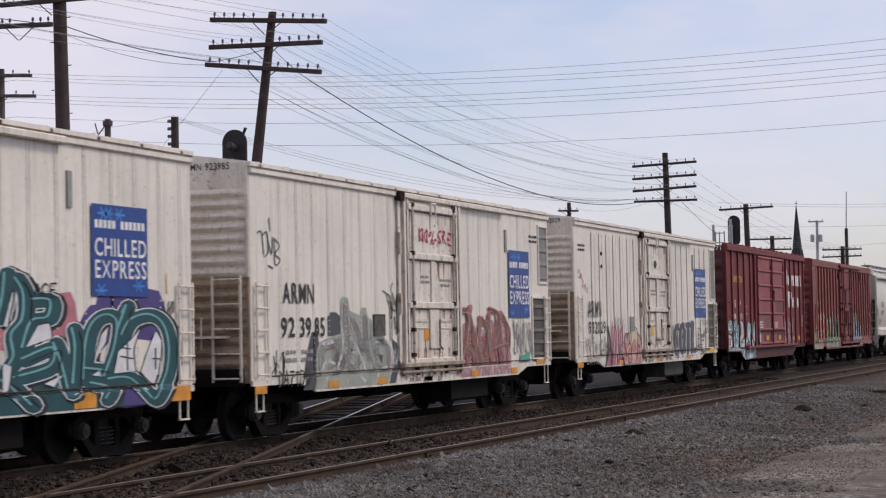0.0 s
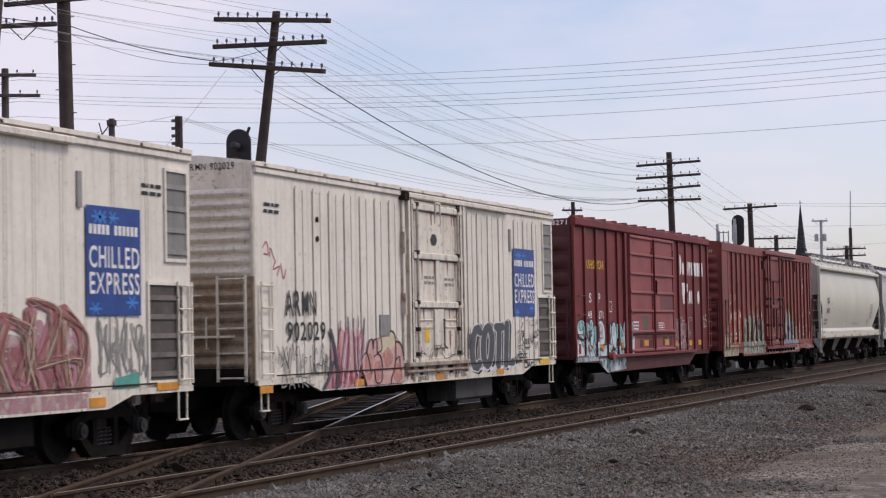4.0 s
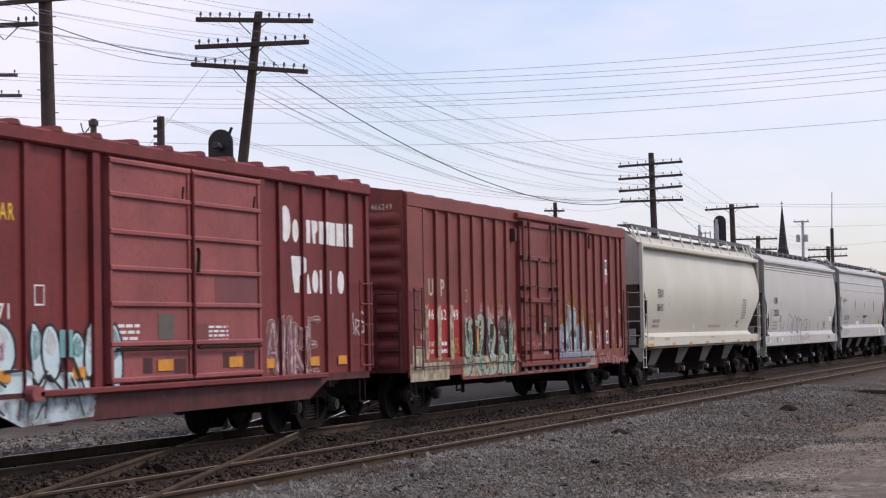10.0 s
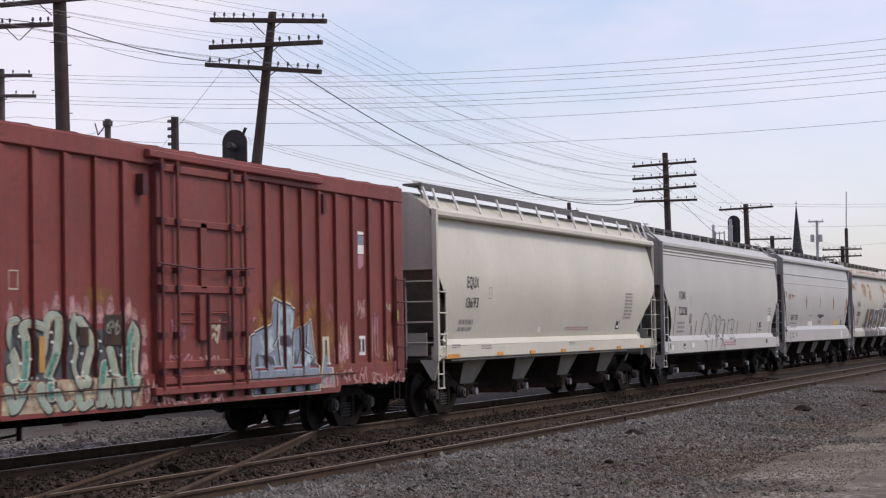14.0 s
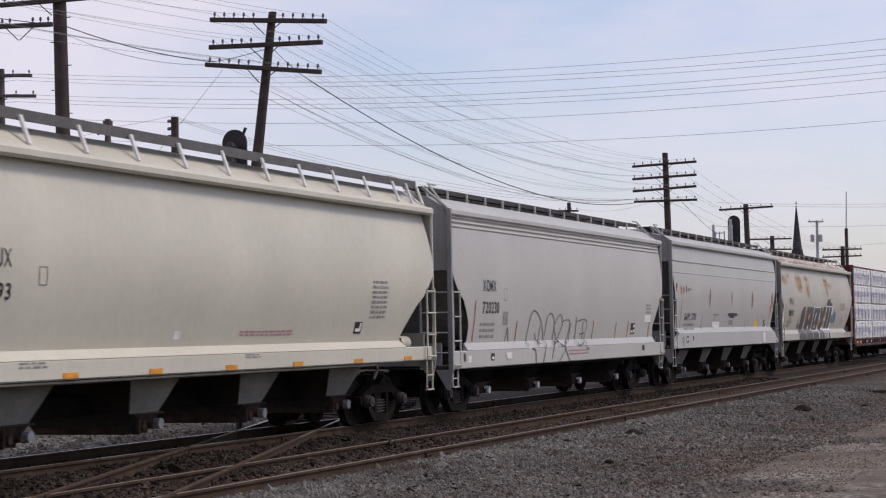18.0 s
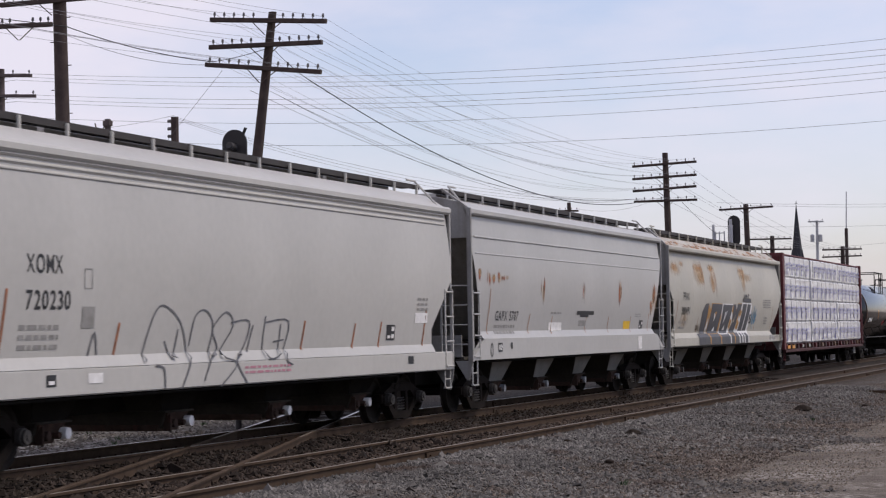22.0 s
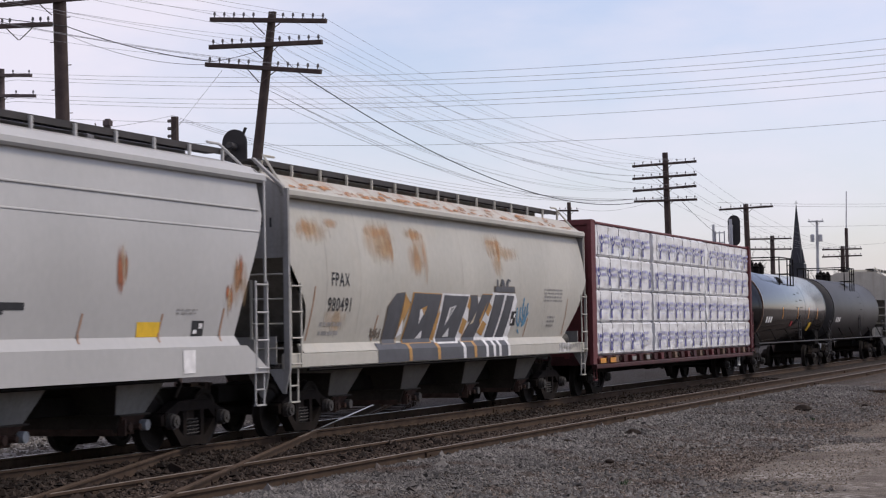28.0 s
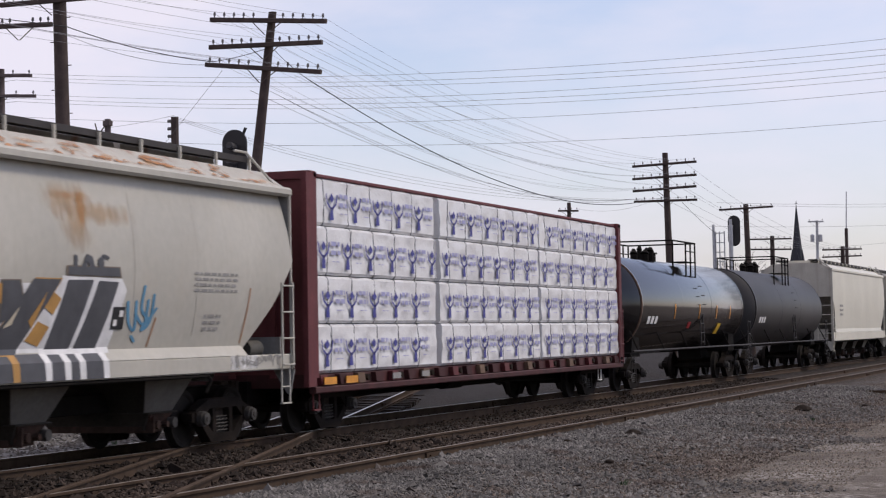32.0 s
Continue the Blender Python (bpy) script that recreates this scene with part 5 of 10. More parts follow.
def sill_side(car, L, z_end, z_mid, top, y, material, ramp=(2.2, 0.9)):
    """Side sill that drops lower between the trucks."""
    a, b = ramp
    prof = [(0.0, top), (L, top), (L, z_end), (L - a, z_end), (L - a - b, z_mid), (a + b, z_mid), (a, z_end), (0, z_end)]
    for yy in (y, -y):
        part("side_sill", Shape().across(prof, yy - 0.03 if yy < 0 else yy - 0.02, yy + 0.02 if yy < 0 else yy + 0.03), material, car)


def reefer_door(car, u0, u1, z0, z1):
    """Plug door: frame, panels, cross rails, locking bars, levers and track."""
    y = SIDE_Y
    w = u1 - u0
    d = part("door", Shape().box(u0 + 0.05, u1 - 0.05, y - 0.05, y + 0.05, z0 + 0.1, z1 - 0.05), "reefer_door", car, "off-white plug door with rust streaks")
    for u in (u0 - 0.10, u0 + 0.05, u1 - 0.16, u1 + 0.05):
        part("door_post", Shape().box(u, u + 0.10, y - 0.085, y, z0, z1), "reefer_door", d)
    # strips on the posts' left faces: rust, darkened to hold those faces' shade
    for u in (u0 - 0.10, u0 + 0.05, u1 - 0.16, u1 + 0.05):
        part("post_edge", Shape().box(u - 0.016, u - 0.001, y - 0.088, y, z0, z1), "rustdark" if u0 < u < u1 - 0.05 else "rusty_white", d, "rusty strip that darkens the shaded face of the door post")
    h = z1 - z0
    rnd = random.Random(int(car.matrix_basis.translation.x))
    for k in (0.0, 0.34, 0.635, 0.93):
        part("cross_rail", Shape().bar(u0 + 0.1, u1 - 0.1, y - 0.11, y - 0.045, z0 + h * k, z0 + h * k + 0.13, 0.015), "reefer_door", d)
        # dark strip below the rail: the shadow it casts, laid on as colour
        part("rail_grime", Shape().box(u0 + 0.1, u1 - 0.1, y - 0.056, y - 0.045, z0 + h * k - 0.028, z0 + h * k), "rust_shade", d)
    part("centre_post", Shape().box(u0 + w * 0.46, u0 + w * 0.53, y - 0.085, y - 0.045, z0 + h * 0.34, z0 + h * 0.64), "reefer_door", d)
    part("lock_box", Shape().box(u0 + w * 0.42, u0 + w * 0.60, y - 0.085, y - 0.045, z0 + 0.32, z0 + h * 0.335), "reefer_door", d)
    part("lever", Shape().tube([(u0 + w * 0.55, y - 0.14, z0 + 0.9), (u0 + w * 0.55, y - 0.14, z0 + 0.36), (u0 + w * 0.60, y - 0.14, z0 + 0.30)], 0.02, 6), "rustbar", d)
    part("lock_edge", Shape().box(u0 + w * 0.60, u0 + w * 0.60 + 0.03, y - 0.085, y - 0.045, z0 + 0.32, z0 + h * 0.335), "rustdark", d)
    for u in (u0 + 0.17, u1 - 0.30):
        part("door_gasket", Shape().box(u, u + 0.05, y - 0.06, y, z0 + 0.05, z1 - 0.04), "dark", d)
    for u in (u0 + 0.30, u1 - 0.36):
        part("locking_bar", Shape().cyl((u, y - 0.105, z0 + 0.02), (u, y - 0.105, z1 - 0.1), 0.032, 8), "rusty_white", d)
        for k in (0.05, 0.20, 0.36, 0.66, 0.95):
            part("bar_guide", Shape().box(u - 0.05, u + 0.05, y - 0.138, y - 0.06, z0 + h * k, z0 + h * k + 0.08), "rustdark", d)
    for k in (0.215, 0.26):
        for ua, ub in ((u0 + 0.45, u0 + w * 0.40), (u0 + w * 0.64, u1 - 0.45)):
            part("pressed_panel", Shape().bar(ua, ub, y - 0.07, y - 0.045, z0 + h * k, z0 + h * k + 0.05, 0.02), "reefer_door", d)
    part("lower_track", Shape().bar(u0 - 0.3, u1 + 0.15, y - 0.14, y - 0.02, z0 - 0.04, z0 + 0.05, 0.015).bar(u0 - 0.3, u1 + 0.15, y - 0.10, y - 0.02, z0 - 0.16, z0 - 0.10, 0.015), "rusty_track", d)
    for k in range(5):
        u = u0 - 0.2 + (w + 0.3) * k / 4 + rnd.uniform(-0.12, 0.12)
        part("track_bracket", Shape().box(u - 0.03, u + 0.03, y - 0.09, y, z0 - 0.20, z0 - 0.02), "rustdark" if k % 2 else "rusty_track", d)
    part("upper_track", Shape().bar(u0 - 0.3, u1 + 3.2, y - 0.11, y, z1 - 0.02, z1 + 0.09, 0.02), "reefer_door", d, "long upper door track")
    part("top_handle", Shape().tube([(u0 + w * 0.43, y - 0.12, z1 - 0.28), (u0 + w * 0.43, y - 0.12, z1 - 0.05), (u0 + w * 0.52, y - 0.12, z1 - 0.05), (u0 + w * 0.52, y - 0.12, z1 - 0.28)], 0.02, 6), "reefer_door", d)
    part("corner_guard", Shape().box(u0 - 0.34, u0 - 0.22, y - 0.05, y, z0 + 0.1, z1 + 0.03), "reefer_door", d)
    part("guard_edge", Shape().box(u0 - 0.356, u0 - 0.341, y - 0.045, y, z0 + 0.1, z1 + 0.03), "rusty_white", d)
    part("guard_cap", Shape().box(u0 - 0.40, u0 - 0.16, y - 0.13, y, z1 - 0.08, z1 + 0.10), "truck", d)
    for k in range(7):
        u = u0 + rnd.uniform(-0.1, w)
        part("rust_spill", Shape().box(u, u + rnd.uniform(0.1, 0.35), y - 0.040, y - 0.03, z0 - rnd.uniform(0.30, 0.36), z0 - 0.24), "rusty_track", d)
    face = [(u0, u1, y - 0.05)]
    for k in range(34):
        u, z = rnd.uniform(u0 + 0.2, u1 - 0.2), z0 + h * rnd.choice((0.10, 0.33, 0.34, 0.63, 0.92, 0.20))
        ln = rnd.uniform(0.12, 0.45)
        paint("rust_run", [[(u - 0.05, z), (u + 0.05, z), (u + 0.025, z - ln), (u - 0.02, z - ln * 0.9)]], "rust_run", d, face, 0.003 + 0.0001 * k)
    for k in range(16):
        u = rnd.uniform(u0 - 0.2, u1 + 0.15)
        paint("rust_run", [[(u - 0.05, z0 - 0.02), (u + 0.06, z0 - 0.02), (u + 0.03, z0 - 0.30), (u - 0.03, z0 - 0.27)]], "rust_run", d, [(u0 - 1, u1 + 1, y - 0.036)], 0.003 + 0.0001 * k)
    for k in (0.30, 0.66):
        part("door_stop", Shape().box(u0 - 0.38, u0 - 0.30, y - 0.10, y, z0 + h * k, z0 + h * k + 0.42), "rusty_white", d)
    return d


def vent(car, u0, u1, z0, z1, name="vent_grille", back="hop_end", slat="faint"):
    y = SIDE_Y
    v = part(name, Shape().box(u0, u1, y - 0.012, y, z0, z1), back, car, "grey louvred refrigeration grille")
    part("vent_frame", Shape().box(u0 - 0.05, u0, y - 0.035, y, z0 - 0.05, z1 + 0.05).box(u1, u1 + 0.05, y - 0.035, y, z0 - 0.05, z1 + 0.05).box(u0, u1, y - 0.035, y, z1, z1 + 0.05).box(u0, u1, y - 0.035, y, z0 - 0.05, z0), "reefer", v)
    n = int((z1 - z0) / 0.27)
    for k in range(n):
        z = z0 + (z1 - z0) * (k + 0.2) / n
        part("slat", Shape().box(u0, u1, y - 0.035, y - 0.012, z, z + 0.075), slat, v)


def reefer(x0, L, label, mark, number, seams, ribbed, rnd, c_end=True):
    car = new_car("refrigerator_car", label, x0, "railway car")
    body_box(car, L, 0.98, 4.55, -SIDE_Y, "reefer", "reefer", 0.05)
    for k in range(14):
        roof_seam(car, 0.35 + (L - 0.7) * k / 13, 4.55, -SIDE_Y + 0.02, "reefer")
    part("eave_strip", Shape().bar(0, L, SIDE_Y - 0.045, SIDE_Y, 4.41, 4.53, 0.02), "reefer", car)
    # thin line under the roof: rust seam with the eave's shadow in its colour
    part("eave_line", Shape().box(0, L, SIDE_Y - 0.058, SIDE_Y - 0.04, 4.515, 4.535), "rust_shade", car, "rusty seam below the roof edge, darkened as the eave's shadow")
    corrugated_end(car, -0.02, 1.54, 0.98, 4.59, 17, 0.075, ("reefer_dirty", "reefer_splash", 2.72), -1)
    # black end sill that also stands in for the shadow at the end's foot
    part("end_sill", Shape().bar(-0.13, -0.04, -1.45, 1.45, 0.93, 1.22, 0.02), "dark", car)
    corrugated_end(car, L + 0.02, 1.5, 0.98, 4.59, 11, 0.085, "reefer_dirty", 1)
    sill_side(car, L, 0.93, 0.76, 1.02, SIDE_Y, "reefer_door", (1.9, 0.7))
    for ua, ub in ((0.7, 6.6), (10.2, L - 1.2)):
        part("sill_rod", Shape().cyl((ua, SIDE_Y - 0.05, 1.08), (ub, SIDE_Y - 0.05, 1.08), 0.013, 5), "rustdark", car)
    for u in seams:
        if ribbed:
            part("side_rib", Shape().across([(u - 0.13, 1.05), (u + 0.13, 1.05), (u + 0.13, 4.22), (u + 0.10, 4.30), (u - 0.10, 4.30), (u - 0.13, 4.22)], SIDE_Y - 0.022, SIDE_Y), "reefer", car)
            # thin raised strips that put the grooves' dirt and shadow into colour
            for du in (-0.152, 0.20):
                part("rib_groove", Shape().box(u + du, u + du + 0.020, SIDE_Y - 0.004, SIDE_Y, 1.05, 4.25), "groove", car)
        else:
            s = Shape().box(u - 0.035, u + 0.035, SIDE_Y - 0.006, SIDE_Y, 1.05, 4.40)
            for k in range(34):
                z = 1.1 + 3.27 * k / 33
                s.box(u - 0.012, u + 0.012, SIDE_Y - 0.015, SIDE_Y, z, z + 0.022)
            part("rivet_seam", s, "reefer", car)
            part("seam_line", Shape().box(u + 0.037, u + 0.052, SIDE_Y - 0.003, SIDE_Y, 1.05, 4.40), "seamdirt", car)
    reefer_door(car, 6.97, 10.05, 1.12, 4.41)
    ladder(car, 0.13, 0.56, 1.05, 2.63, 5, SIDE_Y - 0.05, material="reefer_door")
    ladder(car, L - 0.5, L - 0.06, 1.05, 2.58, 5, SIDE_Y - 0.05, material="reefer_door")
    end_ladder(car, -0.14, -1.43, -0.93, 1.0, 2.74, 5, "reefer_door")
    part("grab_iron", Shape().tube([(-0.05, -0.62, 2.42), (-0.14, -0.62, 2.42), (-0.14, -0.10, 2.42), (-0.05, -0.10, 2.42)], 0.014, 6), "reefer_door", car)
    part("grab_iron", Shape().tube([(-0.05, -0.72, 1.55), (-0.14, -0.72, 1.55), (-0.14, -0.72, 2.05), (-0.05, -0.72, 2.05)], 0.014, 6), "reefer_door", car)
    stirrup(car, 0.3, SIDE_Y, 0.50, 0.95, material="reefer_door")
    stirrup(car, L - 0.3, SIDE_Y, 0.50, 0.95, material="reefer_door")
    part("hand_brake_platform", Shape().box(-0.25, -0.03, -1.2, 0.4, 1.72, 1.76), "reefer_dirty", car)
    part("placard_slot", Shape().box(13.40, 13.52, SIDE_Y - 0.03, SIDE_Y, 3.55, 4.05), "faint", car)
    underframe(car, L)
    part("fuel_tank", Shape().bar(10.1, 12.5, -1.40, -0.75, 0.30, 0.80, 0.05), "tank_grime" if ribbed else "dark", car, "grimy fuel tank below the floor")
    return car


def chilled_sign(car, u0, z0, z1, w=1.6):
    st = [(-1, 40, SIDE_Y)]
    sign = paint("sign_panel", [rect(u0, u0 + w, z0, z1)], "blue", car, st, 0.026, "blue sign panel with white words")
    h = z1 - z0
    rnd = random.Random(3)
    for k in range(5):
        cu, cz = u0 + w * rnd.uniform(0.1, 0.9), z0 + h * rnd.choice((0.06, 0.12, 0.9))
        flake = [q for a in range(3) for q in stroke([(cu - 0.17 * math.cos(a * 1.05), cz - 0.10 * math.sin(a * 1.05)), (cu + 0.17 * math.cos(a * 1.05), cz + 0.10 * math.sin(a * 1.05))], 0.035)]
        paint("snowflake", [[(min(max(a, u0), u0 + w), min(max(b, z0), z1)) for a, b in q] for q in flake], "lblue", sign, st, 0.030)
    # the owner's name stays plain bars
    for k in range(12):
        if k != 5:
            a = u0 + w * (0.05 + 0.076 * k)
            paint("name_bar", [rect(a, a + w * 0.055, z0 + h * 0.74, z0 + h * 0.83)], "white", sign, st, 0.030)
    inscribe("letter", words("CHILLED", u0 + w * 0.04, u0 + w * 0.97, z0 + h * 0.44, z0 + h * 0.64, 0.02), "white", sign, st, 0.030)
    inscribe("letter", words("EXPRESS", u0 + w * 0.04, u0 + w * 0.97, z0 + h * 0.20, z0 + h * 0.40, 0.02), "white", sign, st, 0.030)


def reflectors(car, us, z0, z1, w, y, material="orange"):
    for u in us:
        part("reflector", Shape().box(u, u + w, y - 0.012, y, z0, z1), material, car, "orange reflector")


def graffiti(car, name, word, box, layers, rnd, strips, lean=0.1, label="", wide=2.0):
    """layers: rows of (material, width, offset u, offset z), the lowest first; all follow the same letters."""
    lines = lettering(word, *box, rnd, lean)
    for k, (material, w, du, dz) in enumerate(layers):
        q = [[(a + du, b + dz) for a, b in p] for p in ribbons(lines, w, wide)]
        paint(name, q, material, car, strips, 0.010 + 0.004 * k, label)
    return lines


for key, col in (("g_plum", (0.16, 0.05, 0.10)), ("g_teal", (0.020, 0.072, 0.082)), ("g_mint", (0.29, 0.355, 0.295)), ("g_pink", (0.46, 0.17, 0.20)), ("g_purple", (0.075, 0.055, 0.18)), ("g_dust", (0.245, 0.215, 0.20)), ("g_grey", (0.255, 0.258, 0.250)),
                 ("g_dark", (0.075, 0.075, 0.082)), ("g_sage", (0.315, 0.335, 0.275)), ("g_red", (0.34, 0.13, 0.125)), ("g_salmon", (0.55, 0.26, 0.22)), ("g_rose", (0.42, 0.20, 0.24)),
                 ("g_blush", (0.56, 0.33, 0.30)), ("g_butter", (0.58, 0.50, 0.34)), ("g_ice", (0.52, 0.63, 0.66)), ("g_slate", (0.21, 0.245, 0.30)), ("g_gold", (0.42, 0.23, 0.07)), ("g_cream", (0.50, 0.44, 0.33)), ("g_white", (0.66, 0.65, 0.64)),
                 ("g_black", (0.02, 0.02, 0.022)), ("g_crimson", (0.38, 0.025, 0.06)), ("g_brown", (0.30, 0.17, 0.10)), ("g_green", (0.10, 0.33, 0.27)), ("g_sky", (0.10, 0.24, 0.36)), ("g_aqua", (0.16, 0.36, 0.36)), ("g_stain", (0.33, 0.17, 0.07)), ("g_soot", (0.16, 0.13, 0.10))):
    M[key + "_thin"] = worn(key + "_thin", col, 0.55)
    M[key] = mat(key, col, 0.55, var=0.14, scale=4, bump=0.05, streak=0.12, scol=tuple(c * 0.7 for c in col))

M["fade_grey"] = soft("fade_grey", (0.22, 0.20, 0.19), 0.5)
M["fade_pale"] = soft("fade_pale", (0.47, 0.50, 0.47), 0.5)
M["halo_soft"] = soft("halo_soft", (0.34, 0.17, 0.055), 0.62)
M["cream_wash"] = worn("cream_wash", (0.44, 0.38, 0.27), 0.80, 4.0, 0.6, 0.3)
M["rust_thin"] = soft("rust_wash_soft", (0.47, 0.30, 0.155), 0.45)
M["rust_red"] = soft("rust_red_soft", (0.30, 0.10, 0.045), 0.95)
M["rust_run"] = worn("rust_run", (0.27, 0.09, 0.04), 0.5, 12, 0.6, 0.4, (1, 1, 0.15))
M["rust_roof"] = worn("rust_roof", (0.36, 0.17, 0.07), 0.42, 9, 0.7, 0.7, (0.5, 1, 1))
M["rust_orange"] = soft("rust_orange_soft", (0.47, 0.24, 0.09), 0.42)


def piece(car, lines, strips, layers, wide, label="", lift=0.010):
    """Spray-paint letters from strokes: each layer covers all strokes, the widest first."""
    for k, (material, w, du, dz) in enumerate(layers):
        q = [[(a + du, b + dz) for a, b in p] for p in ribbons([bend(ln) for ln in lines], w, wide)]
        paint("graffiti_letters", q, material, car, strips, lift + 0.004 * k, label if k == len(layers) - 1 else "")


def bend(ln, n=4):
    """Smooth a line of points (Catmull-Rom)."""
    p = [ln[0]] + list(ln) + [ln[-1]]
    out = []
    for i in range(1, len(p) - 2):
        a, b, c, d = (Vector(q) for q in p[i - 1:i + 3])
        for j in range(n):
            t = j / n
            out.append(tuple(0.5 * (2 * b + (c - a) * t + (2 * a - 5 * b + 4 * c - d) * t * t + (3 * b - a - 3 * c + d) * t ** 3)))
    return out + [tuple(ln[-1])]


def bend_all(lines):
    return [bend(ln) for ln in lines]


def scribble(u0, u1, z0, z1, n, rnd):
    """Quick hand-drawn tags: looping lines that fill a box; no letters."""
    out, w = [], (u1 - u0) / n
    for k in range(n):
        c = u0 + w * (k + 0.5)
        pts = [(c + rnd.uniform(-0.6, 0.6) * w, rnd.uniform(z0, z1)) for _ in range(rnd.randint(4, 8))]
        out.append(bend(pts, 3))
    return out


def sketchy(car, lines, materials, copies, w, strips, rnd, wide, lift, jit=0.10):
    """Rough letters drawn over and over with thin lines."""
    for k in range(copies):
        q = ribbons([bend([(a + rnd.uniform(-jit, jit) * wide, b + rnd.uniform(-jit, jit) * 0.6) for a, b in ln]) for ln in lines], w * rnd.uniform(0.6, 1.4), wide)
        paint("graffiti_sketch", q, materials[k % len(materials)], car, strips, lift + 0.0035 * k)


def build_reefers():
    rnd = random.Random(11)
    flat = [(-1, 40, SIDE_Y)]
    # first car, with the large teal lettering
    c = reefer(10.43 + DX, 17.1, "off-white refrigerator car with large teal graffiti", "", "", [11.7, 12.42, 13.13, 13.88, 14.63, 15.32, 16.07, 16.72, 1.2, 2.4, 3.6, 4.8, 6.0, 10.7], False, rnd)
    chilled_sign(c, 14.04, 2.35, 3.64, 1.62)
    paint("graffiti_cloud", [oval(14.9, 2.12, 0.95, 0.42, 12, 0.2, rnd), oval(15.7, 2.05, 0.7, 0.40, 12, 0.2, rnd), oval(14.2, 1.9, 0.5, 0.35, 10, 0.15, rnd), oval(15.3, 0.98, 1.1, 0.22, 10, 0.1, rnd)], "g_purple", c, flat, 0.006)
    paint("graffiti_cloud", [oval(13.25, 2.05, 0.5, 0.42, 11, 0.25, rnd), oval(11.9, 2.0, 0.6, 0.42, 11, 0.2, rnd), oval(13.2, 1.6, 0.3, 0.4, 10, 0.2, rnd)], "g_pink", c, flat, 0.006)
    hug = [(-1, 40, lambda z: SIDE_Y - 0.033 if z < 1.035 else SIDE_Y)]
    paint("graffiti_mass", mass(8.6, 13.9, 1.03, 1.55, 14, rnd, 0.35), "g_teal", c, flat, 0.007, "dark teal spray-paint ground")
    paint("graffiti_mass", mass(13.9, 16.4, 1.03, 1.25, 8, rnd, 0.25), "g_teal", c, flat, 0.007)
    paint("graffiti_mass", [rect(8.6, 14.9, 0.79, 1.03)], "g_teal", c, [(-1, 40, SIDE_Y - 0.03)], 0.004)
    paint("graffiti_mass", [rect(14.9, 16.3, 0.79, 1.03)], "g_purple", c, [(-1, 40, SIDE_Y - 0.03)], 0.004)
    teal = [[(11.9, 2.6), (11.84, 2.29), (11.73, 2.04)], [(12.15, 2.54), (12.34, 2.34), (12.31, 2.01), (12.04, 1.81), (12.09, 1.53), (11.88, 1.36)],
            [(12.56, 2.27), (13.0, 2.26), (12.94, 2.04), (12.53, 1.98), (12.3, 1.64)], [(12.3, 1.49), (13.05, 1.63), (13.01, 1.39), (12.24, 1.27)],
            [(13.08, 1.69), (13.3, 1.39), (13.46, 1.03)], [(13.57, 1.88), (13.65, 1.62), (13.58, 1.14)],
            [(13.85, 1.19), (13.95, 1.74), (14.2, 2.0), (14.58, 2.07), (14.82, 1.95), (14.72, 1.6), (14.43, 1.21)], [(13.85, 1.34), (14.37, 1.3)],
            [(14.95, 1.79), (15.21, 2.0), (15.75, 2.08), (16.18, 1.96), (16.38, 1.65), (16.32, 1.25), (15.99, 0.9), (15.85, 0.84)],
            [(14.82, 1.85), (15.09, 2.20), (14.96, 2.1)], [(14.55, 1.17), (15.19, 1.16), (15.78, 0.86)], [(11.72, 1.25), (12.03, 1.13), (12.45, 0.89)],
            [(14.06, 1.13), (14.55, 1.05), (14.42, 0.9)], [(10.2, 1.0), (10.3, 1.9), (10.9, 2.2), (11.2, 1.7), (10.7, 1.4)], [(8.9, 2.1), (9.3, 1.1), (9.8, 2.0)], [(11.2, 1.1), (11.3, 2.1)]]
    piece(c, teal, hug, [("g_black", 0.27, 0.08, -0.015), ("g_white", 0.232, 0, 0), ("g_teal", 0.198, 0, 0)], 2.2, "teal spray-paint letters outlined in white and black")
    for k, ln in enumerate(teal):
        paint("graffiti_highlight", ribbons([bend([(a - 0.10, b + 0.025) for a, b in ln])], 0.028, 2.2), "g_aqua", c, hug, 0.026)
        if k % 2:
            paint("graffiti_highlight", ribbons([bend([(a + 0.12, b - 0.02) for a, b in ln[:3]])], 0.016, 2.2), "g_black", c, hug, 0.029)
    white = [[(12.3, 1.66), (12.61, 1.95), (12.88, 1.97), (12.95, 1.78)], [(11.76, 1.94), (11.99, 2.4), (12.0, 2.29), (11.86, 1.92)], [(14.05, 1.42), (14.28, 1.83), (14.46, 1.92), (14.4, 1.72)],
             [(14.62, 1.26), (14.75, 1.58), (15.21, 1.79), (15.42, 1.92), (15.2, 1.6), (15.26, 1.28)], [(15.6, 1.53), (15.88, 1.86), (16.05, 1.7), (15.96, 1.3), (15.79, 1.06), (15.4, 1.25)],
             [(12.75, 1.17), (13.2, 1.27), (12.98, 1.12)], [(11.74, 1.46), (11.95, 1.41), (11.87, 1.12), (11.73, 1.05)], [(14.0, 1.25), (14.2, 1.31), (14.25, 1.23)]]
    for q in white:
        paint("graffiti_counter", [[(a * 1.0, b) for a, b in q]], "g_white", c, flat, 0.0335)
        paint("graffiti_line", ribbons([bend(q[1:])], 0.016, 2.0), "g_black" if len(q) > 3 else "g_aqua", c, flat, 0.036)
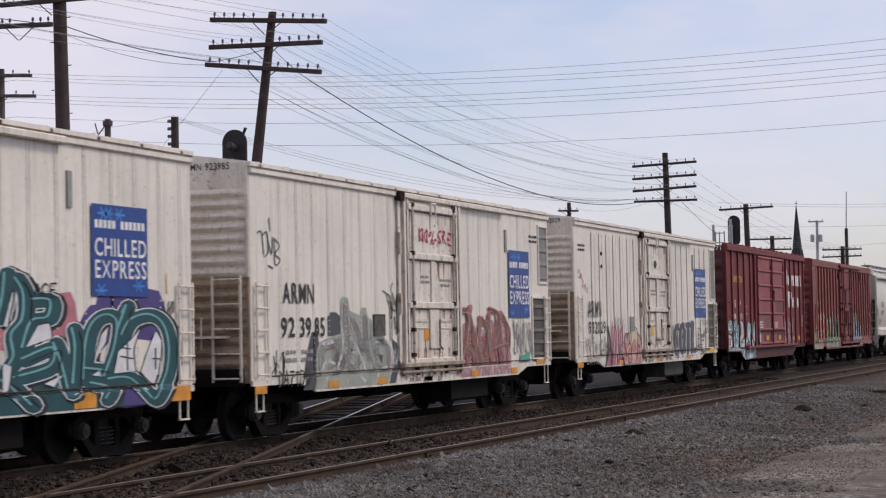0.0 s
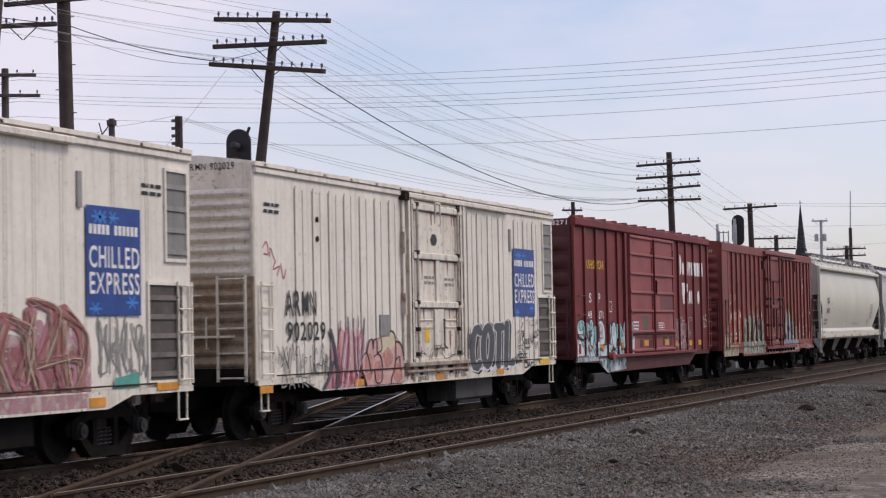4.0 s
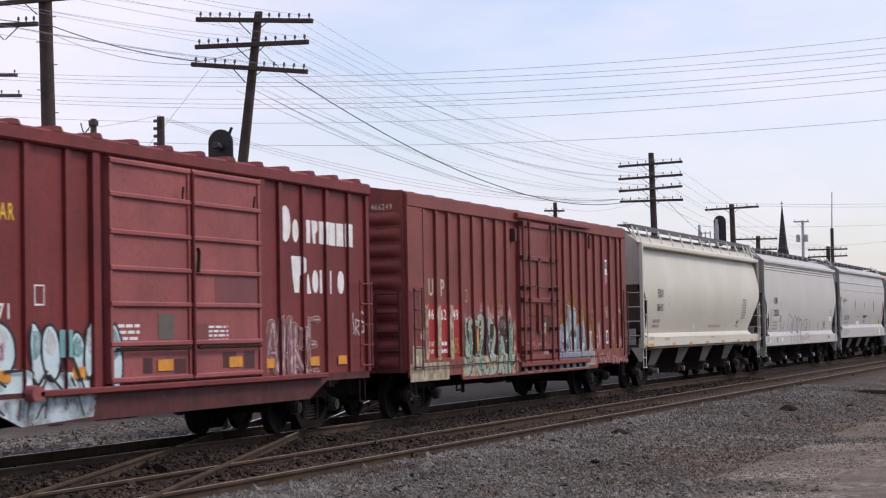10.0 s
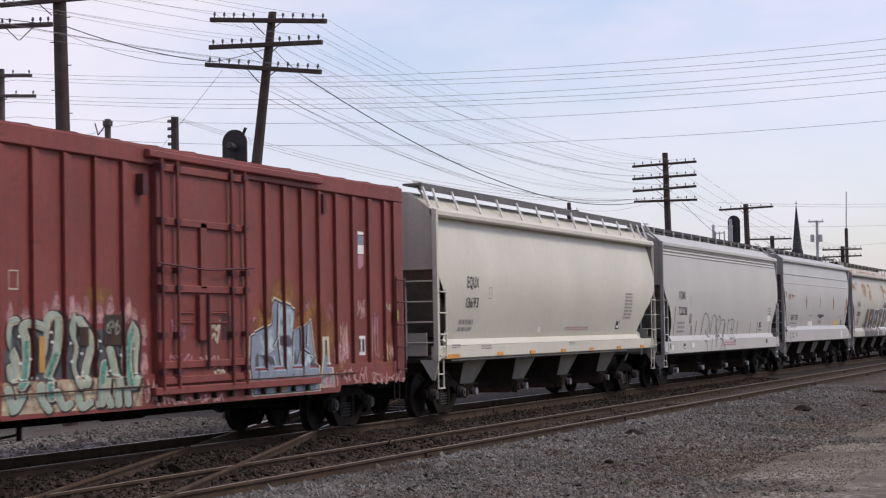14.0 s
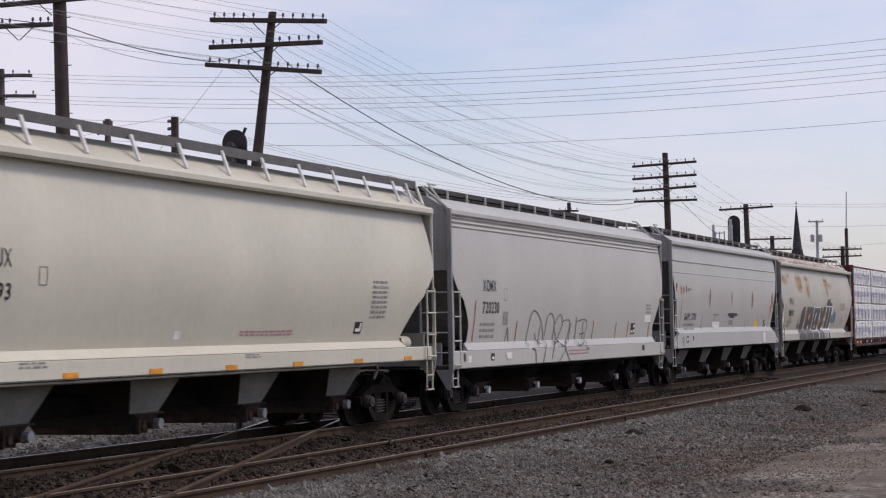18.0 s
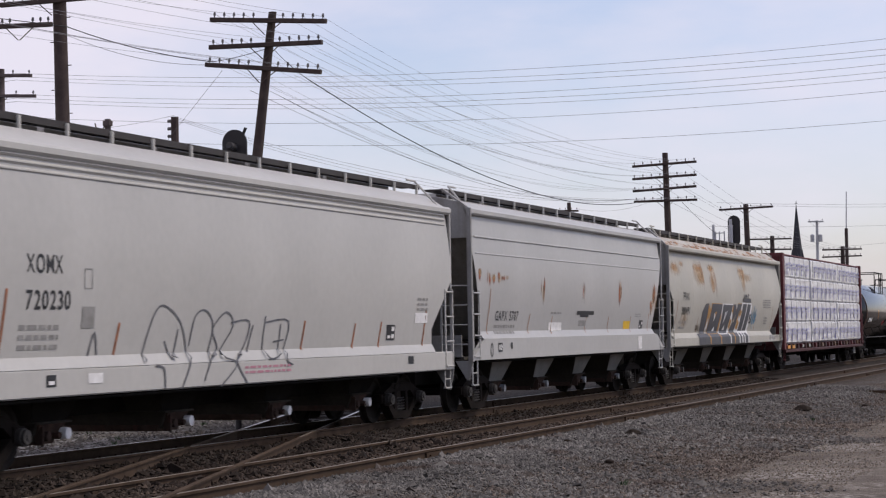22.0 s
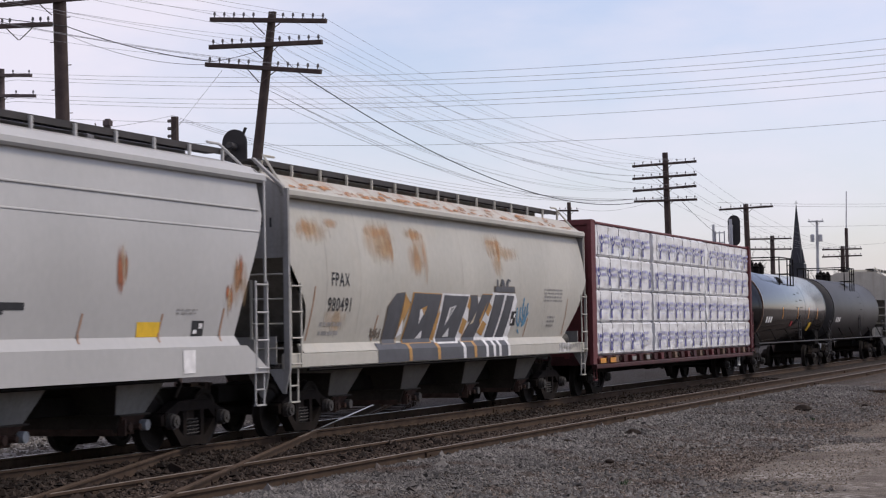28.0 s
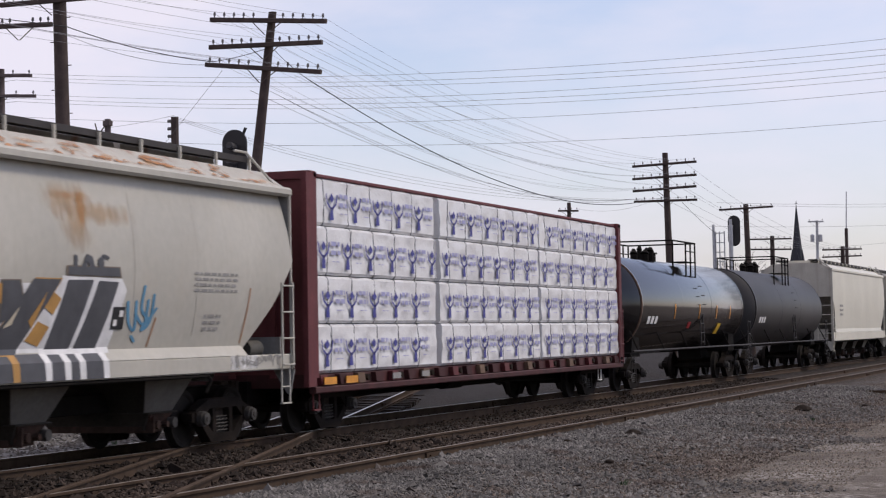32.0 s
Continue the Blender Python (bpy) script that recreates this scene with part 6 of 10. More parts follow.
    paint("graffiti_line", ribbons([[(14.85, 1.62), (15.1, 1.6)], [(14.8, 1.5), (15.15, 1.46)], [(15.0, 1.72), (15.0, 1.3)], [(15.75, 1.45), (16.0, 1.44)], [(15.85, 1.6), (15.85, 1.3)]], 0.02, 2.0), "g_dark", c, flat, 0.039)
    paint("graffiti_tag", ribbons(scribble(16.15, 16.5, 2.05, 2.32, 3, rnd), 0.018), "ink", c, flat, 0.012)
    paint("graffiti_drip", stroke([(16.28, 2.4), (16.27, 2.72)], 0.03), "yellow", c, flat, 0.012)
    paint("graffiti_tag", ribbons(lettering("ACE", 12.5, 13.1, 2.33, 2.5, rnd), 0.03), "ink", c, flat, 0.026)
    reflectors(c, (13.5, 16.35), 0.80, 1.02, 0.6, SIDE_Y - 0.03)
    # second car
    c = reefer(29.64 + DX, 16.78, "off-white refrigerator car with grey and faded red graffiti", "", "", [1.15, 1.85, 2.55, 3.24, 4.0, 4.75, 5.5, 6.2, 10.9, 11.6, 12.3, 13.0, 14.4, 15.4], False, rnd)
    chilled_sign(c, 13.62, 2.07, 3.60, 1.55)
    vent(c, 15.98, 16.62, 2.92, 4.22)
    vent(c, 15.42, 16.45, 1.12, 2.52, back="vent_dark", slat="vent_slat")
    inscribe("mark_letter", words("ARMN", 1.25, 2.56, 2.30, 2.66, 0.02), "ink", c, flat, 0.016)
    inscribe("number_digit", words("92", 1.14, 1.72, 1.73, 2.07, 0.02) + words("39", 1.92, 2.42, 1.73, 2.07, 0.02) + words("85", 2.56, 3.02, 1.73, 2.07, 0.02), "ink", c, flat, 0.016)
    paint("graffiti_shadow", [[(1.95, 0.98), (2.12, 1.10), (2.25, 1.48), (2.46, 1.80), (2.73, 1.84), (2.80, 1.40), (2.80, 0.98)], [(3.16, 2.06), (3.30, 2.15), (3.55, 2.15), (3.75, 2.08), (3.76, 1.74), (3.16, 1.72)]], "g_dark", c, flat, 0.006, "dark grey sprayed shadow")
    paint("graffiti_fill", [[(2.60, 1.03), (2.64, 1.35), (2.78, 1.62), (3.30, 1.72), (3.74, 1.76), (3.76, 2.37), (3.90, 2.44), (4.12, 2.41), (4.21, 2.18), (4.68, 2.10), (4.76, 2.24), (5.00, 2.24), (5.08, 2.07), (5.38, 1.98), (5.40, 1.70), (5.91, 1.69), (6.20, 1.50), (6.28, 1.25), (6.22, 1.03)]], "g_sage", c, flat, 0.008, "grey and sage spray-paint letters with square peaks")
    grey = [[(2.72, 1.17), (2.94, 1.47), (3.37, 1.53), (3.51, 1.34), (3.22, 1.16)], [(3.95, 2.26), (4.04, 1.60), (3.73, 1.14), (3.40, 1.06)], [(4.92, 2.06), (4.98, 1.50), (5.30, 1.09)], [(5.40, 1.58), (5.99, 1.53), (6.07, 1.15), (5.72, 1.08), (5.47, 1.17)], [(4.27, 1.59), (4.04, 1.33), (4.26, 1.13), (4.66, 1.27)], [(4.35, 2.0), (4.6, 1.75), (4.75, 1.45)]]
    paint("graffiti_band", ribbons(bend_all(grey), 0.105, 2.0), "g_dust", c, flat, 0.0100, "brown-grey bands inside the letters")
    for k in range(16):
        p, z = rnd.uniform(2.75, 6.0), rnd.uniform(1.10, 1.65)
        soft_stain("graffiti_fade", p, z, rnd.uniform(0.2, 0.5), rnd.uniform(0.10, 0.22), ("fade_grey", "fade_pale")[k % 2], c, flat, rnd, 0.0115 + 0.0002 * k)
    pale = [[(2.79, 1.06), (3.08, 1.27), (3.44, 1.23)], [(3.75, 1.99), (3.84, 1.52), (3.58, 1.15)], [(4.50, 1.51), (4.81, 1.19), (4.89, 1.05)], [(5.55, 1.06), (5.98, 1.12)], [(2.94, 1.58), (3.37, 1.62)], [(4.3, 1.42), (4.6, 1.4)]]
    paint("graffiti_band", ribbons(bend_all(pale), 0.055, 2.0), "g_white_thin", c, flat, 0.0155)
    edges = [[(2.69, 1.05), (2.71, 1.55), (3.67, 1.68)], [(3.85, 1.72), (4.20, 1.74), (4.43, 1.51), (4.50, 1.20), (4.40, 1.05)], [(5.08, 2.02), (5.15, 1.58), (5.39, 1.29)], [(5.91, 1.65), (6.16, 1.44), (6.16, 1.11)], [(3.28, 1.05), (3.51, 1.13), (3.88, 1.08)], [(3.78, 1.80), (3.80, 2.32)], [(4.15, 2.1), (4.12, 1.85), (4.45, 1.75)]]
    paint("graffiti_line", ribbons(bend_all(edges), 0.016, 1.8), "g_white_thin", c, flat, 0.0165)
    paint("graffiti_line", ribbons(bend_all([[(p + 0.09, z - 0.02) for p, z in ln] for ln in edges + grey]), 0.011, 1.8), "g_dark_thin", c, flat, 0.0172)
    paint("graffiti_counter", [[(4.19, 1.50), (4.36, 1.45), (4.27, 1.35)], [(5.59, 1.37), (5.80, 1.34), (5.73, 1.20)], [(3.69, 1.30), (3.81, 1.25), (3.73, 1.19)], [(5.48, 1.66), (5.86, 1.66), (5.80, 1.56)]], "g_dark", c, flat, 0.0180)
    paint("graffiti_mass", [[(6.28, 1.66), (6.58, 1.56), (6.74, 1.20), (6.66, 1.03), (6.27, 1.03), (6.40, 1.30)]], "g_dark", c, flat, 0.0085)
    paint("graffiti_line", ribbons(scribble(6.35, 6.62, 1.08, 1.5, 4, rnd), 0.018, 1.3), "g_white", c, flat, 0.0120)
    paint("graffiti_mass", [[(2.5, 0.80), (2.62, 1.02), (6.15, 1.02), (6.0, 0.80)]], "g_sage", c, [(-1, 40, SIDE_Y - 0.03)], 0.004)
    paint("graffiti_mass", [[(2.0, 0.80), (2.2, 1.02), (2.60, 1.02), (2.5, 0.80)], [(6.05, 0.80), (6.2, 1.02), (6.55, 1.02), (6.4, 0.80)]], "g_dark", c, [(-1, 40, SIDE_Y - 0.03)], 0.004)
    paint("graffiti_line", ribbons([[(2.9, 0.82), (3.1, 1.0)], [(3.9, 0.82), (4.1, 1.0)], [(4.6, 1.0), (4.9, 0.84)], [(5.4, 0.84), (5.5, 1.0)]], 0.05, 1.8), "g_white_thin", c, [(-1, 40, SIDE_Y - 0.03)], 0.006)
    part("metal_plate", Shape().box(5.34, 5.92, SIDE_Y - 0.03, SIDE_Y, 1.71, 2.12), "hop_side", c, "dark grey metal plate with a scrawl")
    paint("graffiti_line", ribbons([[(5.36, 1.73), (5.36, 2.10), (5.90, 2.10), (5.90, 1.73)], bend([(5.42, 1.80), (5.60, 2.0), (5.80, 1.80)])], 0.025, 1.3), "g_black", c, flat, 0.033)
    paint("graffiti_mass", mass(10.15, 13.75, 0.98, 2.05, 14, rnd, 0.30), "g_rose_thin", c, flat, 0.008, "faded rose spray-paint ground")
    paint("graffiti_mass", mass(10.2, 13.6, 0.98, 1.75, 10, rnd, 0.35), "g_red_thin", c, flat, 0.0095)
    red = [[(10.10, 2.20), (10.20, 1.9), (10.42, 1.60)], [(10.45, 2.23), (10.87, 2.04), (11.21, 1.53)], [(10.88, 2.26), (10.64, 1.60), (10.19, 1.05)], [(11.53, 2.04), (12.12, 1.81), (11.94, 1.24)], [(12.22, 2.24), (12.76, 2.10), (12.49, 1.46)], [(13.0, 2.16), (13.47, 1.86), (13.54, 1.44)],
           [(11.36, 1.47), (11.64, 1.07)], [(12.10, 1.41), (13.37, 1.45), (13.27, 1.03)], [(10.21, 1.49), (11.06, 1.31), (11.19, 1.03)], [(11.5, 1.95), (11.3, 1.5), (11.45, 1.1)], [(12.2, 2.1), (12.15, 1.6), (12.4, 1.1)], [(13.0, 2.05), (12.9, 1.5), (13.05, 1.08)]]
    sketchy(c, red, ["g_red", "g_rose", "g_red"], 3, 0.10, flat, rnd, 1.9, 0.012, 0.05)
    sketchy(c, red, ["g_cream", "g_red", "g_brown", "g_dust", "g_red", "g_cream"], 6, 0.017, flat, rnd, 1.9, 0.027, 0.10)
    paint("graffiti_mass", [rect(10.2, 13.6, 0.80, 1.0)], "g_rose_thin", c, [(-1, 40, SIDE_Y - 0.03)], 0.004)
    paint("graffiti_scrawl", ribbons(lettering("SRCS", 13.9, 15.3, 1.2, 1.95, rnd, wob=0.12), 0.03), "faint", c, flat, 0.014)
    for box, n in (((13.95, 15.4, 1.1, 2.0), 9), ((6.2, 6.75, 1.5, 2.6), 5), ((0.55, 1.3, 1.05, 1.5), 4), ((10.2, 10.6, 1.0, 1.5), 3)):
        paint("graffiti_scrawl", ribbons(scribble(*box, n, rnd), 0.02, 1.4), "ink" if n != 9 else "faint", c, flat, 0.013)
    paint("graffiti_patch", [[(14.36, 1.18), (15.06, 1.26), (15.10, 1.04), (14.35, 1.04)], [(9.86, 1.30), (10.18, 1.26), (10.12, 1.04), (9.80, 1.04)]], "g_green", c, flat, 0.034)
    loose = [[(0.27, 3.45), (0.45, 3.46), (0.51, 3.10)], [(0.47, 3.41), (0.65, 3.47), (0.69, 3.16), (0.55, 3.06)], [(0.65, 3.44), (0.82, 3.11), (0.87, 3.40)], [(0.92, 3.38), (1.15, 3.27), (0.96, 3.12), (1.17, 3.03), (0.96, 2.95), (0.94, 3.38)], [(0.74, 3.71), (0.78, 3.50)], [(0.68, 2.92), (0.86, 2.88)],
             [(5.86, 2.57), (6.24, 2.47)], [(6.38, 2.73), (6.27, 2.58)], [(6.05, 2.52), (6.17, 2.30), (6.50, 2.18)], [(6.38, 2.53), (6.50, 2.30), (6.64, 2.47)]]
    paint("graffiti_tag", ribbons(bend_all(loose), 0.024, 1.4), "g_dark", c, flat, 0.012)
    paint("graffiti_tag", ribbons(lettering("DATIDO", 0.95, 2.3, 0.9, 1.15, rnd, wob=0.08), 0.035), "ink", c, [(-1, 40, SIDE_Y - 0.032)], 0.012)
    paint("graffiti_tag", [[(a + 0.05 * math.sin(b * 20), b + 0.025 * math.sin(a * 5)) for a, b in q] for g in words("100%-SRE", 7.62, 9.62, 3.56, 3.84) for q in g], "g_crimson", c, [(-1, 40, SIDE_Y - 0.05)], 0.008)
    paint("paper_notice", [rect(7.95, 8.25, 1.60, 1.88)], "orange", c, [(-1, 40, SIDE_Y - 0.05)], 0.008)
    paint("small_writing", dashes(7.8, 8.3, 2.75, 2.9, 2, rnd) + dashes(8.95, 9.6, 2.70, 2.85, 2, rnd), "faint", c, [(-1, 40, SIDE_Y - 0.05)], 0.008)
    paint("small_writing", dashes(1.35, 1.8, 1.3, 1.5, 2, rnd) + dashes(2.0, 2.5, 1.3, 1.5, 2, rnd), "faint", c, flat, 0.012)
    paint("small_writing", dashes(15.25, 15.85, 3.83, 4.0, 2, rnd), "ink", c, flat, 0.012)
    end_number(c, "ARMN 923985", 0.30, 1.22, 4.49, "ink", 0.12)
    reflectors(c, (0.05, 3.1, 5.45, 10.9, 13.65), 0.80, 0.93, 0.45, SIDE_Y - 0.03)
    reflectors(c, (15.6,), 0.97, 1.08, 0.7, SIDE_Y - 0.03)
    # third car, with pressed ribs
    c = reefer(48.73 + DX, 16.82, "off-white refrigerator car with pink graffiti and grey block letters", "", "", [1.73, 2.49, 3.20, 3.91, 4.65, 5.39, 6.12, 10.66, 11.30, 12.03, 12.79, 13.9, 14.6, 15.3], True, rnd)
    rs = [(-1, 40, SIDE_Y - 0.022)]
    chilled_sign(c, 13.64, 2.08, 3.63, 1.6)
    vent(c, 15.98, 16.6, 2.70, 4.28)
    vent(c, 15.50, 16.60, 1.12, 2.52, back="vent_dark", slat="vent_slat")
    inscribe("mark_letter", words("ARMN", 1.12, 2.42, 2.08, 2.52, 0.02), "ink", c, rs, 0.008)
    inscribe("number_digit", words("902029", 1.16, 2.80, 1.66, 1.98, 0.02), "ink", c, rs, 0.008)
    for box, n in (((0.7, 2.9, 1.0, 1.6), 9), ((7.3, 9.9, 1.2, 1.5), 6), ((10.1, 10.6, 1.3, 1.9), 3), ((2.7, 3.4, 0.95, 1.5), 4)):
        yq = SIDE_Y - (0.085 if 7 < box[0] < 8 else 0.022)
        paint("graffiti_scrawl", ribbons(scribble(*box, n, rnd), 0.018, 1.5), "ink" if box[0] > 10 else "g_dark", c, [(-1, 40, yq)], 0.030)
    hug3 = [(-1, 40, lambda z: SIDE_Y - 0.033 if z < 1.035 else SIDE_Y - 0.022)]
    # tall flames of pink paint that rise to dark points
    peaks = [(2.72, 0.78), (2.98, 1.10), (3.10, 1.30), (3.05, 1.80), (3.35, 1.45), (3.47, 1.92), (3.68, 1.78), (3.82, 2.06), (3.94, 1.70), (4.08, 2.03), (4.18, 1.60), (4.30, 2.03), (4.41, 1.70), (4.60, 2.03), (4.52, 1.58), (4.36, 1.22), (4.57, 0.97), (4.64, 0.79)]
    for k, ((ua, za), (ub, zb)) in enumerate(zip(peaks[:-1], peaks[1:])):
        if ub > ua:
            paint("graffiti_fill", [[(ua, 0.79), (ub, 0.79), (ub, min(zb, 1.9)), (ua, min(za, 1.9))]], ("g_rose", "g_pink", "g_blush")[k % 3], c, hug3, 0.006, "rose and pink spray paint")
    paint("graffiti_patch", [oval(3.5, 1.0, 0.16, 0.20, 10, 0.2, rnd), oval(4.3, 1.05, 0.14, 0.22, 10, 0.2, rnd), oval(3.3, 0.92, 0.12, 0.11, 10, 0.2, rnd), oval(3.95, 0.95, 0.10, 0.15, 10, 0.2, rnd)], "g_crimson_thin", c, hug3, 0.0075)
    flame = [[(2.69, 0.80), (2.95, 1.0), (3.17, 1.24), (3.34, 1.13), (3.27, 0.80)], [(3.05, 1.82), (3.18, 1.60), (3.28, 1.27)], [(3.83, 2.05), (3.84, 1.66), (3.77, 1.22), (3.58, 0.80)], [(4.08, 2.03), (4.09, 1.59), (4.13, 1.07)], [(4.62, 2.03), (4.53, 1.62), (4.36, 1.25)],
             [(4.30, 2.07), (4.32, 1.88)], [(3.47, 1.98), (3.47, 1.81)], [(4.36, 1.17), (4.58, 0.94), (4.66, 0.80)], [(3.68, 1.78), (3.56, 1.41), (3.34, 0.80)], [(4.30, 1.70), (4.25, 1.29), (4.05, 0.80)]]
    paint("graffiti_outline", ribbons(bend_all(flame), 0.026, 1.7), "g_plum", c, hug3, 0.012)
    paint("graffiti_outline", ribbons(bend_all([[(a - 0.03, b) for a, b in ln] for ln in flame[:2]]), 0.075, 1.6), "g_dark", c, hug3, 0.015)
    paint("graffiti_highlight", ribbons(bend_all([[(a + 0.09, b - 0.05) for a, b in ln] for ln in flame[2:5] + flame[8:]]), 0.016, 1.7), "g_white", c, hug3, 0.018)
    # puffy cloud letters beside it
    cloud = [(4.51, 1.32), (4.67, 1.39), (4.75, 1.58), (4.90, 1.63), (5.30, 1.65), (5.62, 1.72), (5.95, 1.80), (6.12, 1.72), (6.45, 1.55), (6.58, 1.35), (6.61, 0.83), (6.43, 0.79), (4.65, 0.79), (4.50, 1.05)]
    paint("graffiti_outline", [[(5.5 + (a - 5.5) * 1.02, 1.25 + (b - 1.25) * 1.03) for a, b in cloud]], "g_dark", c, hug3, 0.008)
    paint("graffiti_fill", [cloud], "g_blush", c, hug3, 0.011, "salmon spray-paint cloud letters")
    paint("graffiti_fill", [[(5.30, 1.61), (5.62, 1.70), (5.95, 1.78), (6.14, 1.70), (6.16, 1.52), (5.94, 1.44), (5.61, 1.37), (5.37, 1.41)]], "g_butter", c, hug3, 0.014)
    paint("graffiti_patch", [oval(5.75, 1.28, 0.24, 0.20, 12, 0.15, rnd), oval(4.80, 1.15, 0.22, 0.25, 12, 0.15, rnd), oval(5.25, 1.05, 0.18, 0.22, 12, 0.15, rnd), oval(6.25, 0.98, 0.25, 0.18, 12, 0.15, rnd)], "g_salmon_thin", c, hug3, 0.015)
    rims = [[(4.65, 0.79), (4.47, 1.06), (4.50, 1.32), (4.67, 1.39), (4.82, 1.23), (4.89, 1.0)], [(4.70, 1.39), (4.83, 1.61), (4.98, 1.63), (5.02, 1.46)], [(5.02, 1.46), (5.06, 1.61), (5.20, 1.62), (5.21, 1.38)], [(5.05, 1.32), (5.29, 1.36), (5.45, 1.22), (5.40, 0.87), (5.12, 0.84), (5.05, 1.08)],
            [(5.21, 1.38), (5.45, 1.45), (5.42, 1.65)], [(5.79, 1.72), (5.95, 1.79), (6.14, 1.70), (6.17, 1.28), (6.06, 1.04), (5.93, 0.93), (5.88, 0.80)], [(6.16, 1.60), (6.45, 1.53), (6.58, 1.31)], [(6.19, 1.24), (6.36, 1.29), (6.40, 1.03)]]
    paint("graffiti_outline", ribbons(bend_all(rims), 0.026, 1.7), "g_black", c, hug3, 0.018)
    graffiti(c, "graffiti_letters", "COIL", (10.55, 13.6, 1.0, 1.82), [("g_black", 0.27, 0.10, -0.02), ("g_white", 0.235, 0, 0), ("g_dark", 0.185, 0, 0)], rnd, rs, 0.1, "dark grey block letters with white outlines", 1.9)
    paint("graffiti_drip", [oval(10.6 + 0.26 * k, 0.93 + 0.03 * rnd.random(), 0.14, 0.05, 8) for k in range(13)], "g_white", c, [(-1, 40, SIDE_Y - 0.03)], 0.008)
    tags = [[(14.23, 1.94), (14.05, 1.79), (14.16, 1.7), (14.26, 1.64), (14.12, 1.57), (14.21, 1.48), (14.09, 1.37), (14.25, 1.24)], [(14.09, 1.68), (14.19, 1.74), (14.24, 1.68), (14.16, 1.62), (14.09, 1.68)], [(14.1, 2.06), (14.06, 1.93)],
            [(14.7, 1.65), (14.86, 1.46), (14.98, 1.6), (15.15, 1.58)], [(14.89, 1.43), (15.01, 1.72), (15.03, 1.61), (14.92, 1.52)], [(13.88, 1.64), (13.87, 1.41), (14.02, 1.42)], [(13.97, 1.61), (13.97, 1.48)]]
    loops = [stroke(bend(oval(u, z, 0.09, 0.07, 8) + [(u + 0.09, z)]), 0.022) for u, z in ((15.18, 1.66), (15.34, 1.70))]
    paint("graffiti_scrawl", ribbons(bend_all(tags), 0.03, 1.2) + [q for lp in loops for q in lp], "g_black", c, rs, 0.030)
    paint("graffiti_scrawl", ribbons(bend_all(lettering("CEPES", 13.72, 14.5, 1.06, 1.22, rnd, wob=0.05)), 0.032), "g_black", c, rs, 0.030)
    paint("graffiti_scrawl", ribbons(bend_all([[(14.28, 0.95), (14.38, 1.02), (14.54, 1.01), (14.56, 0.93), (14.39, 0.9), (14.28, 0.95)], [(14.59, 1.03), (14.62, 0.91), (14.71, 1.02), (14.76, 0.91), (14.88, 1.04)], [(14.91, 0.98), (14.99, 1.04), (15.05, 0.97), (15.14, 0.91)]]), 0.03), "g_black", c, [(-1, 40, SIDE_Y - 0.03)], 0.008)
    paint("graffiti_tag", ribbons(lettering("TRODA", 14.42, 15.38, 1.86, 2.0, rnd, wob=0.04), 0.016), "g_dark", c, rs, 0.030)
    paint("stencil_block", [rect(14.34 + 0.055 * k, 14.38 + 0.055 * k, 1.44, 1.57) for k in range(3)] + [rect(14.57, 14.62, 1.44, 1.58), rect(14.635, 14.69, 1.44, 1.58), rect(14.30, 14.70, 1.34, 1.38)], "g_dark", c, rs, 0.030)
    paint("paper_notice", [oval(15.30, 1.44, 0.06, 0.10, 12)], "white", c, rs, 0.034)
    paint("small_mark", [oval(15.30, 1.44, 0.025, 0.06, 10)], "ink", c, rs, 0.037)
    paint("small_writing", dashes(13.85, 14.05, 1.18, 1.36, 3, rnd) + dashes(13.8, 14.3, 1.72, 1.76, 1, rnd), "faint", c, rs, 0.030)
    paint("graffiti_tag", ribbons(lettering("DATRC", 0.9, 2.3, 0.86, 1.06, rnd, wob=0.08), 0.03), "faint", c, [(-1, 40, SIDE_Y - 0.03)], 0.008)
    paint("graffiti_tag", ribbons(bend_all([[(0.3, 3.2), (0.45, 3.3), (0.5, 3.1), (0.35, 3.1)], [(0.55, 3.05), (0.6, 3.2), (0.75, 3.0)], [(0.8, 3.0), (0.7, 2.85), (0.95, 2.9), (0.85, 2.75)], [(1.0, 2.95), (1.1, 2.7), (1.2, 2.85)]]), 0.025), "g_crimson", c, flat, 0.006)
    part("metal_plate", Shape().box(5.38, 5.86, SIDE_Y - 0.05, SIDE_Y, 1.70, 2.10), "faint", c, "grey metal plate")
    paint("emblem", [oval(8.35, 3.62, 0.2, 0.13, 6)], "ink", c, [(-1, 40, SIDE_Y - 0.05)], 0.008)
    paint("paper_notice", [rect(7.75, 8.0, 1.55, 1.85)], "yellow", c, [(-1, 40, SIDE_Y - 0.05)], 0.008)
    paint("small_writing", dashes(7.75, 8.35, 2.72, 2.88, 2, rnd) + dashes(8.95, 9.5, 2.70, 2.86, 2, rnd), "faint", c, [(-1, 40, SIDE_Y - 0.05)], 0.008)
    for z in (3.42, 3.76):
        part("bolt_plate", Shape().cyl((2.49, SIDE_Y - 0.05, z), (2.49, SIDE_Y, z), 0.05, 8), "truck", c)
    paint("small_writing", dashes(0.35, 0.95, 3.78, 3.95, 2, rnd), "ink", c, flat, 0.012)
    end_number(c, "ARMN 902029", 0.30, 1.22, 4.49, "ink", 0.12)
    reflectors(c, (0.05, 4.05, 8.4, 12.3), 0.80, 0.92, 0.5, SIDE_Y - 0.03)
    reflectors(c, (15.5,), 0.96, 1.08, 0.8, SIDE_Y - 0.03, "yellow")


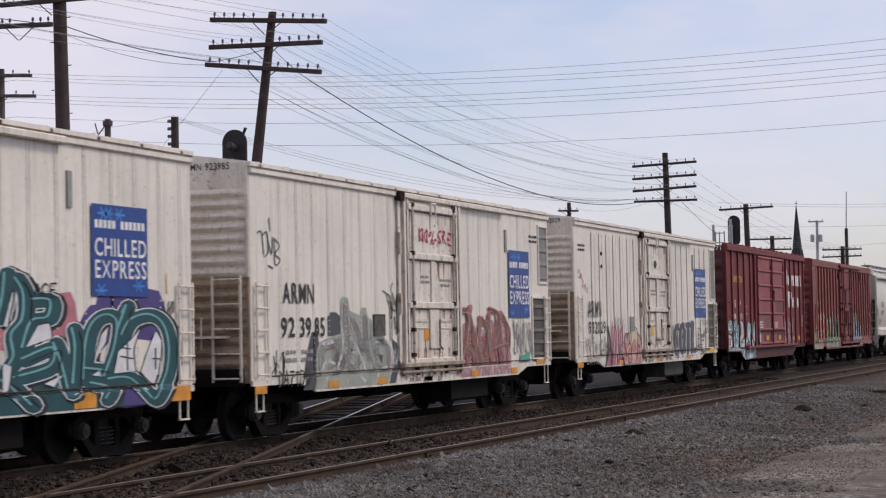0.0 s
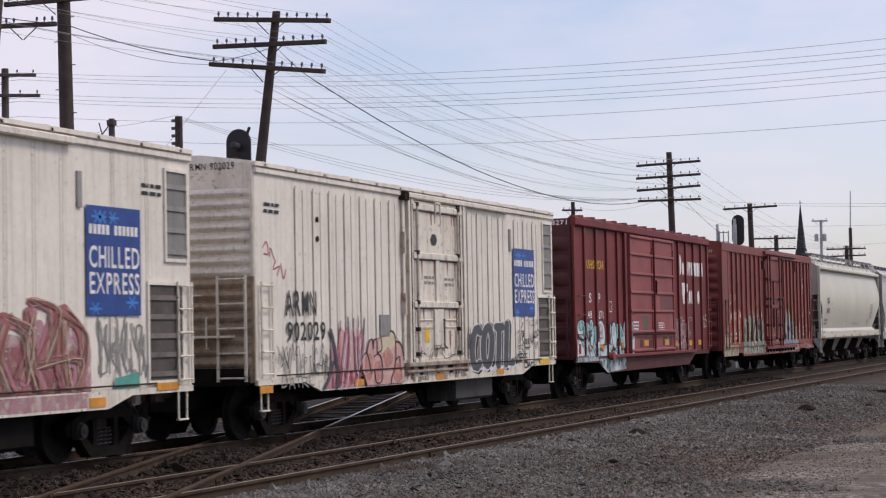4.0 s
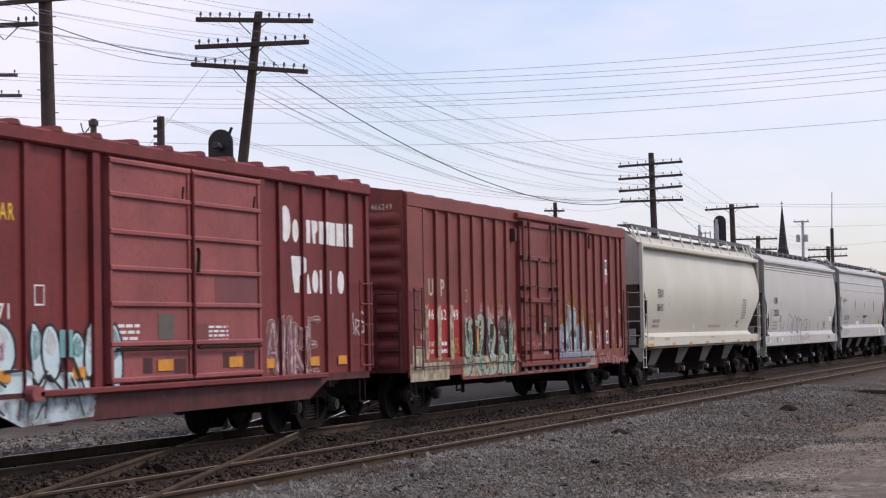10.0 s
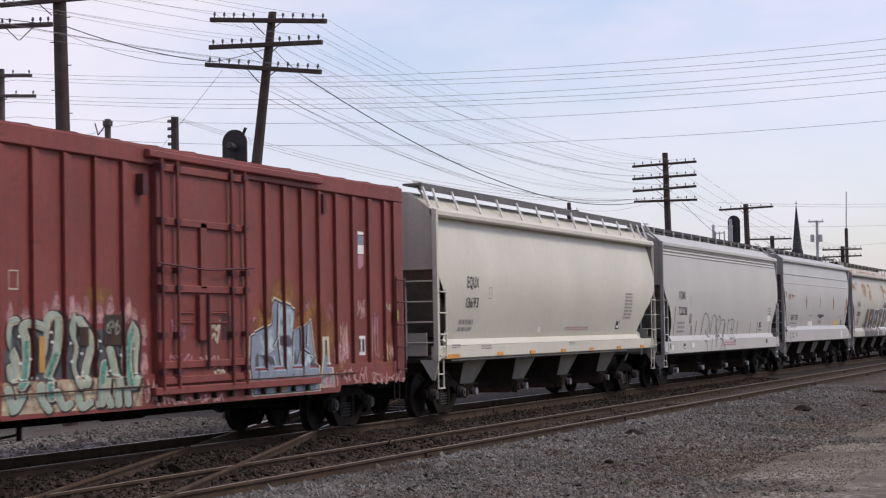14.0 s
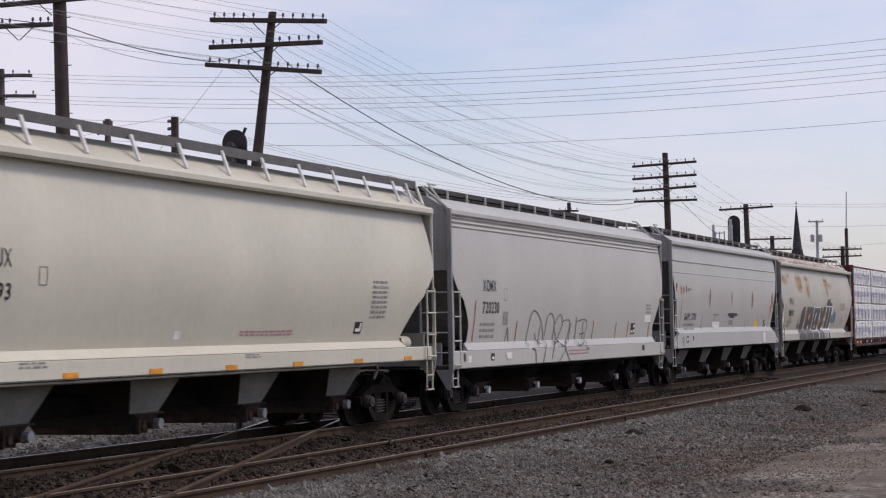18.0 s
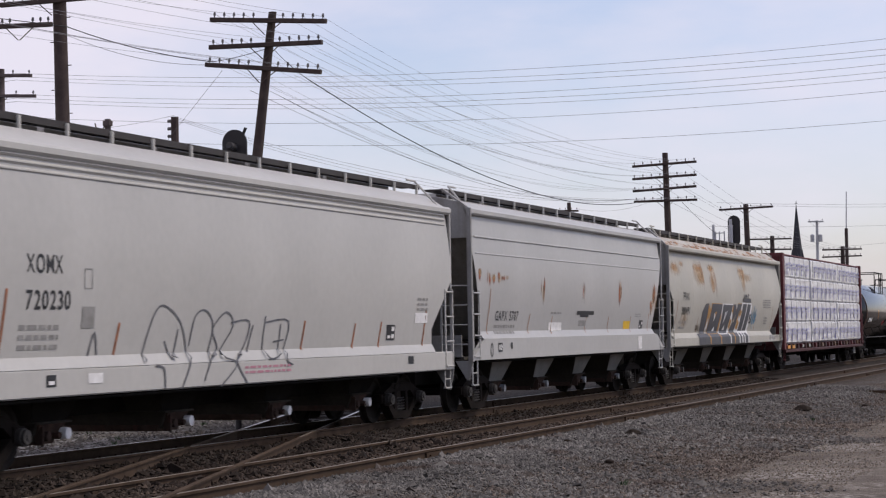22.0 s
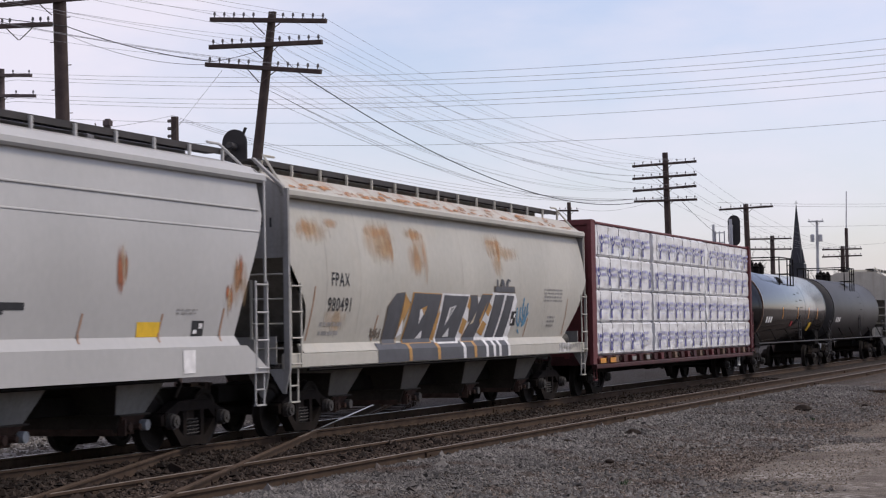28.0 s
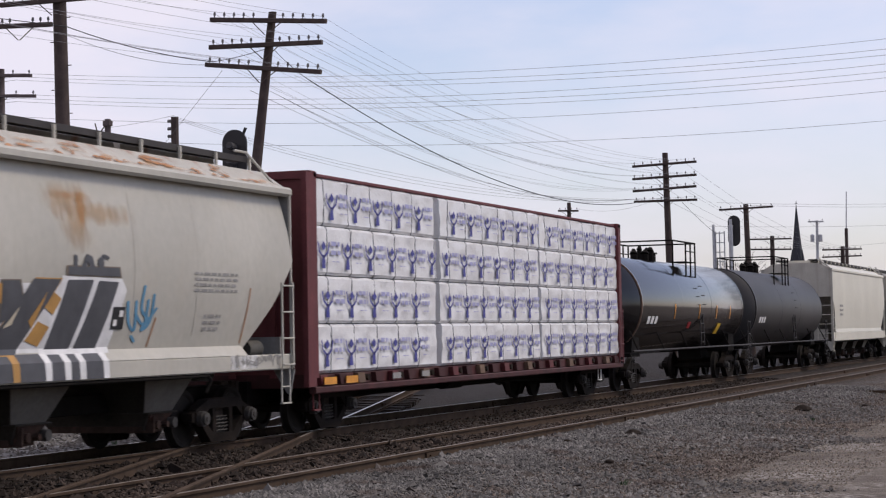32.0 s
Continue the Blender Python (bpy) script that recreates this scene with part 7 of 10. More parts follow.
def end_number(car, text, ya, yb, z, material, h=0.11, x=-0.045):
    """Number on the end wall, read from outside; ya, yb: metres from the middle towards the near side."""
    for g in words(text, ya, yb, z, z + h):
        s = Shape()
        for p in g:
            s.add([(x, -u, b) for u, b in p], [tuple(range(len(p)))])
        part("end_character", s, material, car)


build_reefers()


# ---------------------------------------------------------------- red boxcars
def build_rib_box():
    rnd = random.Random(5)
    L = 15.5
    car = new_car("boxcar", "brown-red ribbed boxcar with two faded doors and pale blue graffiti", 67.49 + DX, "railway car")
    y0, y1 = -1.495, -1.55
    body_box(car, L, 1.05, 4.40, 1.495, "sp", "sp", 0.03)
    part("top_chord", Shape().bar(-0.02, L + 0.02, -1.60, -1.40, 4.38, 4.60, 0.03), "sp", car)
    for k in range(14):
        u = 0.6 + 1.1 * k
        roof_seam(car, u, 4.40, 1.50, "sp")
        part("roof_cap", Shape().across([(u - 0.16, 4.585), (u - 0.09, 4.66), (u + 0.09, 4.66), (u + 0.16, 4.585)], -1.60, -1.30), "sp", car)
    ribs = [0.03, 1.0, 2.1, 3.17, 4.25, 11.43, 12.45, 13.5, 14.58, 15.47]
    strips, prev = [], 0.0
    for u in ribs:
        part("side_rib", Shape().across([(u - 0.07, 1.05), (u + 0.07, 1.05), (u + 0.07, 4.40), (u - 0.07, 4.40)], y1, y0), "sp", car)
        strips += [(prev, u - 0.07, y0), (u - 0.07, u + 0.07, y1)]
        prev = u + 0.07
    strips.append((prev, L, y0))
    # near end in the darker red, its shade put into the paint
    corrugated_end(car, -0.02, 1.46, 1.0, 4.56, 7, 0.11, "up_shade", -1)
    corrugated_end(car, L + 0.02, 1.46, 1.0, 4.56, 7, 0.11, "sp", 1)
    for u in (5.0, 10.62):
        part("door_post", Shape().box(u - 0.10, u + 0.10, y1 - 0.02, y0, 1.0, 4.42), "sp", car)
    for a, b in ((5.30, 7.86), (7.92, 10.45)):
        d = part("door", Shape().box(a, b, y1 - 0.03, y0, 1.10, 4.36), "sp_door", car, "faded pinkish-red sliding door")
        for z in (1.10, 1.62, 2.20, 2.72, 3.24, 3.78, 4.26):
            part("door_rail", Shape().bar(a, b, y1 - 0.075, y1 - 0.03, z, z + 0.085, 0.02), "sp_door", d)
        for u in (a, b - 0.08):
            part("door_stile", Shape().box(u, u + 0.08, y1 - 0.06, y1 - 0.03, 1.10, 4.36), "sp_door", d)
        part("door_handle", Shape().tube([(b - 0.35, y1 - 0.10, 3.86), (b - 0.35, y1 - 0.12, 4.05)], 0.015, 6), "truck", d)
        part("lock_rod", Shape().bar(a + 0.1, b - 0.1, y1 - 0.11, y1 - 0.075, 1.56, 1.61, 0.01), "truck", d)
    part("centre_lock", Shape().cyl((7.89, y1 - 0.09, 1.15), (7.89, y1 - 0.09, 4.3), 0.03, 8), "sp", car)
    part("lock_lever", Shape().tube([(7.98, y1 - 0.12, 2.75), (8.02, y1 - 0.12, 3.05), (7.98, y1 - 0.12, 3.12)], 0.03, 6), "truck", car)
    ds = [(5.3, 10.5, y1 - 0.03)]
    paint("paint_patch", [rect(8.75, 10.3, 2.28, 2.70), rect(8.1, 8.45, 1.72, 1.95)], "sp_patch", car, ds, 0.004)
    paint("paint_patch", [rect(6.3, 6.6, 1.22, 1.45), rect(7.3, 7.7, 1.2, 1.42), rect(9.0, 9.5, 1.25, 1.5), rect(9.8, 10.2, 1.22, 1.5)], "up_shade", car, ds, 0.004)
    paint("notice_board", [rect(6.80, 7.30, 1.72, 2.10)], "hop_side", car, ds, 0.006)
    reflectors(car, (6.75, 9.2), 1.25, 1.42, 0.5, y1 - 0.035)
    reflectors(car, (0.95, 2.35, 4.3), 1.20, 1.36, 0.42, y0 - 0.012, "orange")
    reflectors(car, (10.75, 12.7, 14.0), 1.20, 1.36, 0.4, y0 - 0.012, "orange")
    paint("small_writing", dashes(5.55, 6.2, 1.72, 1.95, 3, rnd) + dashes(8.5, 9.2, 1.68, 1.92, 4, rnd), "white", car, ds, 0.006)
    # writing on the side
    inscribe("letter", words("CUSHION-CAR", 1.06, 2.92, 3.33, 3.56, 0.04), "yellow", car, strips, 0.004)
    inscribe("letter", words("S", 1.42, 1.66, 2.45, 2.70, 0.045) + words("P", 2.30, 2.52, 2.45, 2.70, 0.045), "white", car, strips, 0.004)
    inscribe("number_digit", words("248", 1.10, 1.66, 2.03, 2.24, 0.035) + words("271", 2.30, 2.78, 2.03, 2.24, 0.035), "white", car, strips, 0.004)
    paint("stencil_box", [q for q in stroke([(3.42, 2.22), (3.66, 2.22), (3.66, 2.48), (3.42, 2.48), (3.42, 2.22)], 0.03)], "white", car, strips, 0.004)
    # the owner's name: plain blocks
    blocks = [(11.50, 0.45, 3.36, 4.00, "round"), (12.02, 0.27, 3.37, 3.78, "round"), (12.56, 0.25, 3.38, 3.79, "bar"), (12.87, 0.28, 3.38, 3.79, "wedge"), (13.22, 0.33, 3.38, 3.79, "bar"),
              (13.69, 0.28, 3.37, 3.79, "bar"), (14.03, 0.34, 3.37, 3.79, "bar"), (14.45, 0.38, 3.37, 3.80, "bar"), (11.95, 0.54, 2.49, 3.13, "wedge"), (12.56, 0.25, 2.48, 2.82, "peak"),
              (12.87, 0.28, 2.49, 2.91, "round"), (13.22, 0.10, 2.49, 2.91, "bar"), (13.63, 0.13, 2.49, 2.91, "bar"), (14.05, 0.32, 2.49, 2.92, "round")]
    for u, w, za, zb, form in blocks:
        h = zb - za
        p = {"bar": rect(u, u + w, za, zb), "round": oval(u + w / 2, (za + zb) / 2, w / 2, h / 2, 14), "peak": [(u, za), (u + w, za), (u + w * 0.6, zb), (u + w * 0.4, zb)],
             "wedge": [(u + w * 0.25, za), (u + w * 0.62, za), (u + w * 0.66, za + h * 0.45), (u + w, za + h * 0.6), (u + w, zb - h * 0.08), (u + w * 0.8, zb), (u, zb), (u + w * 0.1, za + h * 0.4)]}[form]
        paint("name_block", [p], "white", car, strips, 0.004)
    # graffiti: tall pale lobes over a pale base, black lines between them
    side = [(a, b, y - 0.001) for a, b, y in strips]
    paint("graffiti_fill", [[(0.39, 1.56), (1.09, 1.55), (1.77, 1.42), (2.4, 1.42), (3.61, 1.30), (4.87, 1.29), (4.86, 1.05), (0.66, 1.05)]], "g_ice", car, side, 0.003, "pale blue-green spray paint with drips")
    lobes = [(0.70, 1.75, 0.40, 0.24, 0.2), (1.20, 1.72, 0.19, 0.24, 0.1), (1.59, 1.66, 0.20, 0.34, 0.06), (2.52, 1.63, 0.36, 0.34, 0.12), (3.43, 1.54, 0.21, 0.42, 0.22), (3.81, 1.57, 0.22, 0.36, 0.1), (4.54, 1.52, 0.18, 0.31, 0.15), (4.88, 1.60, 0.15, 0.38, -0.15), (5.42, 1.50, 0.19, 0.45, 0.1)]
    for k, (a, b, r, q, lean) in enumerate(lobes):
        where = side if a < 5.2 else [(5.3, 7.8, y1 - 0.031)]
        edge = [(u - lean * (z - b), z) for u, z in oval(a, b, r + 0.07, q + 0.045, 20, 0.02, rnd)]
        core = [(u - lean * (z - b), z) for u, z in oval(a, b, r, q, 20, 0.02, rnd)]
        paint("graffiti_outline", [edge], "g_black", car, where, 0.005 + 0.0024 * k)
        paint("graffiti_fill", [core], "g_ice", car, where, 0.0062 + 0.0024 * k, "pale spray-paint lobe outlined in black")
        paint("graffiti_shade", [oval(a - 0.1 * r, b + 0.35 * q, r * 0.7, q * 0.5, 14, 0.15, rnd)], ("g_aqua_thin", "g_white_thin")[k % 2], car, where, 0.0070 + 0.0024 * k)
    for q in (rect(1.79, 1.98, 1.40, 1.83), rect(4.02, 4.28, 1.50, 1.88), rect(0.80, 0.92, 1.58, 1.84)):
        paint("graffiti_shade", [q], "g_aqua", car, side, 0.0275)
    block = [[(1.15, 1.44), (1.15, 1.69), (1.57, 1.71)], [(1.27, 1.58), (1.55, 1.60)], [(1.41, 1.68), (1.40, 1.45)]]
    paint("graffiti_letter", ribbons(block, 0.06, 1.4), "g_dark", car, side, 0.030)
    paint("graffiti_letter", ribbons([[(2.31, 1.43), (2.32, 1.68), (2.58, 1.69), (2.57, 1.52), (2.36, 1.52)]], 0.055, 1.3), "g_rose", car, side, 0.030)
    paint("graffiti_fill", [[(0.0, 1.06), (0.0, 1.39), (0.11, 1.51), (0.48, 1.48), (0.71, 1.29), (0.68, 1.05)]], "g_white", car, side, 0.032)
    paint("graffiti_outline", ribbons([[(0.02, 1.40), (0.12, 1.52), (0.48, 1.49), (0.72, 1.30)]], 0.03), "g_black", car, side, 0.034)
    paint("graffiti_fill", [rect(0.12, 0.49, 1.13, 1.39)], "sp", car, side, 0.037)
    lines = [[(0.45, 1.57), (0.81, 1.41), (1.0, 1.32), (1.15, 1.05)], [(1.01, 1.56), (1.16, 1.28), (1.35, 1.05)], [(1.35, 1.18), (1.56, 1.29), (1.85, 1.05)], [(1.83, 1.39), (2.1, 1.05)], [(1.97, 1.26), (2.39, 1.25), (2.6, 1.15)],
             [(2.61, 1.34), (3.16, 1.35), (3.49, 1.08)], [(3.66, 1.32), (3.38, 1.09)], [(3.72, 1.27), (4.07, 1.05)], [(4.01, 1.42), (4.3, 1.11)], [(4.32, 1.54), (4.66, 1.06)]]
    paint("graffiti_outline", ribbons(lines, 0.04, 1.5), "g_black", car, side, 0.040)
    wg = graffiti(car, "graffiti_letters", "AMBE".replace("B", "R"), (10.75, 13.1, 1.12, 2.0), [("g_cream", 0.140, 0, 0), ("sp_patch", 0.118, 0, 0), ("g_rose_thin", 0.07, 0, 0), ("g_white_thin", 0.02, 0.03, 0)], rnd, strips, 0.05, "faded pinkish-white spray-paint letters")
    paint("graffiti_tag", ribbons(lettering("SRS", 14.62, 15.35, 1.75, 2.1, rnd, wob=0.12), 0.035), "g_white", car, strips, 0.006)
    # deep fish-belly sill, its grimy red darkened to hold shade too
    prof = [(0.0, 1.05), (L, 1.05), (L, 0.92), (13.4, 0.92), (12.6, 0.62), (3.0, 0.60), (2.2, 0.88), (0, 0.92)]
    for a, b in ((-1.53, -1.48), (1.48, 1.53)):
        part("side_sill", Shape().across(prof, a, b), "sp_sill", car)
    part("door_track", Shape().bar(3.3, 13.2, y1 - 0.10, y1 + 0.02, 0.98, 1.07, 0.015), "sp", car)
    part("track_stop", Shape().cyl((3.15, y1 - 0.13, 1.04), (3.15, y1, 1.04), 0.11, 14).box(3.1, 3.4, y1 - 0.10, y1, 0.95, 1.12), "sp_door", car, "round red stop at the end of the door track")
    paint("graffiti_fill", [[(2.15, 0.98), (5.0, 0.98), (4.9, 0.66), (3.0, 0.60), (2.45, 0.78)], rect(0.05, 2.2, 0.93, 1.04)], "g_ice_thin", car, [(-1, 20, -1.53)], 0.006)
    paint("graffiti_outline", ribbons([[(2.97, 0.96), (2.92, 0.70)], [(3.19, 0.93), (3.14, 0.72)], [(3.53, 0.88), (3.36, 0.70)], [(3.65, 0.96), (3.59, 0.70)], [(4.47, 0.98), (4.63, 0.69)], [(2.32, 0.92), (2.56, 0.78)]], 0.03, 1.4), "g_black", car, [(-1, 20, -1.53)], 0.010)
    for z in (1.08, 1.62, 2.12, 2.6):
        part("grab_iron", Shape().tube([(0.15, y1 - 0.01, z), (0.15, y1 - 0.07, z), (0.85, y1 - 0.07, z), (0.85, y1 - 0.01, z)], 0.014, 6), "sp", car)
    ladder(car, L - 0.62, L - 0.05, 1.1, 2.75, 5, y1 - 0.06, material="sp")
    end_ladder(car, -0.14, -1.35, -0.85, 1.0, 2.6, 5, "up_shade")
    stirrup(car, 0.3, y0, 0.46, 0.94)
    stirrup(car, L - 0.3, y0, 0.46, 0.94)
    reflectors(car, (-0.14,), 1.02, 1.2, 0.02, -0.9, "yellow")
    end_number(car, "248271", 0.74, 1.38, 4.40, "white", 0.12)
    underframe(car, L)


def strips_hug(strips, y_low, z_low):
    """The same strips, but standing out to y_low below z_low."""
    return [(a, b, (lambda z, y=y: min(y, y_low) if z < z_low else y)) for a, b, y in strips]


def build_door_box():
    rnd = random.Random(6)
    L = 17.75
    car = new_car("boxcar", "oxide-red boxcar with pressed ribs and green and blue graffiti", 85.12 + DX, "railway car")
    yb, yr = -1.50, -1.56
    body_box(car, L, 1.0, 4.54, 1.50, "up", "up", 0.05)
    part("side_top", Shape().bar(0, L, -1.565, -1.5, 4.30, 4.58, 0.02), "up", car)
    part("side_base", Shape().box(0, L, -1.555, -1.5, 0.98, 1.22), "up", car)
    part("side_corner", Shape().box(0, 0.88, -1.555, -1.5, 1.22, 4.3), "up", car)
    part("side_corner", Shape().box(L - 0.45, L, -1.555, -1.5, 1.22, 4.3), "up", car)
    for k in range(15):
        u = 0.5 + 1.2 * k
        roof_seam(car, u, 4.54, 1.53, "up")
    strips = [(0, 0.88, -1.555)]
    cells = [1.03, 1.82, 2.60, 3.40, 4.23, 5.04, 5.87, 6.67]
    cells2 = [10.78, 11.5, 12.25, 13.0, 13.75, 14.52, 15.31, 16.1, 16.9]
    for us in (cells, cells2):
        for k, u in enumerate(us):
            prof = [(u - 0.11, 1.22), (u + 0.11, 1.22), (u + 0.11, 4.15), (u + 0.05, 4.27), (u - 0.11, 4.30)]
            part("side_rib", Shape().across(prof, yr, yb), "up", car)
            nxt = us[k + 1] - 0.11 if k + 1 < len(us) else u + 0.7
            strips += [(u - 0.11, u + 0.11, yr), (u + 0.11, nxt, yb)]
    low = [(-1, 20, -1.555)]
    corrugated_end(car, -0.02, 1.48, 0.95, 4.63, 10, 0.09, "up", -1)
    corrugated_end(car, L + 0.02, 1.48, 0.95, 4.63, 10, 0.09, "up", 1)
    sill_side(car, L, 0.84, 0.72, 1.0, -1.53, "up", (3.2, 0.1))
    # plug door
    u0, u1, z0, z1, y = 7.5, 10.5, 0.98, 4.40, -1.56
    d = part("door", Shape().box(u0, u1, y - 0.03, -1.5, z0 + 0.12, z1 - 0.05), "up", car, "oxide-red plug door with locking bars")
    for z in (1.05, 1.28, 2.42, 3.42, 4.22):
        part("cross_rail", Shape().bar(u0, u1, y - 0.08, y - 0.03, z, z + 0.12, 0.015), "up", d)
    for u in (u0 + 0.05, u0 + 0.55, u1 - 0.6, u1 - 0.1):
        part("locking_bar", Shape().cyl((u, y - 0.10, z0), (u, y - 0.10, z1), 0.03, 8), "up", d)
        for z in (1.2, 1.75, 2.45, 2.72, 3.45, 4.25):
            part("bar_guide", Shape().box(u - 0.07, u + 0.07, y - 0.135, y - 0.03, z, z + 0.08), "up_shade", d)
    part("centre_post", Shape().box(8.85, 9.05, y - 0.08, y - 0.03, 2.5, 3.5).box(8.75, 9.15, y - 0.10, y - 0.03, 1.7, 2.4), "up", d)
    part("lever", Shape().tube([(9.0, y - 0.12, 2.4), (9.0, y - 0.12, 1.25)], 0.03, 6), "up_shade", d)
    for z in (1.95, 2.1):
        for ua, ub in ((u0 + 0.65, 8.65), (9.2, u1 - 0.7)):
            part("pressed_panel", Shape().bar(ua, ub, y - 0.055, y - 0.03, z, z + 0.05, 0.02), "up", d)
    part("door_chain", Shape().tube([(u0 - 0.1, y - 0.12, 2.85), (9.0, y - 0.14, 2.78), (u1 + 0.15, y - 0.12, 2.85)], 0.014, 5), "up_shade", d)
    part("upper_track", Shape().bar(u0 - 0.3, 13.6, -1.66, -1.5, 4.40, 4.52, 0.02), "up", d)
    part("lower_track", Shape().bar(u0 - 0.2, 13.4, -1.66, -1.5, 0.90, 1.02, 0.015), "up", d)
    for k in range(10):
        part("track_bracket", Shape().box(7.5 + 0.6 * k, 7.56 + 0.6 * k, -1.64, -1.5, 0.8, 0.95), "truck", d)
    part("door_stop", Shape().box(7.05, 7.2, -1.62, -1.5, 3.85, 4.15), "up_shade", d)
    part("door_stop", Shape().box(13.75, 13.87, -1.60, -1.5, 3.9, 4.25), "up_shade", d)
    # markings
    inscribe("letter", words("U", 1.32, 1.62, 2.52, 2.88, 0.03) + words("P", 2.06, 2.32, 2.52, 2.88, 0.03), "g_cream", car, strips, 0.004)
    paint("red_panel", [rect(1.15, 1.70, 1.22, 2.32), rect(1.94, 2.48, 1.22, 2.32), rect(2.72, 3.28, 1.22, 2.32)], "red", car, strips, 0.004, "red number panel")
    paint("panel_edge", [rect(1.12, 1.17, 1.22, 2.34), rect(1.10, 3.3, 1.17, 1.22)], "g_gold", car, strips, 0.007)
    inscribe("number_digit", words("46", 1.26, 1.62, 2.02, 2.24, 0.03) + words("62", 2.04, 2.40, 2.02, 2.24, 0.03) + words("49", 2.84, 3.18, 2.02, 2.24, 0.03), "white", car, strips, 0.008)
    inscribe("letter", words("LD LMT", 1.24, 1.62, 1.46, 1.56, 0.01) + words("LT WT", 1.24, 1.58, 1.30, 1.40, 0.01), "white", car, strips, 0.008)
    paint("small_writing", dashes(2.0, 2.42, 1.32, 1.55, 2, rnd), "white", car, strips, 0.008)
    paint("graffiti_tag", ribbons(lettering("RSE", 2.85, 3.2, 1.32, 1.62, rnd, wob=0.1), 0.03), "g_gold", car, strips, 0.010)
    paint("stencil_box", stroke([(3.6, 2.42), (3.82, 2.42), (3.82, 2.66), (3.6, 2.66), (3.6, 2.42)], 0.025), "g_cream", car, strips, 0.004)
    paint("shield", [rect(15.45, 15.85, 3.42, 3.58)], "g_slate", car, strips, 0.004)
    paint("shield", [rect(15.45, 15.85, 3.24, 3.41), rect(15.45, 15.85, 3.60, 3.66)], "white", car, strips, 0.004)
    paint("shield", [[(15.47, 3.22), (15.47, 3.05), (15.65, 2.95), (15.83, 3.05), (15.83, 3.22)]], "g_rose", car, strips, 0.004, "pale shield emblem")
    paint("whitewash", [rect(0.03, 2.4, 0.76, 1.13)], "cream_wash", car, low, 0.007)
    paint("panel_edge", [rect(1.71, 1.93, 1.18, 2.32), rect(2.48, 2.71, 1.18, 2.32), rect(0.98, 1.12, 1.20, 2.32)], "g_butter_thin", car, strips, 0.0045)
    paint("graffiti_tag", ribbons(scribble(0.66, 0.88, 1.58, 1.84, 3, rnd), 0.018, 1.3), "g_blush", car, strips, 0.006)
    paint("whitewash", [[(0.18, 1.13), (0.87, 1.13), (0.87, 1.47), (0.18, 1.48)]], "cream_wash", car, low, 0.006)
    paint("rust_streak", [q for k in range(12) for q in stroke([(0.3 + 0.26 * k, 1.2), (0.34 + 0.26 * k, 0.80 + 0.2 * rnd.random())], 0.05)], "g_brown_thin", car, low, 0.010)
    hug = strips_hug(strips, -1.555, 1.22)
    mint = [[(3.73, 2.01), (3.56, 1.95), (3.54, 1.73), (3.72, 1.49), (3.71, 1.29), (3.55, 1.26), (3.52, 1.40)], [(4.39, 1.91), (4.04, 1.97), (3.91, 1.89), (3.99, 1.72), (3.96, 1.33), (3.78, 1.14)],
            [(4.52, 0.97), (4.50, 1.22), (4.74, 1.56), (4.82, 2.00), (4.63, 2.08), (4.49, 1.94), (4.39, 1.57)], [(5.18, 2.06), (5.10, 1.87), (5.23, 1.63), (5.15, 1.38), (5.31, 1.12)], [(5.36, 2.02), (5.63, 1.80), (5.67, 1.64), (5.54, 1.39), (5.46, 1.13)],
            [(5.85, 0.85), (5.87, 1.15), (5.94, 1.41), (6.04, 1.28), (5.97, 0.92)], [(6.20, 1.60), (6.32, 1.34), (6.40, 1.07)], [(6.83, 1.96), (6.67, 1.73), (6.62, 1.40), (6.73, 1.08), (6.88, 1.12), (6.91, 1.46), (6.97, 1.79), (6.83, 1.96)]]
    foot = [[(3.46, 1.12), (3.56, 0.84)], [(3.80, 1.02), (3.63, 0.86)], [(4.27, 1.15), (4.26, 0.98), (4.45, 0.82)], [(4.67, 1.05), (4.83, 0.84), (5.00, 0.88)], [(5.22, 0.98), (5.32, 0.82), (5.54, 0.88)], [(5.78, 0.84), (6.00, 0.95), (6.12, 0.82)], [(6.32, 1.01), (6.34, 0.82)], [(6.59, 1.03), (6.62, 0.82)]]
    paint("graffiti_fill", [[(3.30, 0.79), (7.05, 0.77), (7.10, 1.21), (3.35, 1.21)]], "g_butter_thin", car, low, 0.008, "tan and mint spray-paint ground along the sill")
    paint("graffiti_mass", mass(3.38, 7.0, 1.22, 1.98, 12, rnd, 0.2), "g_dark", car, strips, 0.003)
    flames = []
    for u, z, h in ((3.55, 2.02, 0.26), (3.95, 2.0, 0.20), (4.45, 2.05, 0.22), (4.72, 2.10, 0.34), (5.06, 2.08, 0.30), (5.30, 2.05, 0.22), (5.53, 1.98, 0.38), (5.80, 2.02, 0.22), (6.21, 2.08, 0.30), (6.62, 2.02, 0.34), (6.90, 1.98, 0.24), (7.18, 1.70, 0.36), (7.2, 1.25, 0.30)):
        flames.append([(u - 0.10, z - 0.05), (u + 0.11, z - 0.06), (u + 0.14, z + h * 0.3), (u + 0.05, z + h * 0.62), (u + 0.07, z + h), (u - 0.03, z + h * 0.9), (u - 0.06, z + h * 0.5), (u - 0.13, z + h * 0.25)])
    paint("graffiti_flame", flames, "g_rose_thin", car, strips, 0.005, "pink sprayed flames above the letters")
    paint("graffiti_flame", [[(a + 0.02, z - 0.02) for a, z in q[::2]] for q in flames], "g_blush_thin", car, strips, 0.0065)
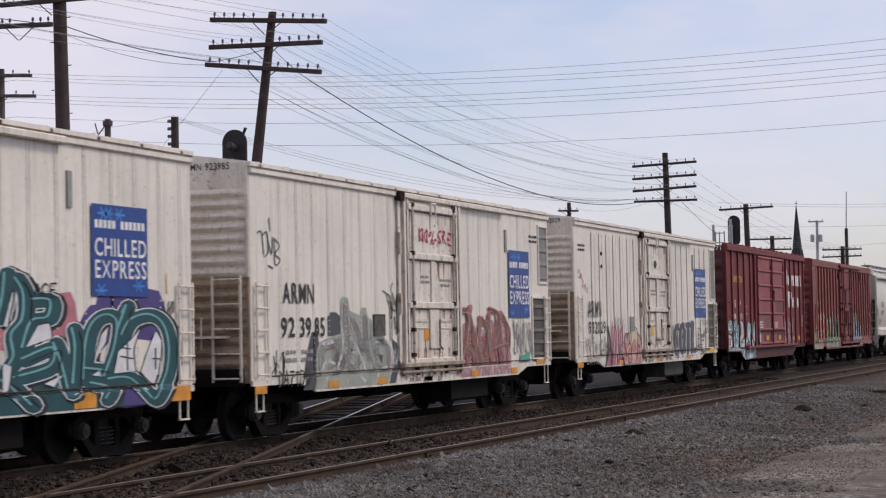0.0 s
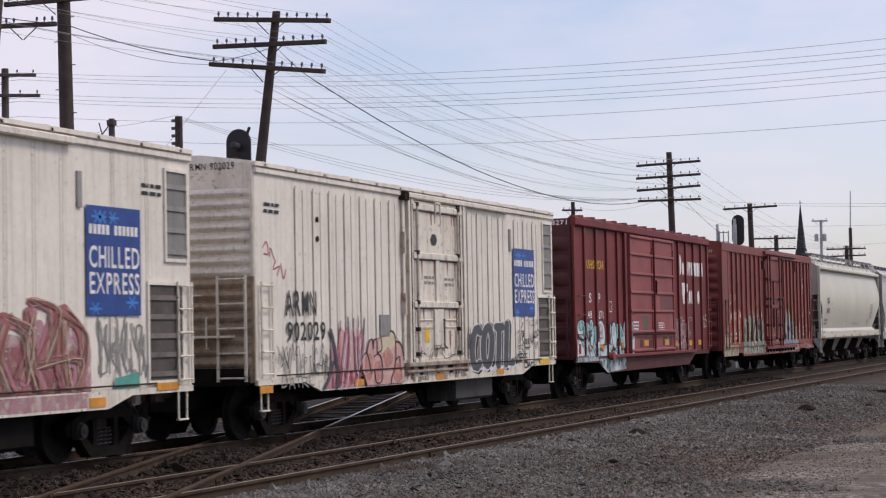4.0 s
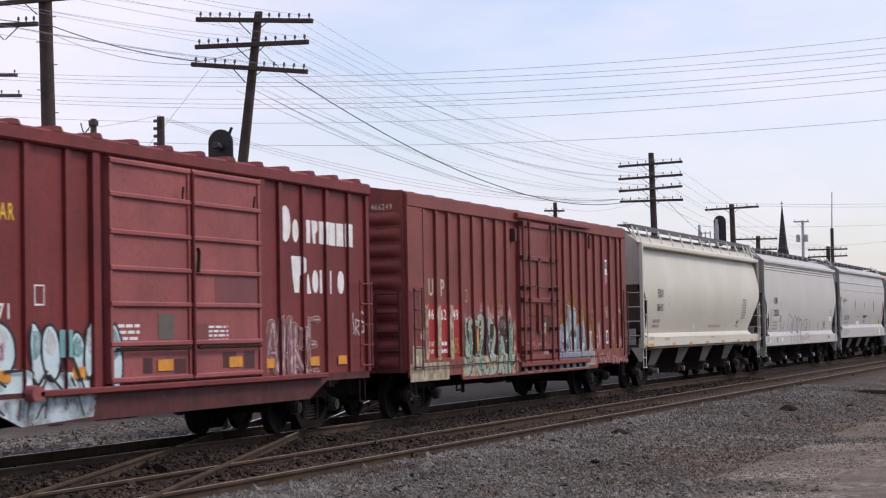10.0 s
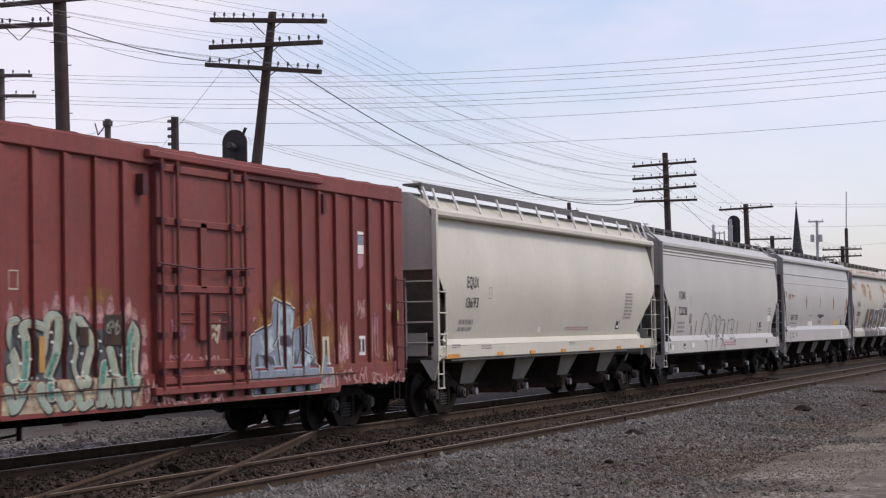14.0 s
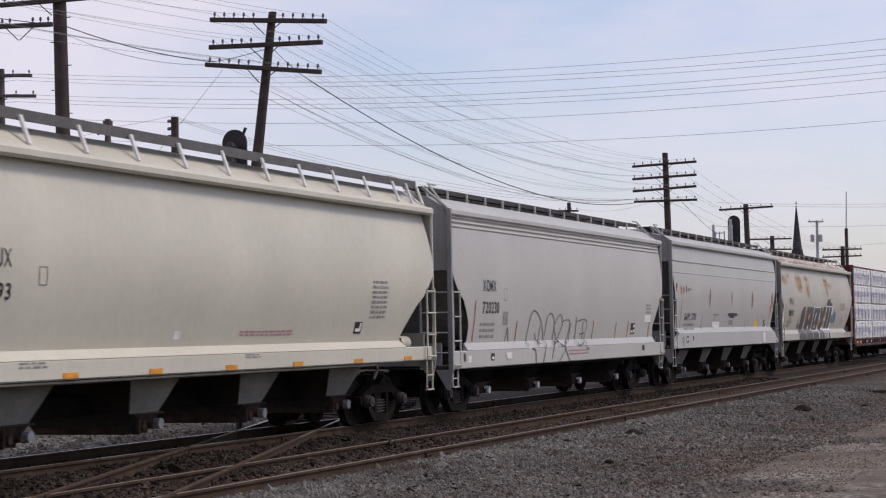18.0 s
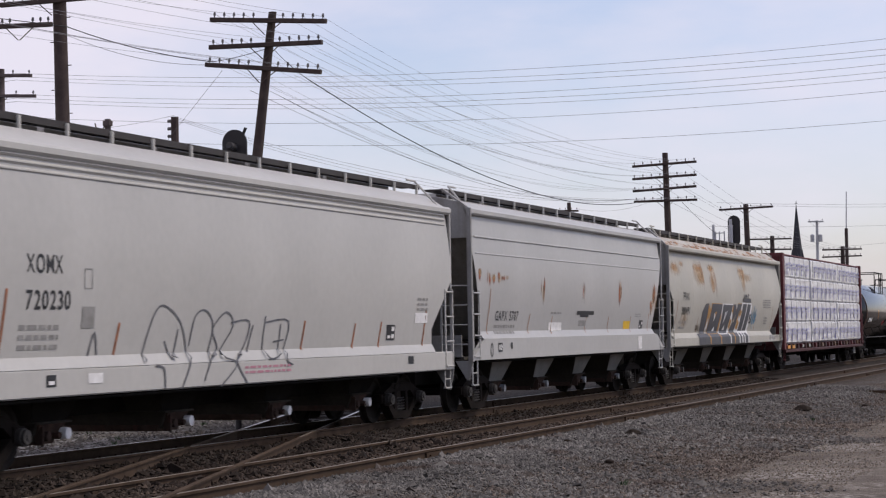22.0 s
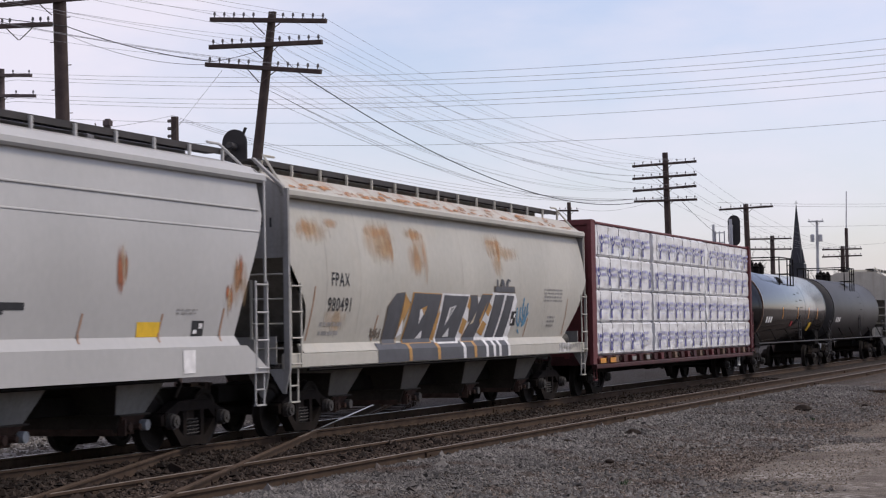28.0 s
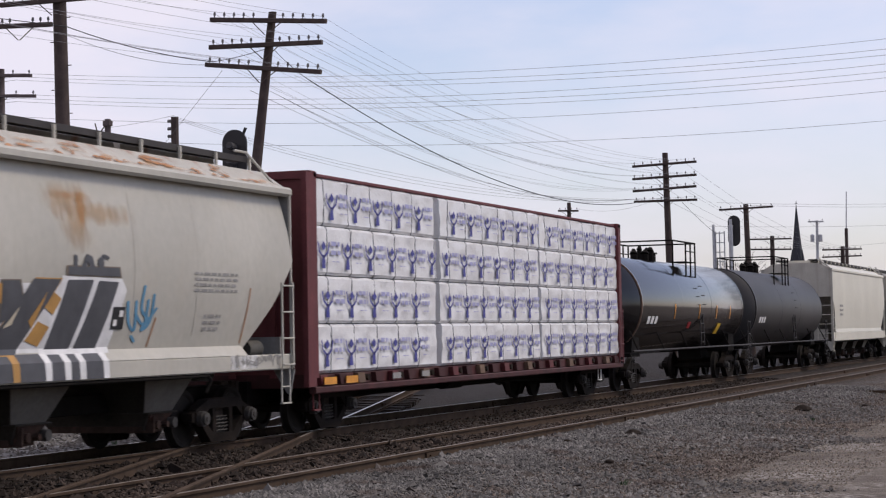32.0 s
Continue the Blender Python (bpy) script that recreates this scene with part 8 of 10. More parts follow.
    piece(car, foot, low, [("g_black", 0.135, 0.03, -0.01), ("g_cream", 0.105, 0, 0), ("g_mint", 0.080, 0, 0)], 1.9, "", 0.010)
    piece(car, mint, hug, [("g_black", 0.165, 0.04, -0.01), ("g_cream", 0.112, 0, 0), ("g_mint", 0.090, 0, 0)], 1.9, "mint green spray-paint letters outlined in black", 0.011)
    paint("graffiti_highlight", ribbons(bend_all([[(p + 0.05, z - 0.02) for p, z in ln] for ln in mint]), 0.028, 1.9), "g_butter_thin", car, hug, 0.0235)
    paint("graffiti_highlight", ribbons(bend_all([mint[1][3:], mint[2][:3], mint[5][1:4], mint[7][:4]]), 0.060, 1.9), "g_green_thin", car, hug, 0.0245)
    paint("graffiti_bar", [[(4.20, 1.80), (4.36, 1.80), (4.35, 1.32), (4.19, 1.32)]], "g_gold", car, strips, 0.026, "orange bar between the letters")
    dots = [(3.80, 1.80), (3.82, 1.45), (4.08, 1.50), (4.12, 1.25), (4.62, 1.72), (4.60, 1.85), (4.30, 1.20), (5.0, 1.7), (5.02, 1.45), (4.98, 1.2), (5.40, 1.55), (5.42, 1.3), (5.80, 1.72), (5.82, 1.58), (6.18, 1.3), (6.5, 1.52), (6.5, 1.2), (6.78, 1.6), (6.8, 1.35), (3.6, 0.95), (4.55, 0.9), (5.1, 0.95), (5.65, 0.95), (6.2, 0.9)]
    paint("graffiti_dot", [oval(p, z, 0.035, 0.022, 8) for p, z in dots if z > 1.22], "g_white", car, strips, 0.0275)
    paint("graffiti_counter", [oval(6.80, z, 0.05, h, 10) for z, h in ((1.62, 0.10), (1.30, 0.08))] + [oval(3.63, 1.72, 0.05, 0.10, 10), oval(5.35, 1.75, 0.08, 0.05, 10)], "g_dark", car, strips, 0.0262)
    for q in (rect(5.33, 5.60, 1.66, 1.92), rect(5.94, 6.58, 1.66, 2.09)):
        paint("bolted_plate", [q], "rustdark", car, strips, 0.029, "dark grimy plate on the side")
    paint("graffiti_scrawl", ribbons(scribble(6.05, 6.5, 1.75, 2.02, 3, rnd), 0.02, 1.3), "faint", car, strips, 0.032)
    # door: cream scrawl low on the panels, a white tag beside the lock
    face = [(7.5, 10.5, -1.59)]
    for box, n, tone in (((7.86, 8.62, 1.36, 1.50), 7, "g_rose"), ((8.86, 9.66, 1.27, 1.46), 8, "g_blush"), ((7.9, 8.4, 1.68, 2.03), 6, "g_rose_thin"), ((9.35, 9.7, 1.14, 1.24), 4, "g_cream")):
        paint("graffiti_scrawl", ribbons(scribble(*box, n, rnd), 0.022, 1.4), tone, car, face, 0.006)
    paint("graffiti_scrawl", ribbons([bend([(9.15, 1.68), (9.17, 1.98), (9.32, 1.95), (9.2, 1.82)]), bend([(9.36, 1.98), (9.42, 1.85), (9.55, 2.0), (9.45, 1.66)]), bend([(9.25, 1.72), (9.35, 1.80), (9.4, 1.70)])], 0.04, 1.4), "g_cream", car, face, 0.008)
    paint("soot_patch", [rect(9.62, 10.0, 1.70, 2.08)], "up_shade", car, face, 0.004)
    paint("graffiti_scrawl", ribbons(scribble(7.5, 9.7, 0.74, 0.86, 16, rnd), 0.018, 1.4), "g_blush", car, low, 0.012)
    # crown
    crown = [(10.85, 0.80), (10.72, 1.28), (10.77, 1.74), (11.58, 1.92), (11.63, 2.20), (11.82, 2.34), (12.63, 2.17), (12.54, 1.80), (13.27, 2.00), (13.38, 1.58), (13.49, 1.22), (13.50, 0.80)]
    cx, cz = 12.1, 1.3
    tri = lambda ps: [[(cx, cz), ps[i], ps[(i + 1) % len(ps)]] for i in range(len(ps))]
    grown = lambda k: [(cx + (p - cx) * (1 + k * 0.075), cz + (z - cz) * (1 + k * 0.09)) for p, z in crown]
    for cu, z, ru, rz in ((11.2, 2.0, 1.0, 0.40), (12.1, 2.35, 1.0, 0.42), (13.2, 2.05, 1.1, 0.50), (14.0, 1.7, 0.7, 0.6), (10.8, 1.5, 0.5, 0.5)):
        soft_stain("spray_halo", cu, z, ru, rz, "halo_soft", car, strips, rnd, 0.0035)
    paint("graffiti_outline", tri(grown(0.75)), "g_cream", car, hug, 0.007)
    paint("graffiti_outline", tri(grown(0.35)), "g_black", car, hug, 0.0095)
    paint("graffiti_fill", tri(crown), "g_slate", car, hug, 0.013, "blue-grey spray-paint crown with a yellow halo")
    paint("graffiti_fill", [[(11.95, 2.27), (12.58, 2.12), (12.50, 1.80), (12.30, 1.70), (11.95, 1.78)]], "g_ice_thin", car, strips, 0.0150)
    paint("graffiti_fill", [[(11.21, 1.80), (11.56, 1.86), (11.64, 1.54), (11.19, 1.42)], [(12.88, 1.49), (13.28, 1.36), (13.28, 1.22), (12.87, 1.22)], [(11.95, 1.57), (12.18, 1.58), (12.41, 1.50), (12.31, 1.22), (12.0, 1.22)]], "g_ice_thin", car, strips, 0.0155)
    paint("graffiti_outline", [[(11.19, 1.46), (11.48, 1.26), (11.71, 1.31), (11.56, 1.39)], [(11.95, 1.73), (12.22, 1.76), (12.41, 1.63), (12.25, 1.55), (11.98, 1.60)], [(10.85, 1.24), (11.12, 1.5), (11.16, 1.24)], [(12.5, 1.24), (12.62, 1.5), (12.7, 1.24)], [(13.2, 1.24), (13.4, 1.34), (13.42, 1.24)]], "g_dark", car, strips, 0.0165)
    lines = [[(11.72, 1.57), (11.87, 1.70), (11.93, 2.28)], [(11.93, 2.0), (11.91, 1.60), (12.0, 1.24)], [(12.82, 1.88), (12.84, 1.49), (12.70, 1.30)], [(12.54, 1.80), (12.50, 1.5), (12.47, 1.24)], [(11.64, 1.92), (11.62, 1.5), (11.75, 1.26)], [(12.88, 1.49), (13.30, 1.36)], [(11.2, 1.42), (11.64, 1.54)], [(12.41, 1.5), (12.36, 1.24)], [(13.0, 1.9), (12.95, 1.55)]]
    paint("graffiti_outline", ribbons(lines, 0.026, 1.6), "g_black", car, strips, 0.0180)
    paint("graffiti_highlight", ribbons([[(p + 0.05, z + 0.015) for p, z in ln] for ln in lines], 0.014, 1.6), "g_white", car, strips, 0.0190)
    paint("graffiti_fill", [[(11.6, 0.82), (12.5, 0.82), (12.3, 1.10), (12.0, 1.0), (11.8, 1.10)]], "g_brown", car, low, 0.0165)
    paint("graffiti_outline", ribbons([[(11.0, 0.82), (11.05, 1.2)], [(11.5, 0.9), (11.9, 1.05), (12.2, 0.95), (12.45, 1.1)], [(12.8, 0.82), (12.85, 1.2)], [(13.2, 1.0), (13.45, 0.9)]], 0.03, 1.6), "g_dark", car, low, 0.0175)
    side_piece = [(13.55, 0.82), (13.70, 1.41), (13.68, 1.72), (14.12, 1.72), (14.14, 1.37), (14.25, 0.82)]
    paint("graffiti_outline", [side_piece], "g_cream", car, hug, 0.007)
    paint("graffiti_fill", [[(13.62, 0.86), (13.77, 1.38), (13.90, 1.45), (14.06, 1.38), (14.16, 0.86)]], "g_slate", car, hug, 0.011)
    paint("graffiti_outline", [rect(13.80, 14.02, 1.38, 1.66)], "g_black", car, hug, 0.0125)
    # pale scratchy tags towards the end
    for box, n, tone, w in (((14.45, 15.0, 1.24, 1.98), 7, "g_blush", 0.018), ((14.35, 15.1, 1.1, 1.6), 8, "g_rose_thin", 0.03), ((15.32, 15.86, 2.02, 2.38), 5, "g_blush", 0.014), ((16.0, 16.55, 1.24, 2.1), 5, "g_rose", 0.016), ((16.1, 16.5, 1.7, 2.15), 5, "g_rose_thin", 0.02),
                            ((16.7, 17.3, 1.24, 1.58), 6, "g_blush", 0.016), ((10.7, 11.1, 1.98, 2.08), 3, "g_rose_thin", 0.02), ((16.8, 17.1, 2.16, 2.36), 3, "g_cream", 0.018), ((12.95, 13.3, 2.15, 2.35), 3, "g_rose_thin", 0.02), ((13.9, 14.3, 2.0, 2.3), 3, "g_rose_thin", 0.02)):
        paint("graffiti_tag", ribbons(scribble(*box, n, rnd), w, 1.3), tone, car, strips, 0.008)
    for box, n in (((16.0, 17.7, 0.80, 1.03), 9), ((13.7, 14.4, 0.80, 1.1), 7), ((14.6, 15.8, 0.85, 1.15), 5), ((7.1, 7.5, 0.8, 1.15), 5)):
        paint("graffiti_tag", ribbons(scribble(*box, n, rnd), 0.018, 1.3), "g_blush", car, low, 0.020)
    for p, z, ru, rz in ((14.6, 1.2, 0.5, 0.30), (16.3, 1.6, 0.35, 0.5), (16.9, 1.4, 0.4, 0.4), (5.9, 2.35, 0.5, 0.2), (9.0, 1.1, 1.0, 0.15), (14.0, 1.05, 0.5, 0.2)):
        soft_stain("rust_wash", p, z, ru, rz, "halo_soft", car, strips, rnd, 0.003)
    for ua, ub in ((0.1, 7.3), (10.6, 15.2)):
        part("sill_rod", Shape().cyl((ua, -1.60, 1.05), (ub, -1.60, 1.05), 0.012, 5), "rustdark", car)
    paint("data_plate", [rect(15.45, 15.85, 1.36, 1.72)], "white", car, strips, 0.006)
    paint("data_plate", [rect(15.5, 15.62, 1.42, 1.66), rect(15.68, 15.8, 1.42, 1.66)], "ink", car, strips, 0.010)
    ladder(car, 0.16, 0.62, 1.0, 2.66, 5, -1.62, material="up_shade")
    ladder(car, L - 0.55, L - 0.1, 1.0, 2.85, 5, -1.62, material="up_shade")
    end_ladder(car, -0.14, -1.40, -0.9, 0.95, 2.6, 5, "up_shade")
    stirrup(car, 0.35, -1.5, 0.46, 0.9)
    stirrup(car, L - 0.3, -1.5, 0.46, 0.9)
    reflectors(car, (L - 0.5,), 2.0, 2.2, 0.12, -1.58, "lime")
    end_number(car, "UP 466249", 0.55, 1.25, 4.24, "g_cream", 0.12)
    part("brake_rigging", Shape().tube([(4.3, -1.2, 0.7), (4.3, -1.2, 0.42)], 0.04, 6).tube([(3.6, -1.3, 0.7), (3.6, -1.3, 0.48), (4.3, -1.2, 0.5)], 0.02, 6), "dark", car)
    underframe(car, L)


build_rib_box()
build_door_box()


# ---------------------------------------------------------------- covered hoppers
def hopper(x0, L, label, body, spec):
    """Covered hopper. spec: chord z, roof z, sill top and bottom, bays, side bulge, cut shapes, roof walk height."""
    car = new_car("covered_hopper", label, x0 + DX, "railway car")
    zc, zt, zs, zb = spec["chord"], spec["roof"], spec["sill"], spec["base"]
    bulge = spec.get("bulge", 0.06)
    half = 1.60 - bulge
    e = spec.get("inset", 0.07)
    fl = spec.get("flare", 0.13 if bulge > 0.15 else 0.10)
    sf = 1.545 if bulge > 0.15 else 1.60
    body_y = lambda z: -(half + bulge * math.sin(math.pi * min(max((z - zs) / (zc - zs), 0), 1)))

    def ys(z):
        """The side, flaring out to the sill at its foot."""
        k = min(max((z - zs + 0.06) / (fl + 0.06), 0), 1)
        return body_y(z) if k == 1 else min(body_y(z), -sf + k * (body_y(zs + fl) + sf)) - 0.003

    # side sheet outline: cut back at the lower corners
    ct, cm, cr = spec["cut_top"], spec["cut_mid"], spec["cut_r"]
    left = [(e, zc)] + spec.get("cut", [(e, ct), (cm, (ct + zs) / 2 + 0.05), (cr, zs + 0.25), (cr - 0.02, zs)])
    right = spec.get("rcut", [(L - spec["ecut"], zs), (L - spec["ecut"] * 0.45, (zs + spec["ect"]) / 2), (L - e * 0.4, spec["ect"])]) + [(L - e - 0.1, zc)]
    n = 14

    def edge(pts, z):
        q = sorted(pts, key=lambda p: p[1])
        for a, b in zip(q[:-1], q[1:]):
            if a[1] <= z <= b[1]:
                k = (z - a[1]) / max(b[1] - a[1], 1e-6)
                return a[0] + k * (b[0] - a[0])
        return q[-1][0] if z > q[-1][1] else q[0][0]

    for sg in (1, -1):
        rings = []
        for k in range(n + 1):
            z = zs + (zc - zs) * k / n
            a, b = edge(left, z), edge(right, z)
            rings.append([(a + (b - a) * j / 24, sg * body_y(z), z) for j in range(25)])
        inner = [[(x, y + sg * 0.02, z) for x, y, z in r] for r in rings]
        s = Shape().loft(rings if sg < 0 else rings[::-1], close=False, caps=False)
        part("side_sheet", s, body, car)
    # slope sheets and ends; the end walls' darker paints hold their shade
    hz = zs - 0.45
    for a, b, w in ((e + 0.12, 2.6, 1), (L - e - 0.12, L - 2.6, -1)):
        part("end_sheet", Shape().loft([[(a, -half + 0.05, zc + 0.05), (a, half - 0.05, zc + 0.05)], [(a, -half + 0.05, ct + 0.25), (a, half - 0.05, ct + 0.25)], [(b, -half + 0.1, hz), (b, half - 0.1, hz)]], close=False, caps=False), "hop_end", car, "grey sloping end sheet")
    rp = spec.get("roof_profile") or [(-1.5, zc + 0.12), (-1.1, zc + 0.34), (-0.55, zt), (0.55, zt), (1.1, zc + 0.34), (1.5, zc + 0.12)]
    gable = [(-1.53, ct + 0.1)] + [(a * 1.02, b - 0.02) for a, b in rp] + [(1.53, ct + 0.1)]
    for u in (0.0, L - 0.05):
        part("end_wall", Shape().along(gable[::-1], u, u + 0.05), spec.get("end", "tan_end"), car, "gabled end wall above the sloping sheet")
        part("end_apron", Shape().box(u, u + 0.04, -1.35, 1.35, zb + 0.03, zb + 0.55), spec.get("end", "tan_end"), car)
    for u in (0.0, L - 1.3):
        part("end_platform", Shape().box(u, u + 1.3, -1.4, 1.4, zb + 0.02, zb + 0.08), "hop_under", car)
    part("air_cylinder", Shape().cyl((L - 1.0, -1.1, zb + 0.35), (L - 0.5, -1.1, zb + 0.35), 0.15, 14), spec.get("cylinder", body), car)
    # sill
    for y in (0.05 - sf, sf - 0.05):
        if spec.get("sill_cut"):
            part("side_sill", Shape().across([(0.02, zb), (L - 0.02, zb), (L - 0.02, zb + 0.06), (L - 0.85, zs - 0.06), (0.85, zs - 0.06), (0.02, zb + 0.06)], y - 0.05, y + 0.05), body, car, "side sill cut back at its ends")
        else:
            part("side_sill", Shape().bar(0.02, L - 0.02, y - 0.05, y + 0.05, zb, zs - 0.06, 0.02), body, car)
        sg = -1 if y < 0 else 1
        yt = -sg * body_y(zs + fl)
        part("sill_slope", Shape().along([(sg * sf, zs - 0.06), (sg * (sf - 0.1), zs - 0.06), (yt - sg * 0.03, zs + fl), (yt + sg * 0.003, zs + fl)][::-sg], cr - 0.02, L - spec["ecut"]), body, car)
    # corner posts
    for u in (0.0, L - 0.12):
        for y in (-1.61, 1.51):
            if u > 0 and y < 0:
                continue
            w = 0.10 if spec.get("slant") else 0.055
            part("corner_post", Shape().box(u - 0.02, u + w, y, y + 0.10, zb - 0.02, zc + 0.12), body if spec.get("slant") else spec.get("end", "tan_end"), car)
    if not spec.get("slant"):
        line = [(-1.60, zc - 0.10), (-1.52, zc + 0.16), (-0.97, spec["walk"] + 0.05)]
        part("corner_brace", Shape().loft([[(-0.03, y, z), (0.09, y, z), (0.09, y + 0.03, z - 0.03), (-0.03, y + 0.03, z - 0.03)] for y, z in line]), spec.get("end", "tan_end"), car)
    # top chord and roof
    for sg in (-1, 1):
        part("top_chord", Shape().bar(0.0, L, sg * 1.53 - 0.06, sg * 1.53 + 0.06, zc - 0.02, zc + 0.14, 0.04), body, car)
    part("roof", Shape().along(rp + [(1.45, zc), (-1.45, zc)], e, L - e), spec.get("roof_paint", body), car)
    walk_mt = "walk_pale" if spec.get("slant") else "walkgrey"
    hw = (L - 1.5) / 5
    part("hatch_trough", Shape().bar(0.7, L - 0.7, -0.32, 0.32, zt - 0.02, zt + (0.05 if spec.get("slant") else 0.12), 0.02), walk_mt, car) if spec.get("slant") else [part("roof_hatch", Shape().bar(0.9 + hw * j, 0.72 + hw * (j + 1), -0.5, 0.5, zt - 0.02, spec["walk"] + 0.02, 0.02), spec.get("roof_paint", body), car) for j in range(5)]
    # running boards with supports
    wz = spec["walk"]
    slant = spec.get("slant")
    for sg in (-1, 1):
        yw = sg * (1.24 if slant else 0.92)
        deep = 0.10 if slant else 0.045
        wb = part("running_board", Shape().box(0.1, L - 0.1, min(yw, yw - sg * 0.4), max(yw, yw - sg * 0.4), wz, wz + 0.045).box(0.1, L - 0.1, yw - 0.012, yw + 0.012, wz - deep, wz + 0.055), walk_mt, car)
        us = [0.12, 0.70] + [1.9 + 1.52 * k for k in range(11)] + [L - 0.75, L - 0.15] if slant else [0.35 + (L - 0.7) * k / 14 for k in range(15)]
        for u in us:
            if slant:
                part("board_support", Shape().box(u - 0.035, u + 0.035, -0.018, 0.018, -0.02, 0.40), "leg_white", wb, at=pose(0, sg * 1.41, zc + 0.22) @ pose(0, 0, 0, -sg * -20, 0, 0))
            else:
                part("board_support", Shape().box(u - 0.025, u + 0.025, sg * 0.96 - 0.02, sg * 0.96 + 0.02, zc + 0.30, wz + 0.03), body, wb)
    part("end_rail", Shape().tube([(L - 0.25, -1.45, zc + 0.1), (L - 0.45, -0.95, wz + 0.12), (L - 0.9, -0.95, wz + 0.12)], 0.022, 6), body, car)
    part("end_rail", Shape().tube([(0.25, -1.45, zc + 0.1), (0.45, -0.95, wz + 0.12), (0.9, -0.95, wz + 0.12)], 0.022, 6), body, car)
    # discharge bays; their near-black slopes put the shade below the sill into paint
    nb = spec["bays"]
    w = (L - 3.6) / nb
    for k in range(nb):
        u = 1.8 + w * k
        c = u + w / 2
        ring = lambda z, g=0.0: [(c - fe(z), -fy(z) - g, z), (c + fe(z), -fy(z) - g, z), (c + fe(z), fy(z), z), (c - fe(z), fy(z), z)]
        fe, fy = (lambda z: 0.44 + 0.64 * (z - 0.6)), (lambda z: 0.90 + 0.42 * (z - 0.6))
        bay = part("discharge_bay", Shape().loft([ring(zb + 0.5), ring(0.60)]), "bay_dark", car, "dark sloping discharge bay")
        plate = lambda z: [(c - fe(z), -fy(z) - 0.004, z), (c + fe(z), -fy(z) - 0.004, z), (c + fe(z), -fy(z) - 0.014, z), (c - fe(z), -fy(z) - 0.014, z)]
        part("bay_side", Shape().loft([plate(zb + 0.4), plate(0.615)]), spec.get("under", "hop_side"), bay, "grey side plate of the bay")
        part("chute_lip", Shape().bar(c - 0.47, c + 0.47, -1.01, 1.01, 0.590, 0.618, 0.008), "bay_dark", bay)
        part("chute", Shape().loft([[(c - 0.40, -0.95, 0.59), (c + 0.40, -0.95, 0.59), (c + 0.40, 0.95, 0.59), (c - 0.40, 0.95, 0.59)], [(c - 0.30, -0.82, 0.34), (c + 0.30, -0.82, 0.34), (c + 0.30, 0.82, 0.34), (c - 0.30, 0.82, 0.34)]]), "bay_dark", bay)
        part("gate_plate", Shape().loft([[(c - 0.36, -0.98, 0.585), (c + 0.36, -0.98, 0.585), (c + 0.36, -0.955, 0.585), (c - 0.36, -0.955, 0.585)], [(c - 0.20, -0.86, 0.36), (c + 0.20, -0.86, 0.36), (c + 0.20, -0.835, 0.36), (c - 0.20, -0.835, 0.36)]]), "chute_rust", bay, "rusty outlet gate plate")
        part("gate", Shape().box(c - 0.34, c + 0.34, -0.80, 0.80, 0.30, 0.40).cyl((c - 0.12, -1.0, 0.42), (c - 0.12, -0.86, 0.42), 0.07, 10).cyl((c + 0.14, -1.02, 0.42), (c + 0.14, -0.86, 0.42), 0.05, 8).box(c - 0.28, c - 0.24, -0.99, -0.86, 0.30, 0.56), "chute_rust", bay)
        part("gate_cap", Shape().cyl((c + 0.30, -1.06, 0.44), (c + 0.30, -0.95, 0.44), 0.085, 12), spec.get("cap", "cap_grey"), bay)
    # ladders and steps
    for u0, u1 in ((0.06, 0.50), (L - 0.50, L - 0.06)):
        ladder(car, u0, u1, zb + 0.02, spec.get("ladder", 2.65), 4, -1.60, material=body)
        stirrup(car, (u0 + u1) / 2, -1.55, 0.60, zb, 0.36, body)
        part("step_rung", Shape().cyl(((u0 + u1) / 2 - 0.17, -1.55, (zb + 0.6) / 2), ((u0 + u1) / 2 + 0.17, -1.55, (zb + 0.6) / 2), 0.014, 6), body, car)
    for u in (0.0, L - 0.03):
        part("post_gusset", Shape().along([(-1.60, zb), (-1.52, zb - 0.42), (-1.46, zb - 0.42), (-1.20, zb)], u, u + 0.03), spec.get("end", "tan_end"), car)
    part("tall_ladder", Shape().box(L - 0.08, L - 0.03, -1.58, -1.55, zb, zc + 0.1), body, car)
    for k in range(4):
        z = zb + 0.35 + 0.42 * k
        part("end_rung", Shape().cyl((-0.03, -1.5, z), (-0.03, -0.9, z), 0.016, 6), body, car)
    part("end_stile", Shape().box(-0.045, -0.015, -0.93, -0.89, zb, 2.7), body, car)
    part("centre_sill", Shape().bar(-0.15, L + 0.15, -0.33, 0.33, 0.62, 0.92, 0.02), "dark", car)
    part("train_line", Shape().tube([(1.0, -1.50, zb - 0.035), (L - 3.1, -1.50, zb - 0.035), (L - 3.0, -1.50, zb - 0.12), (L - 3.1, -1.46, zb - 0.30)], 0.028, 7), spec.get("pipe", "dark"), car, "pipe below the sill")
    # added black sheet that closes off the space between the bays
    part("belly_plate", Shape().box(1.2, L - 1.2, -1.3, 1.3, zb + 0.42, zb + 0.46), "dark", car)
    for u, s in ((0, -1), (L, 1)):
        coupler(car, u, s)
    running_gear(car, (1.75, L - 1.75))
    car_y = [(-1, 30, ys)]
    return car, car_y, [(-1, 30, -sf)]


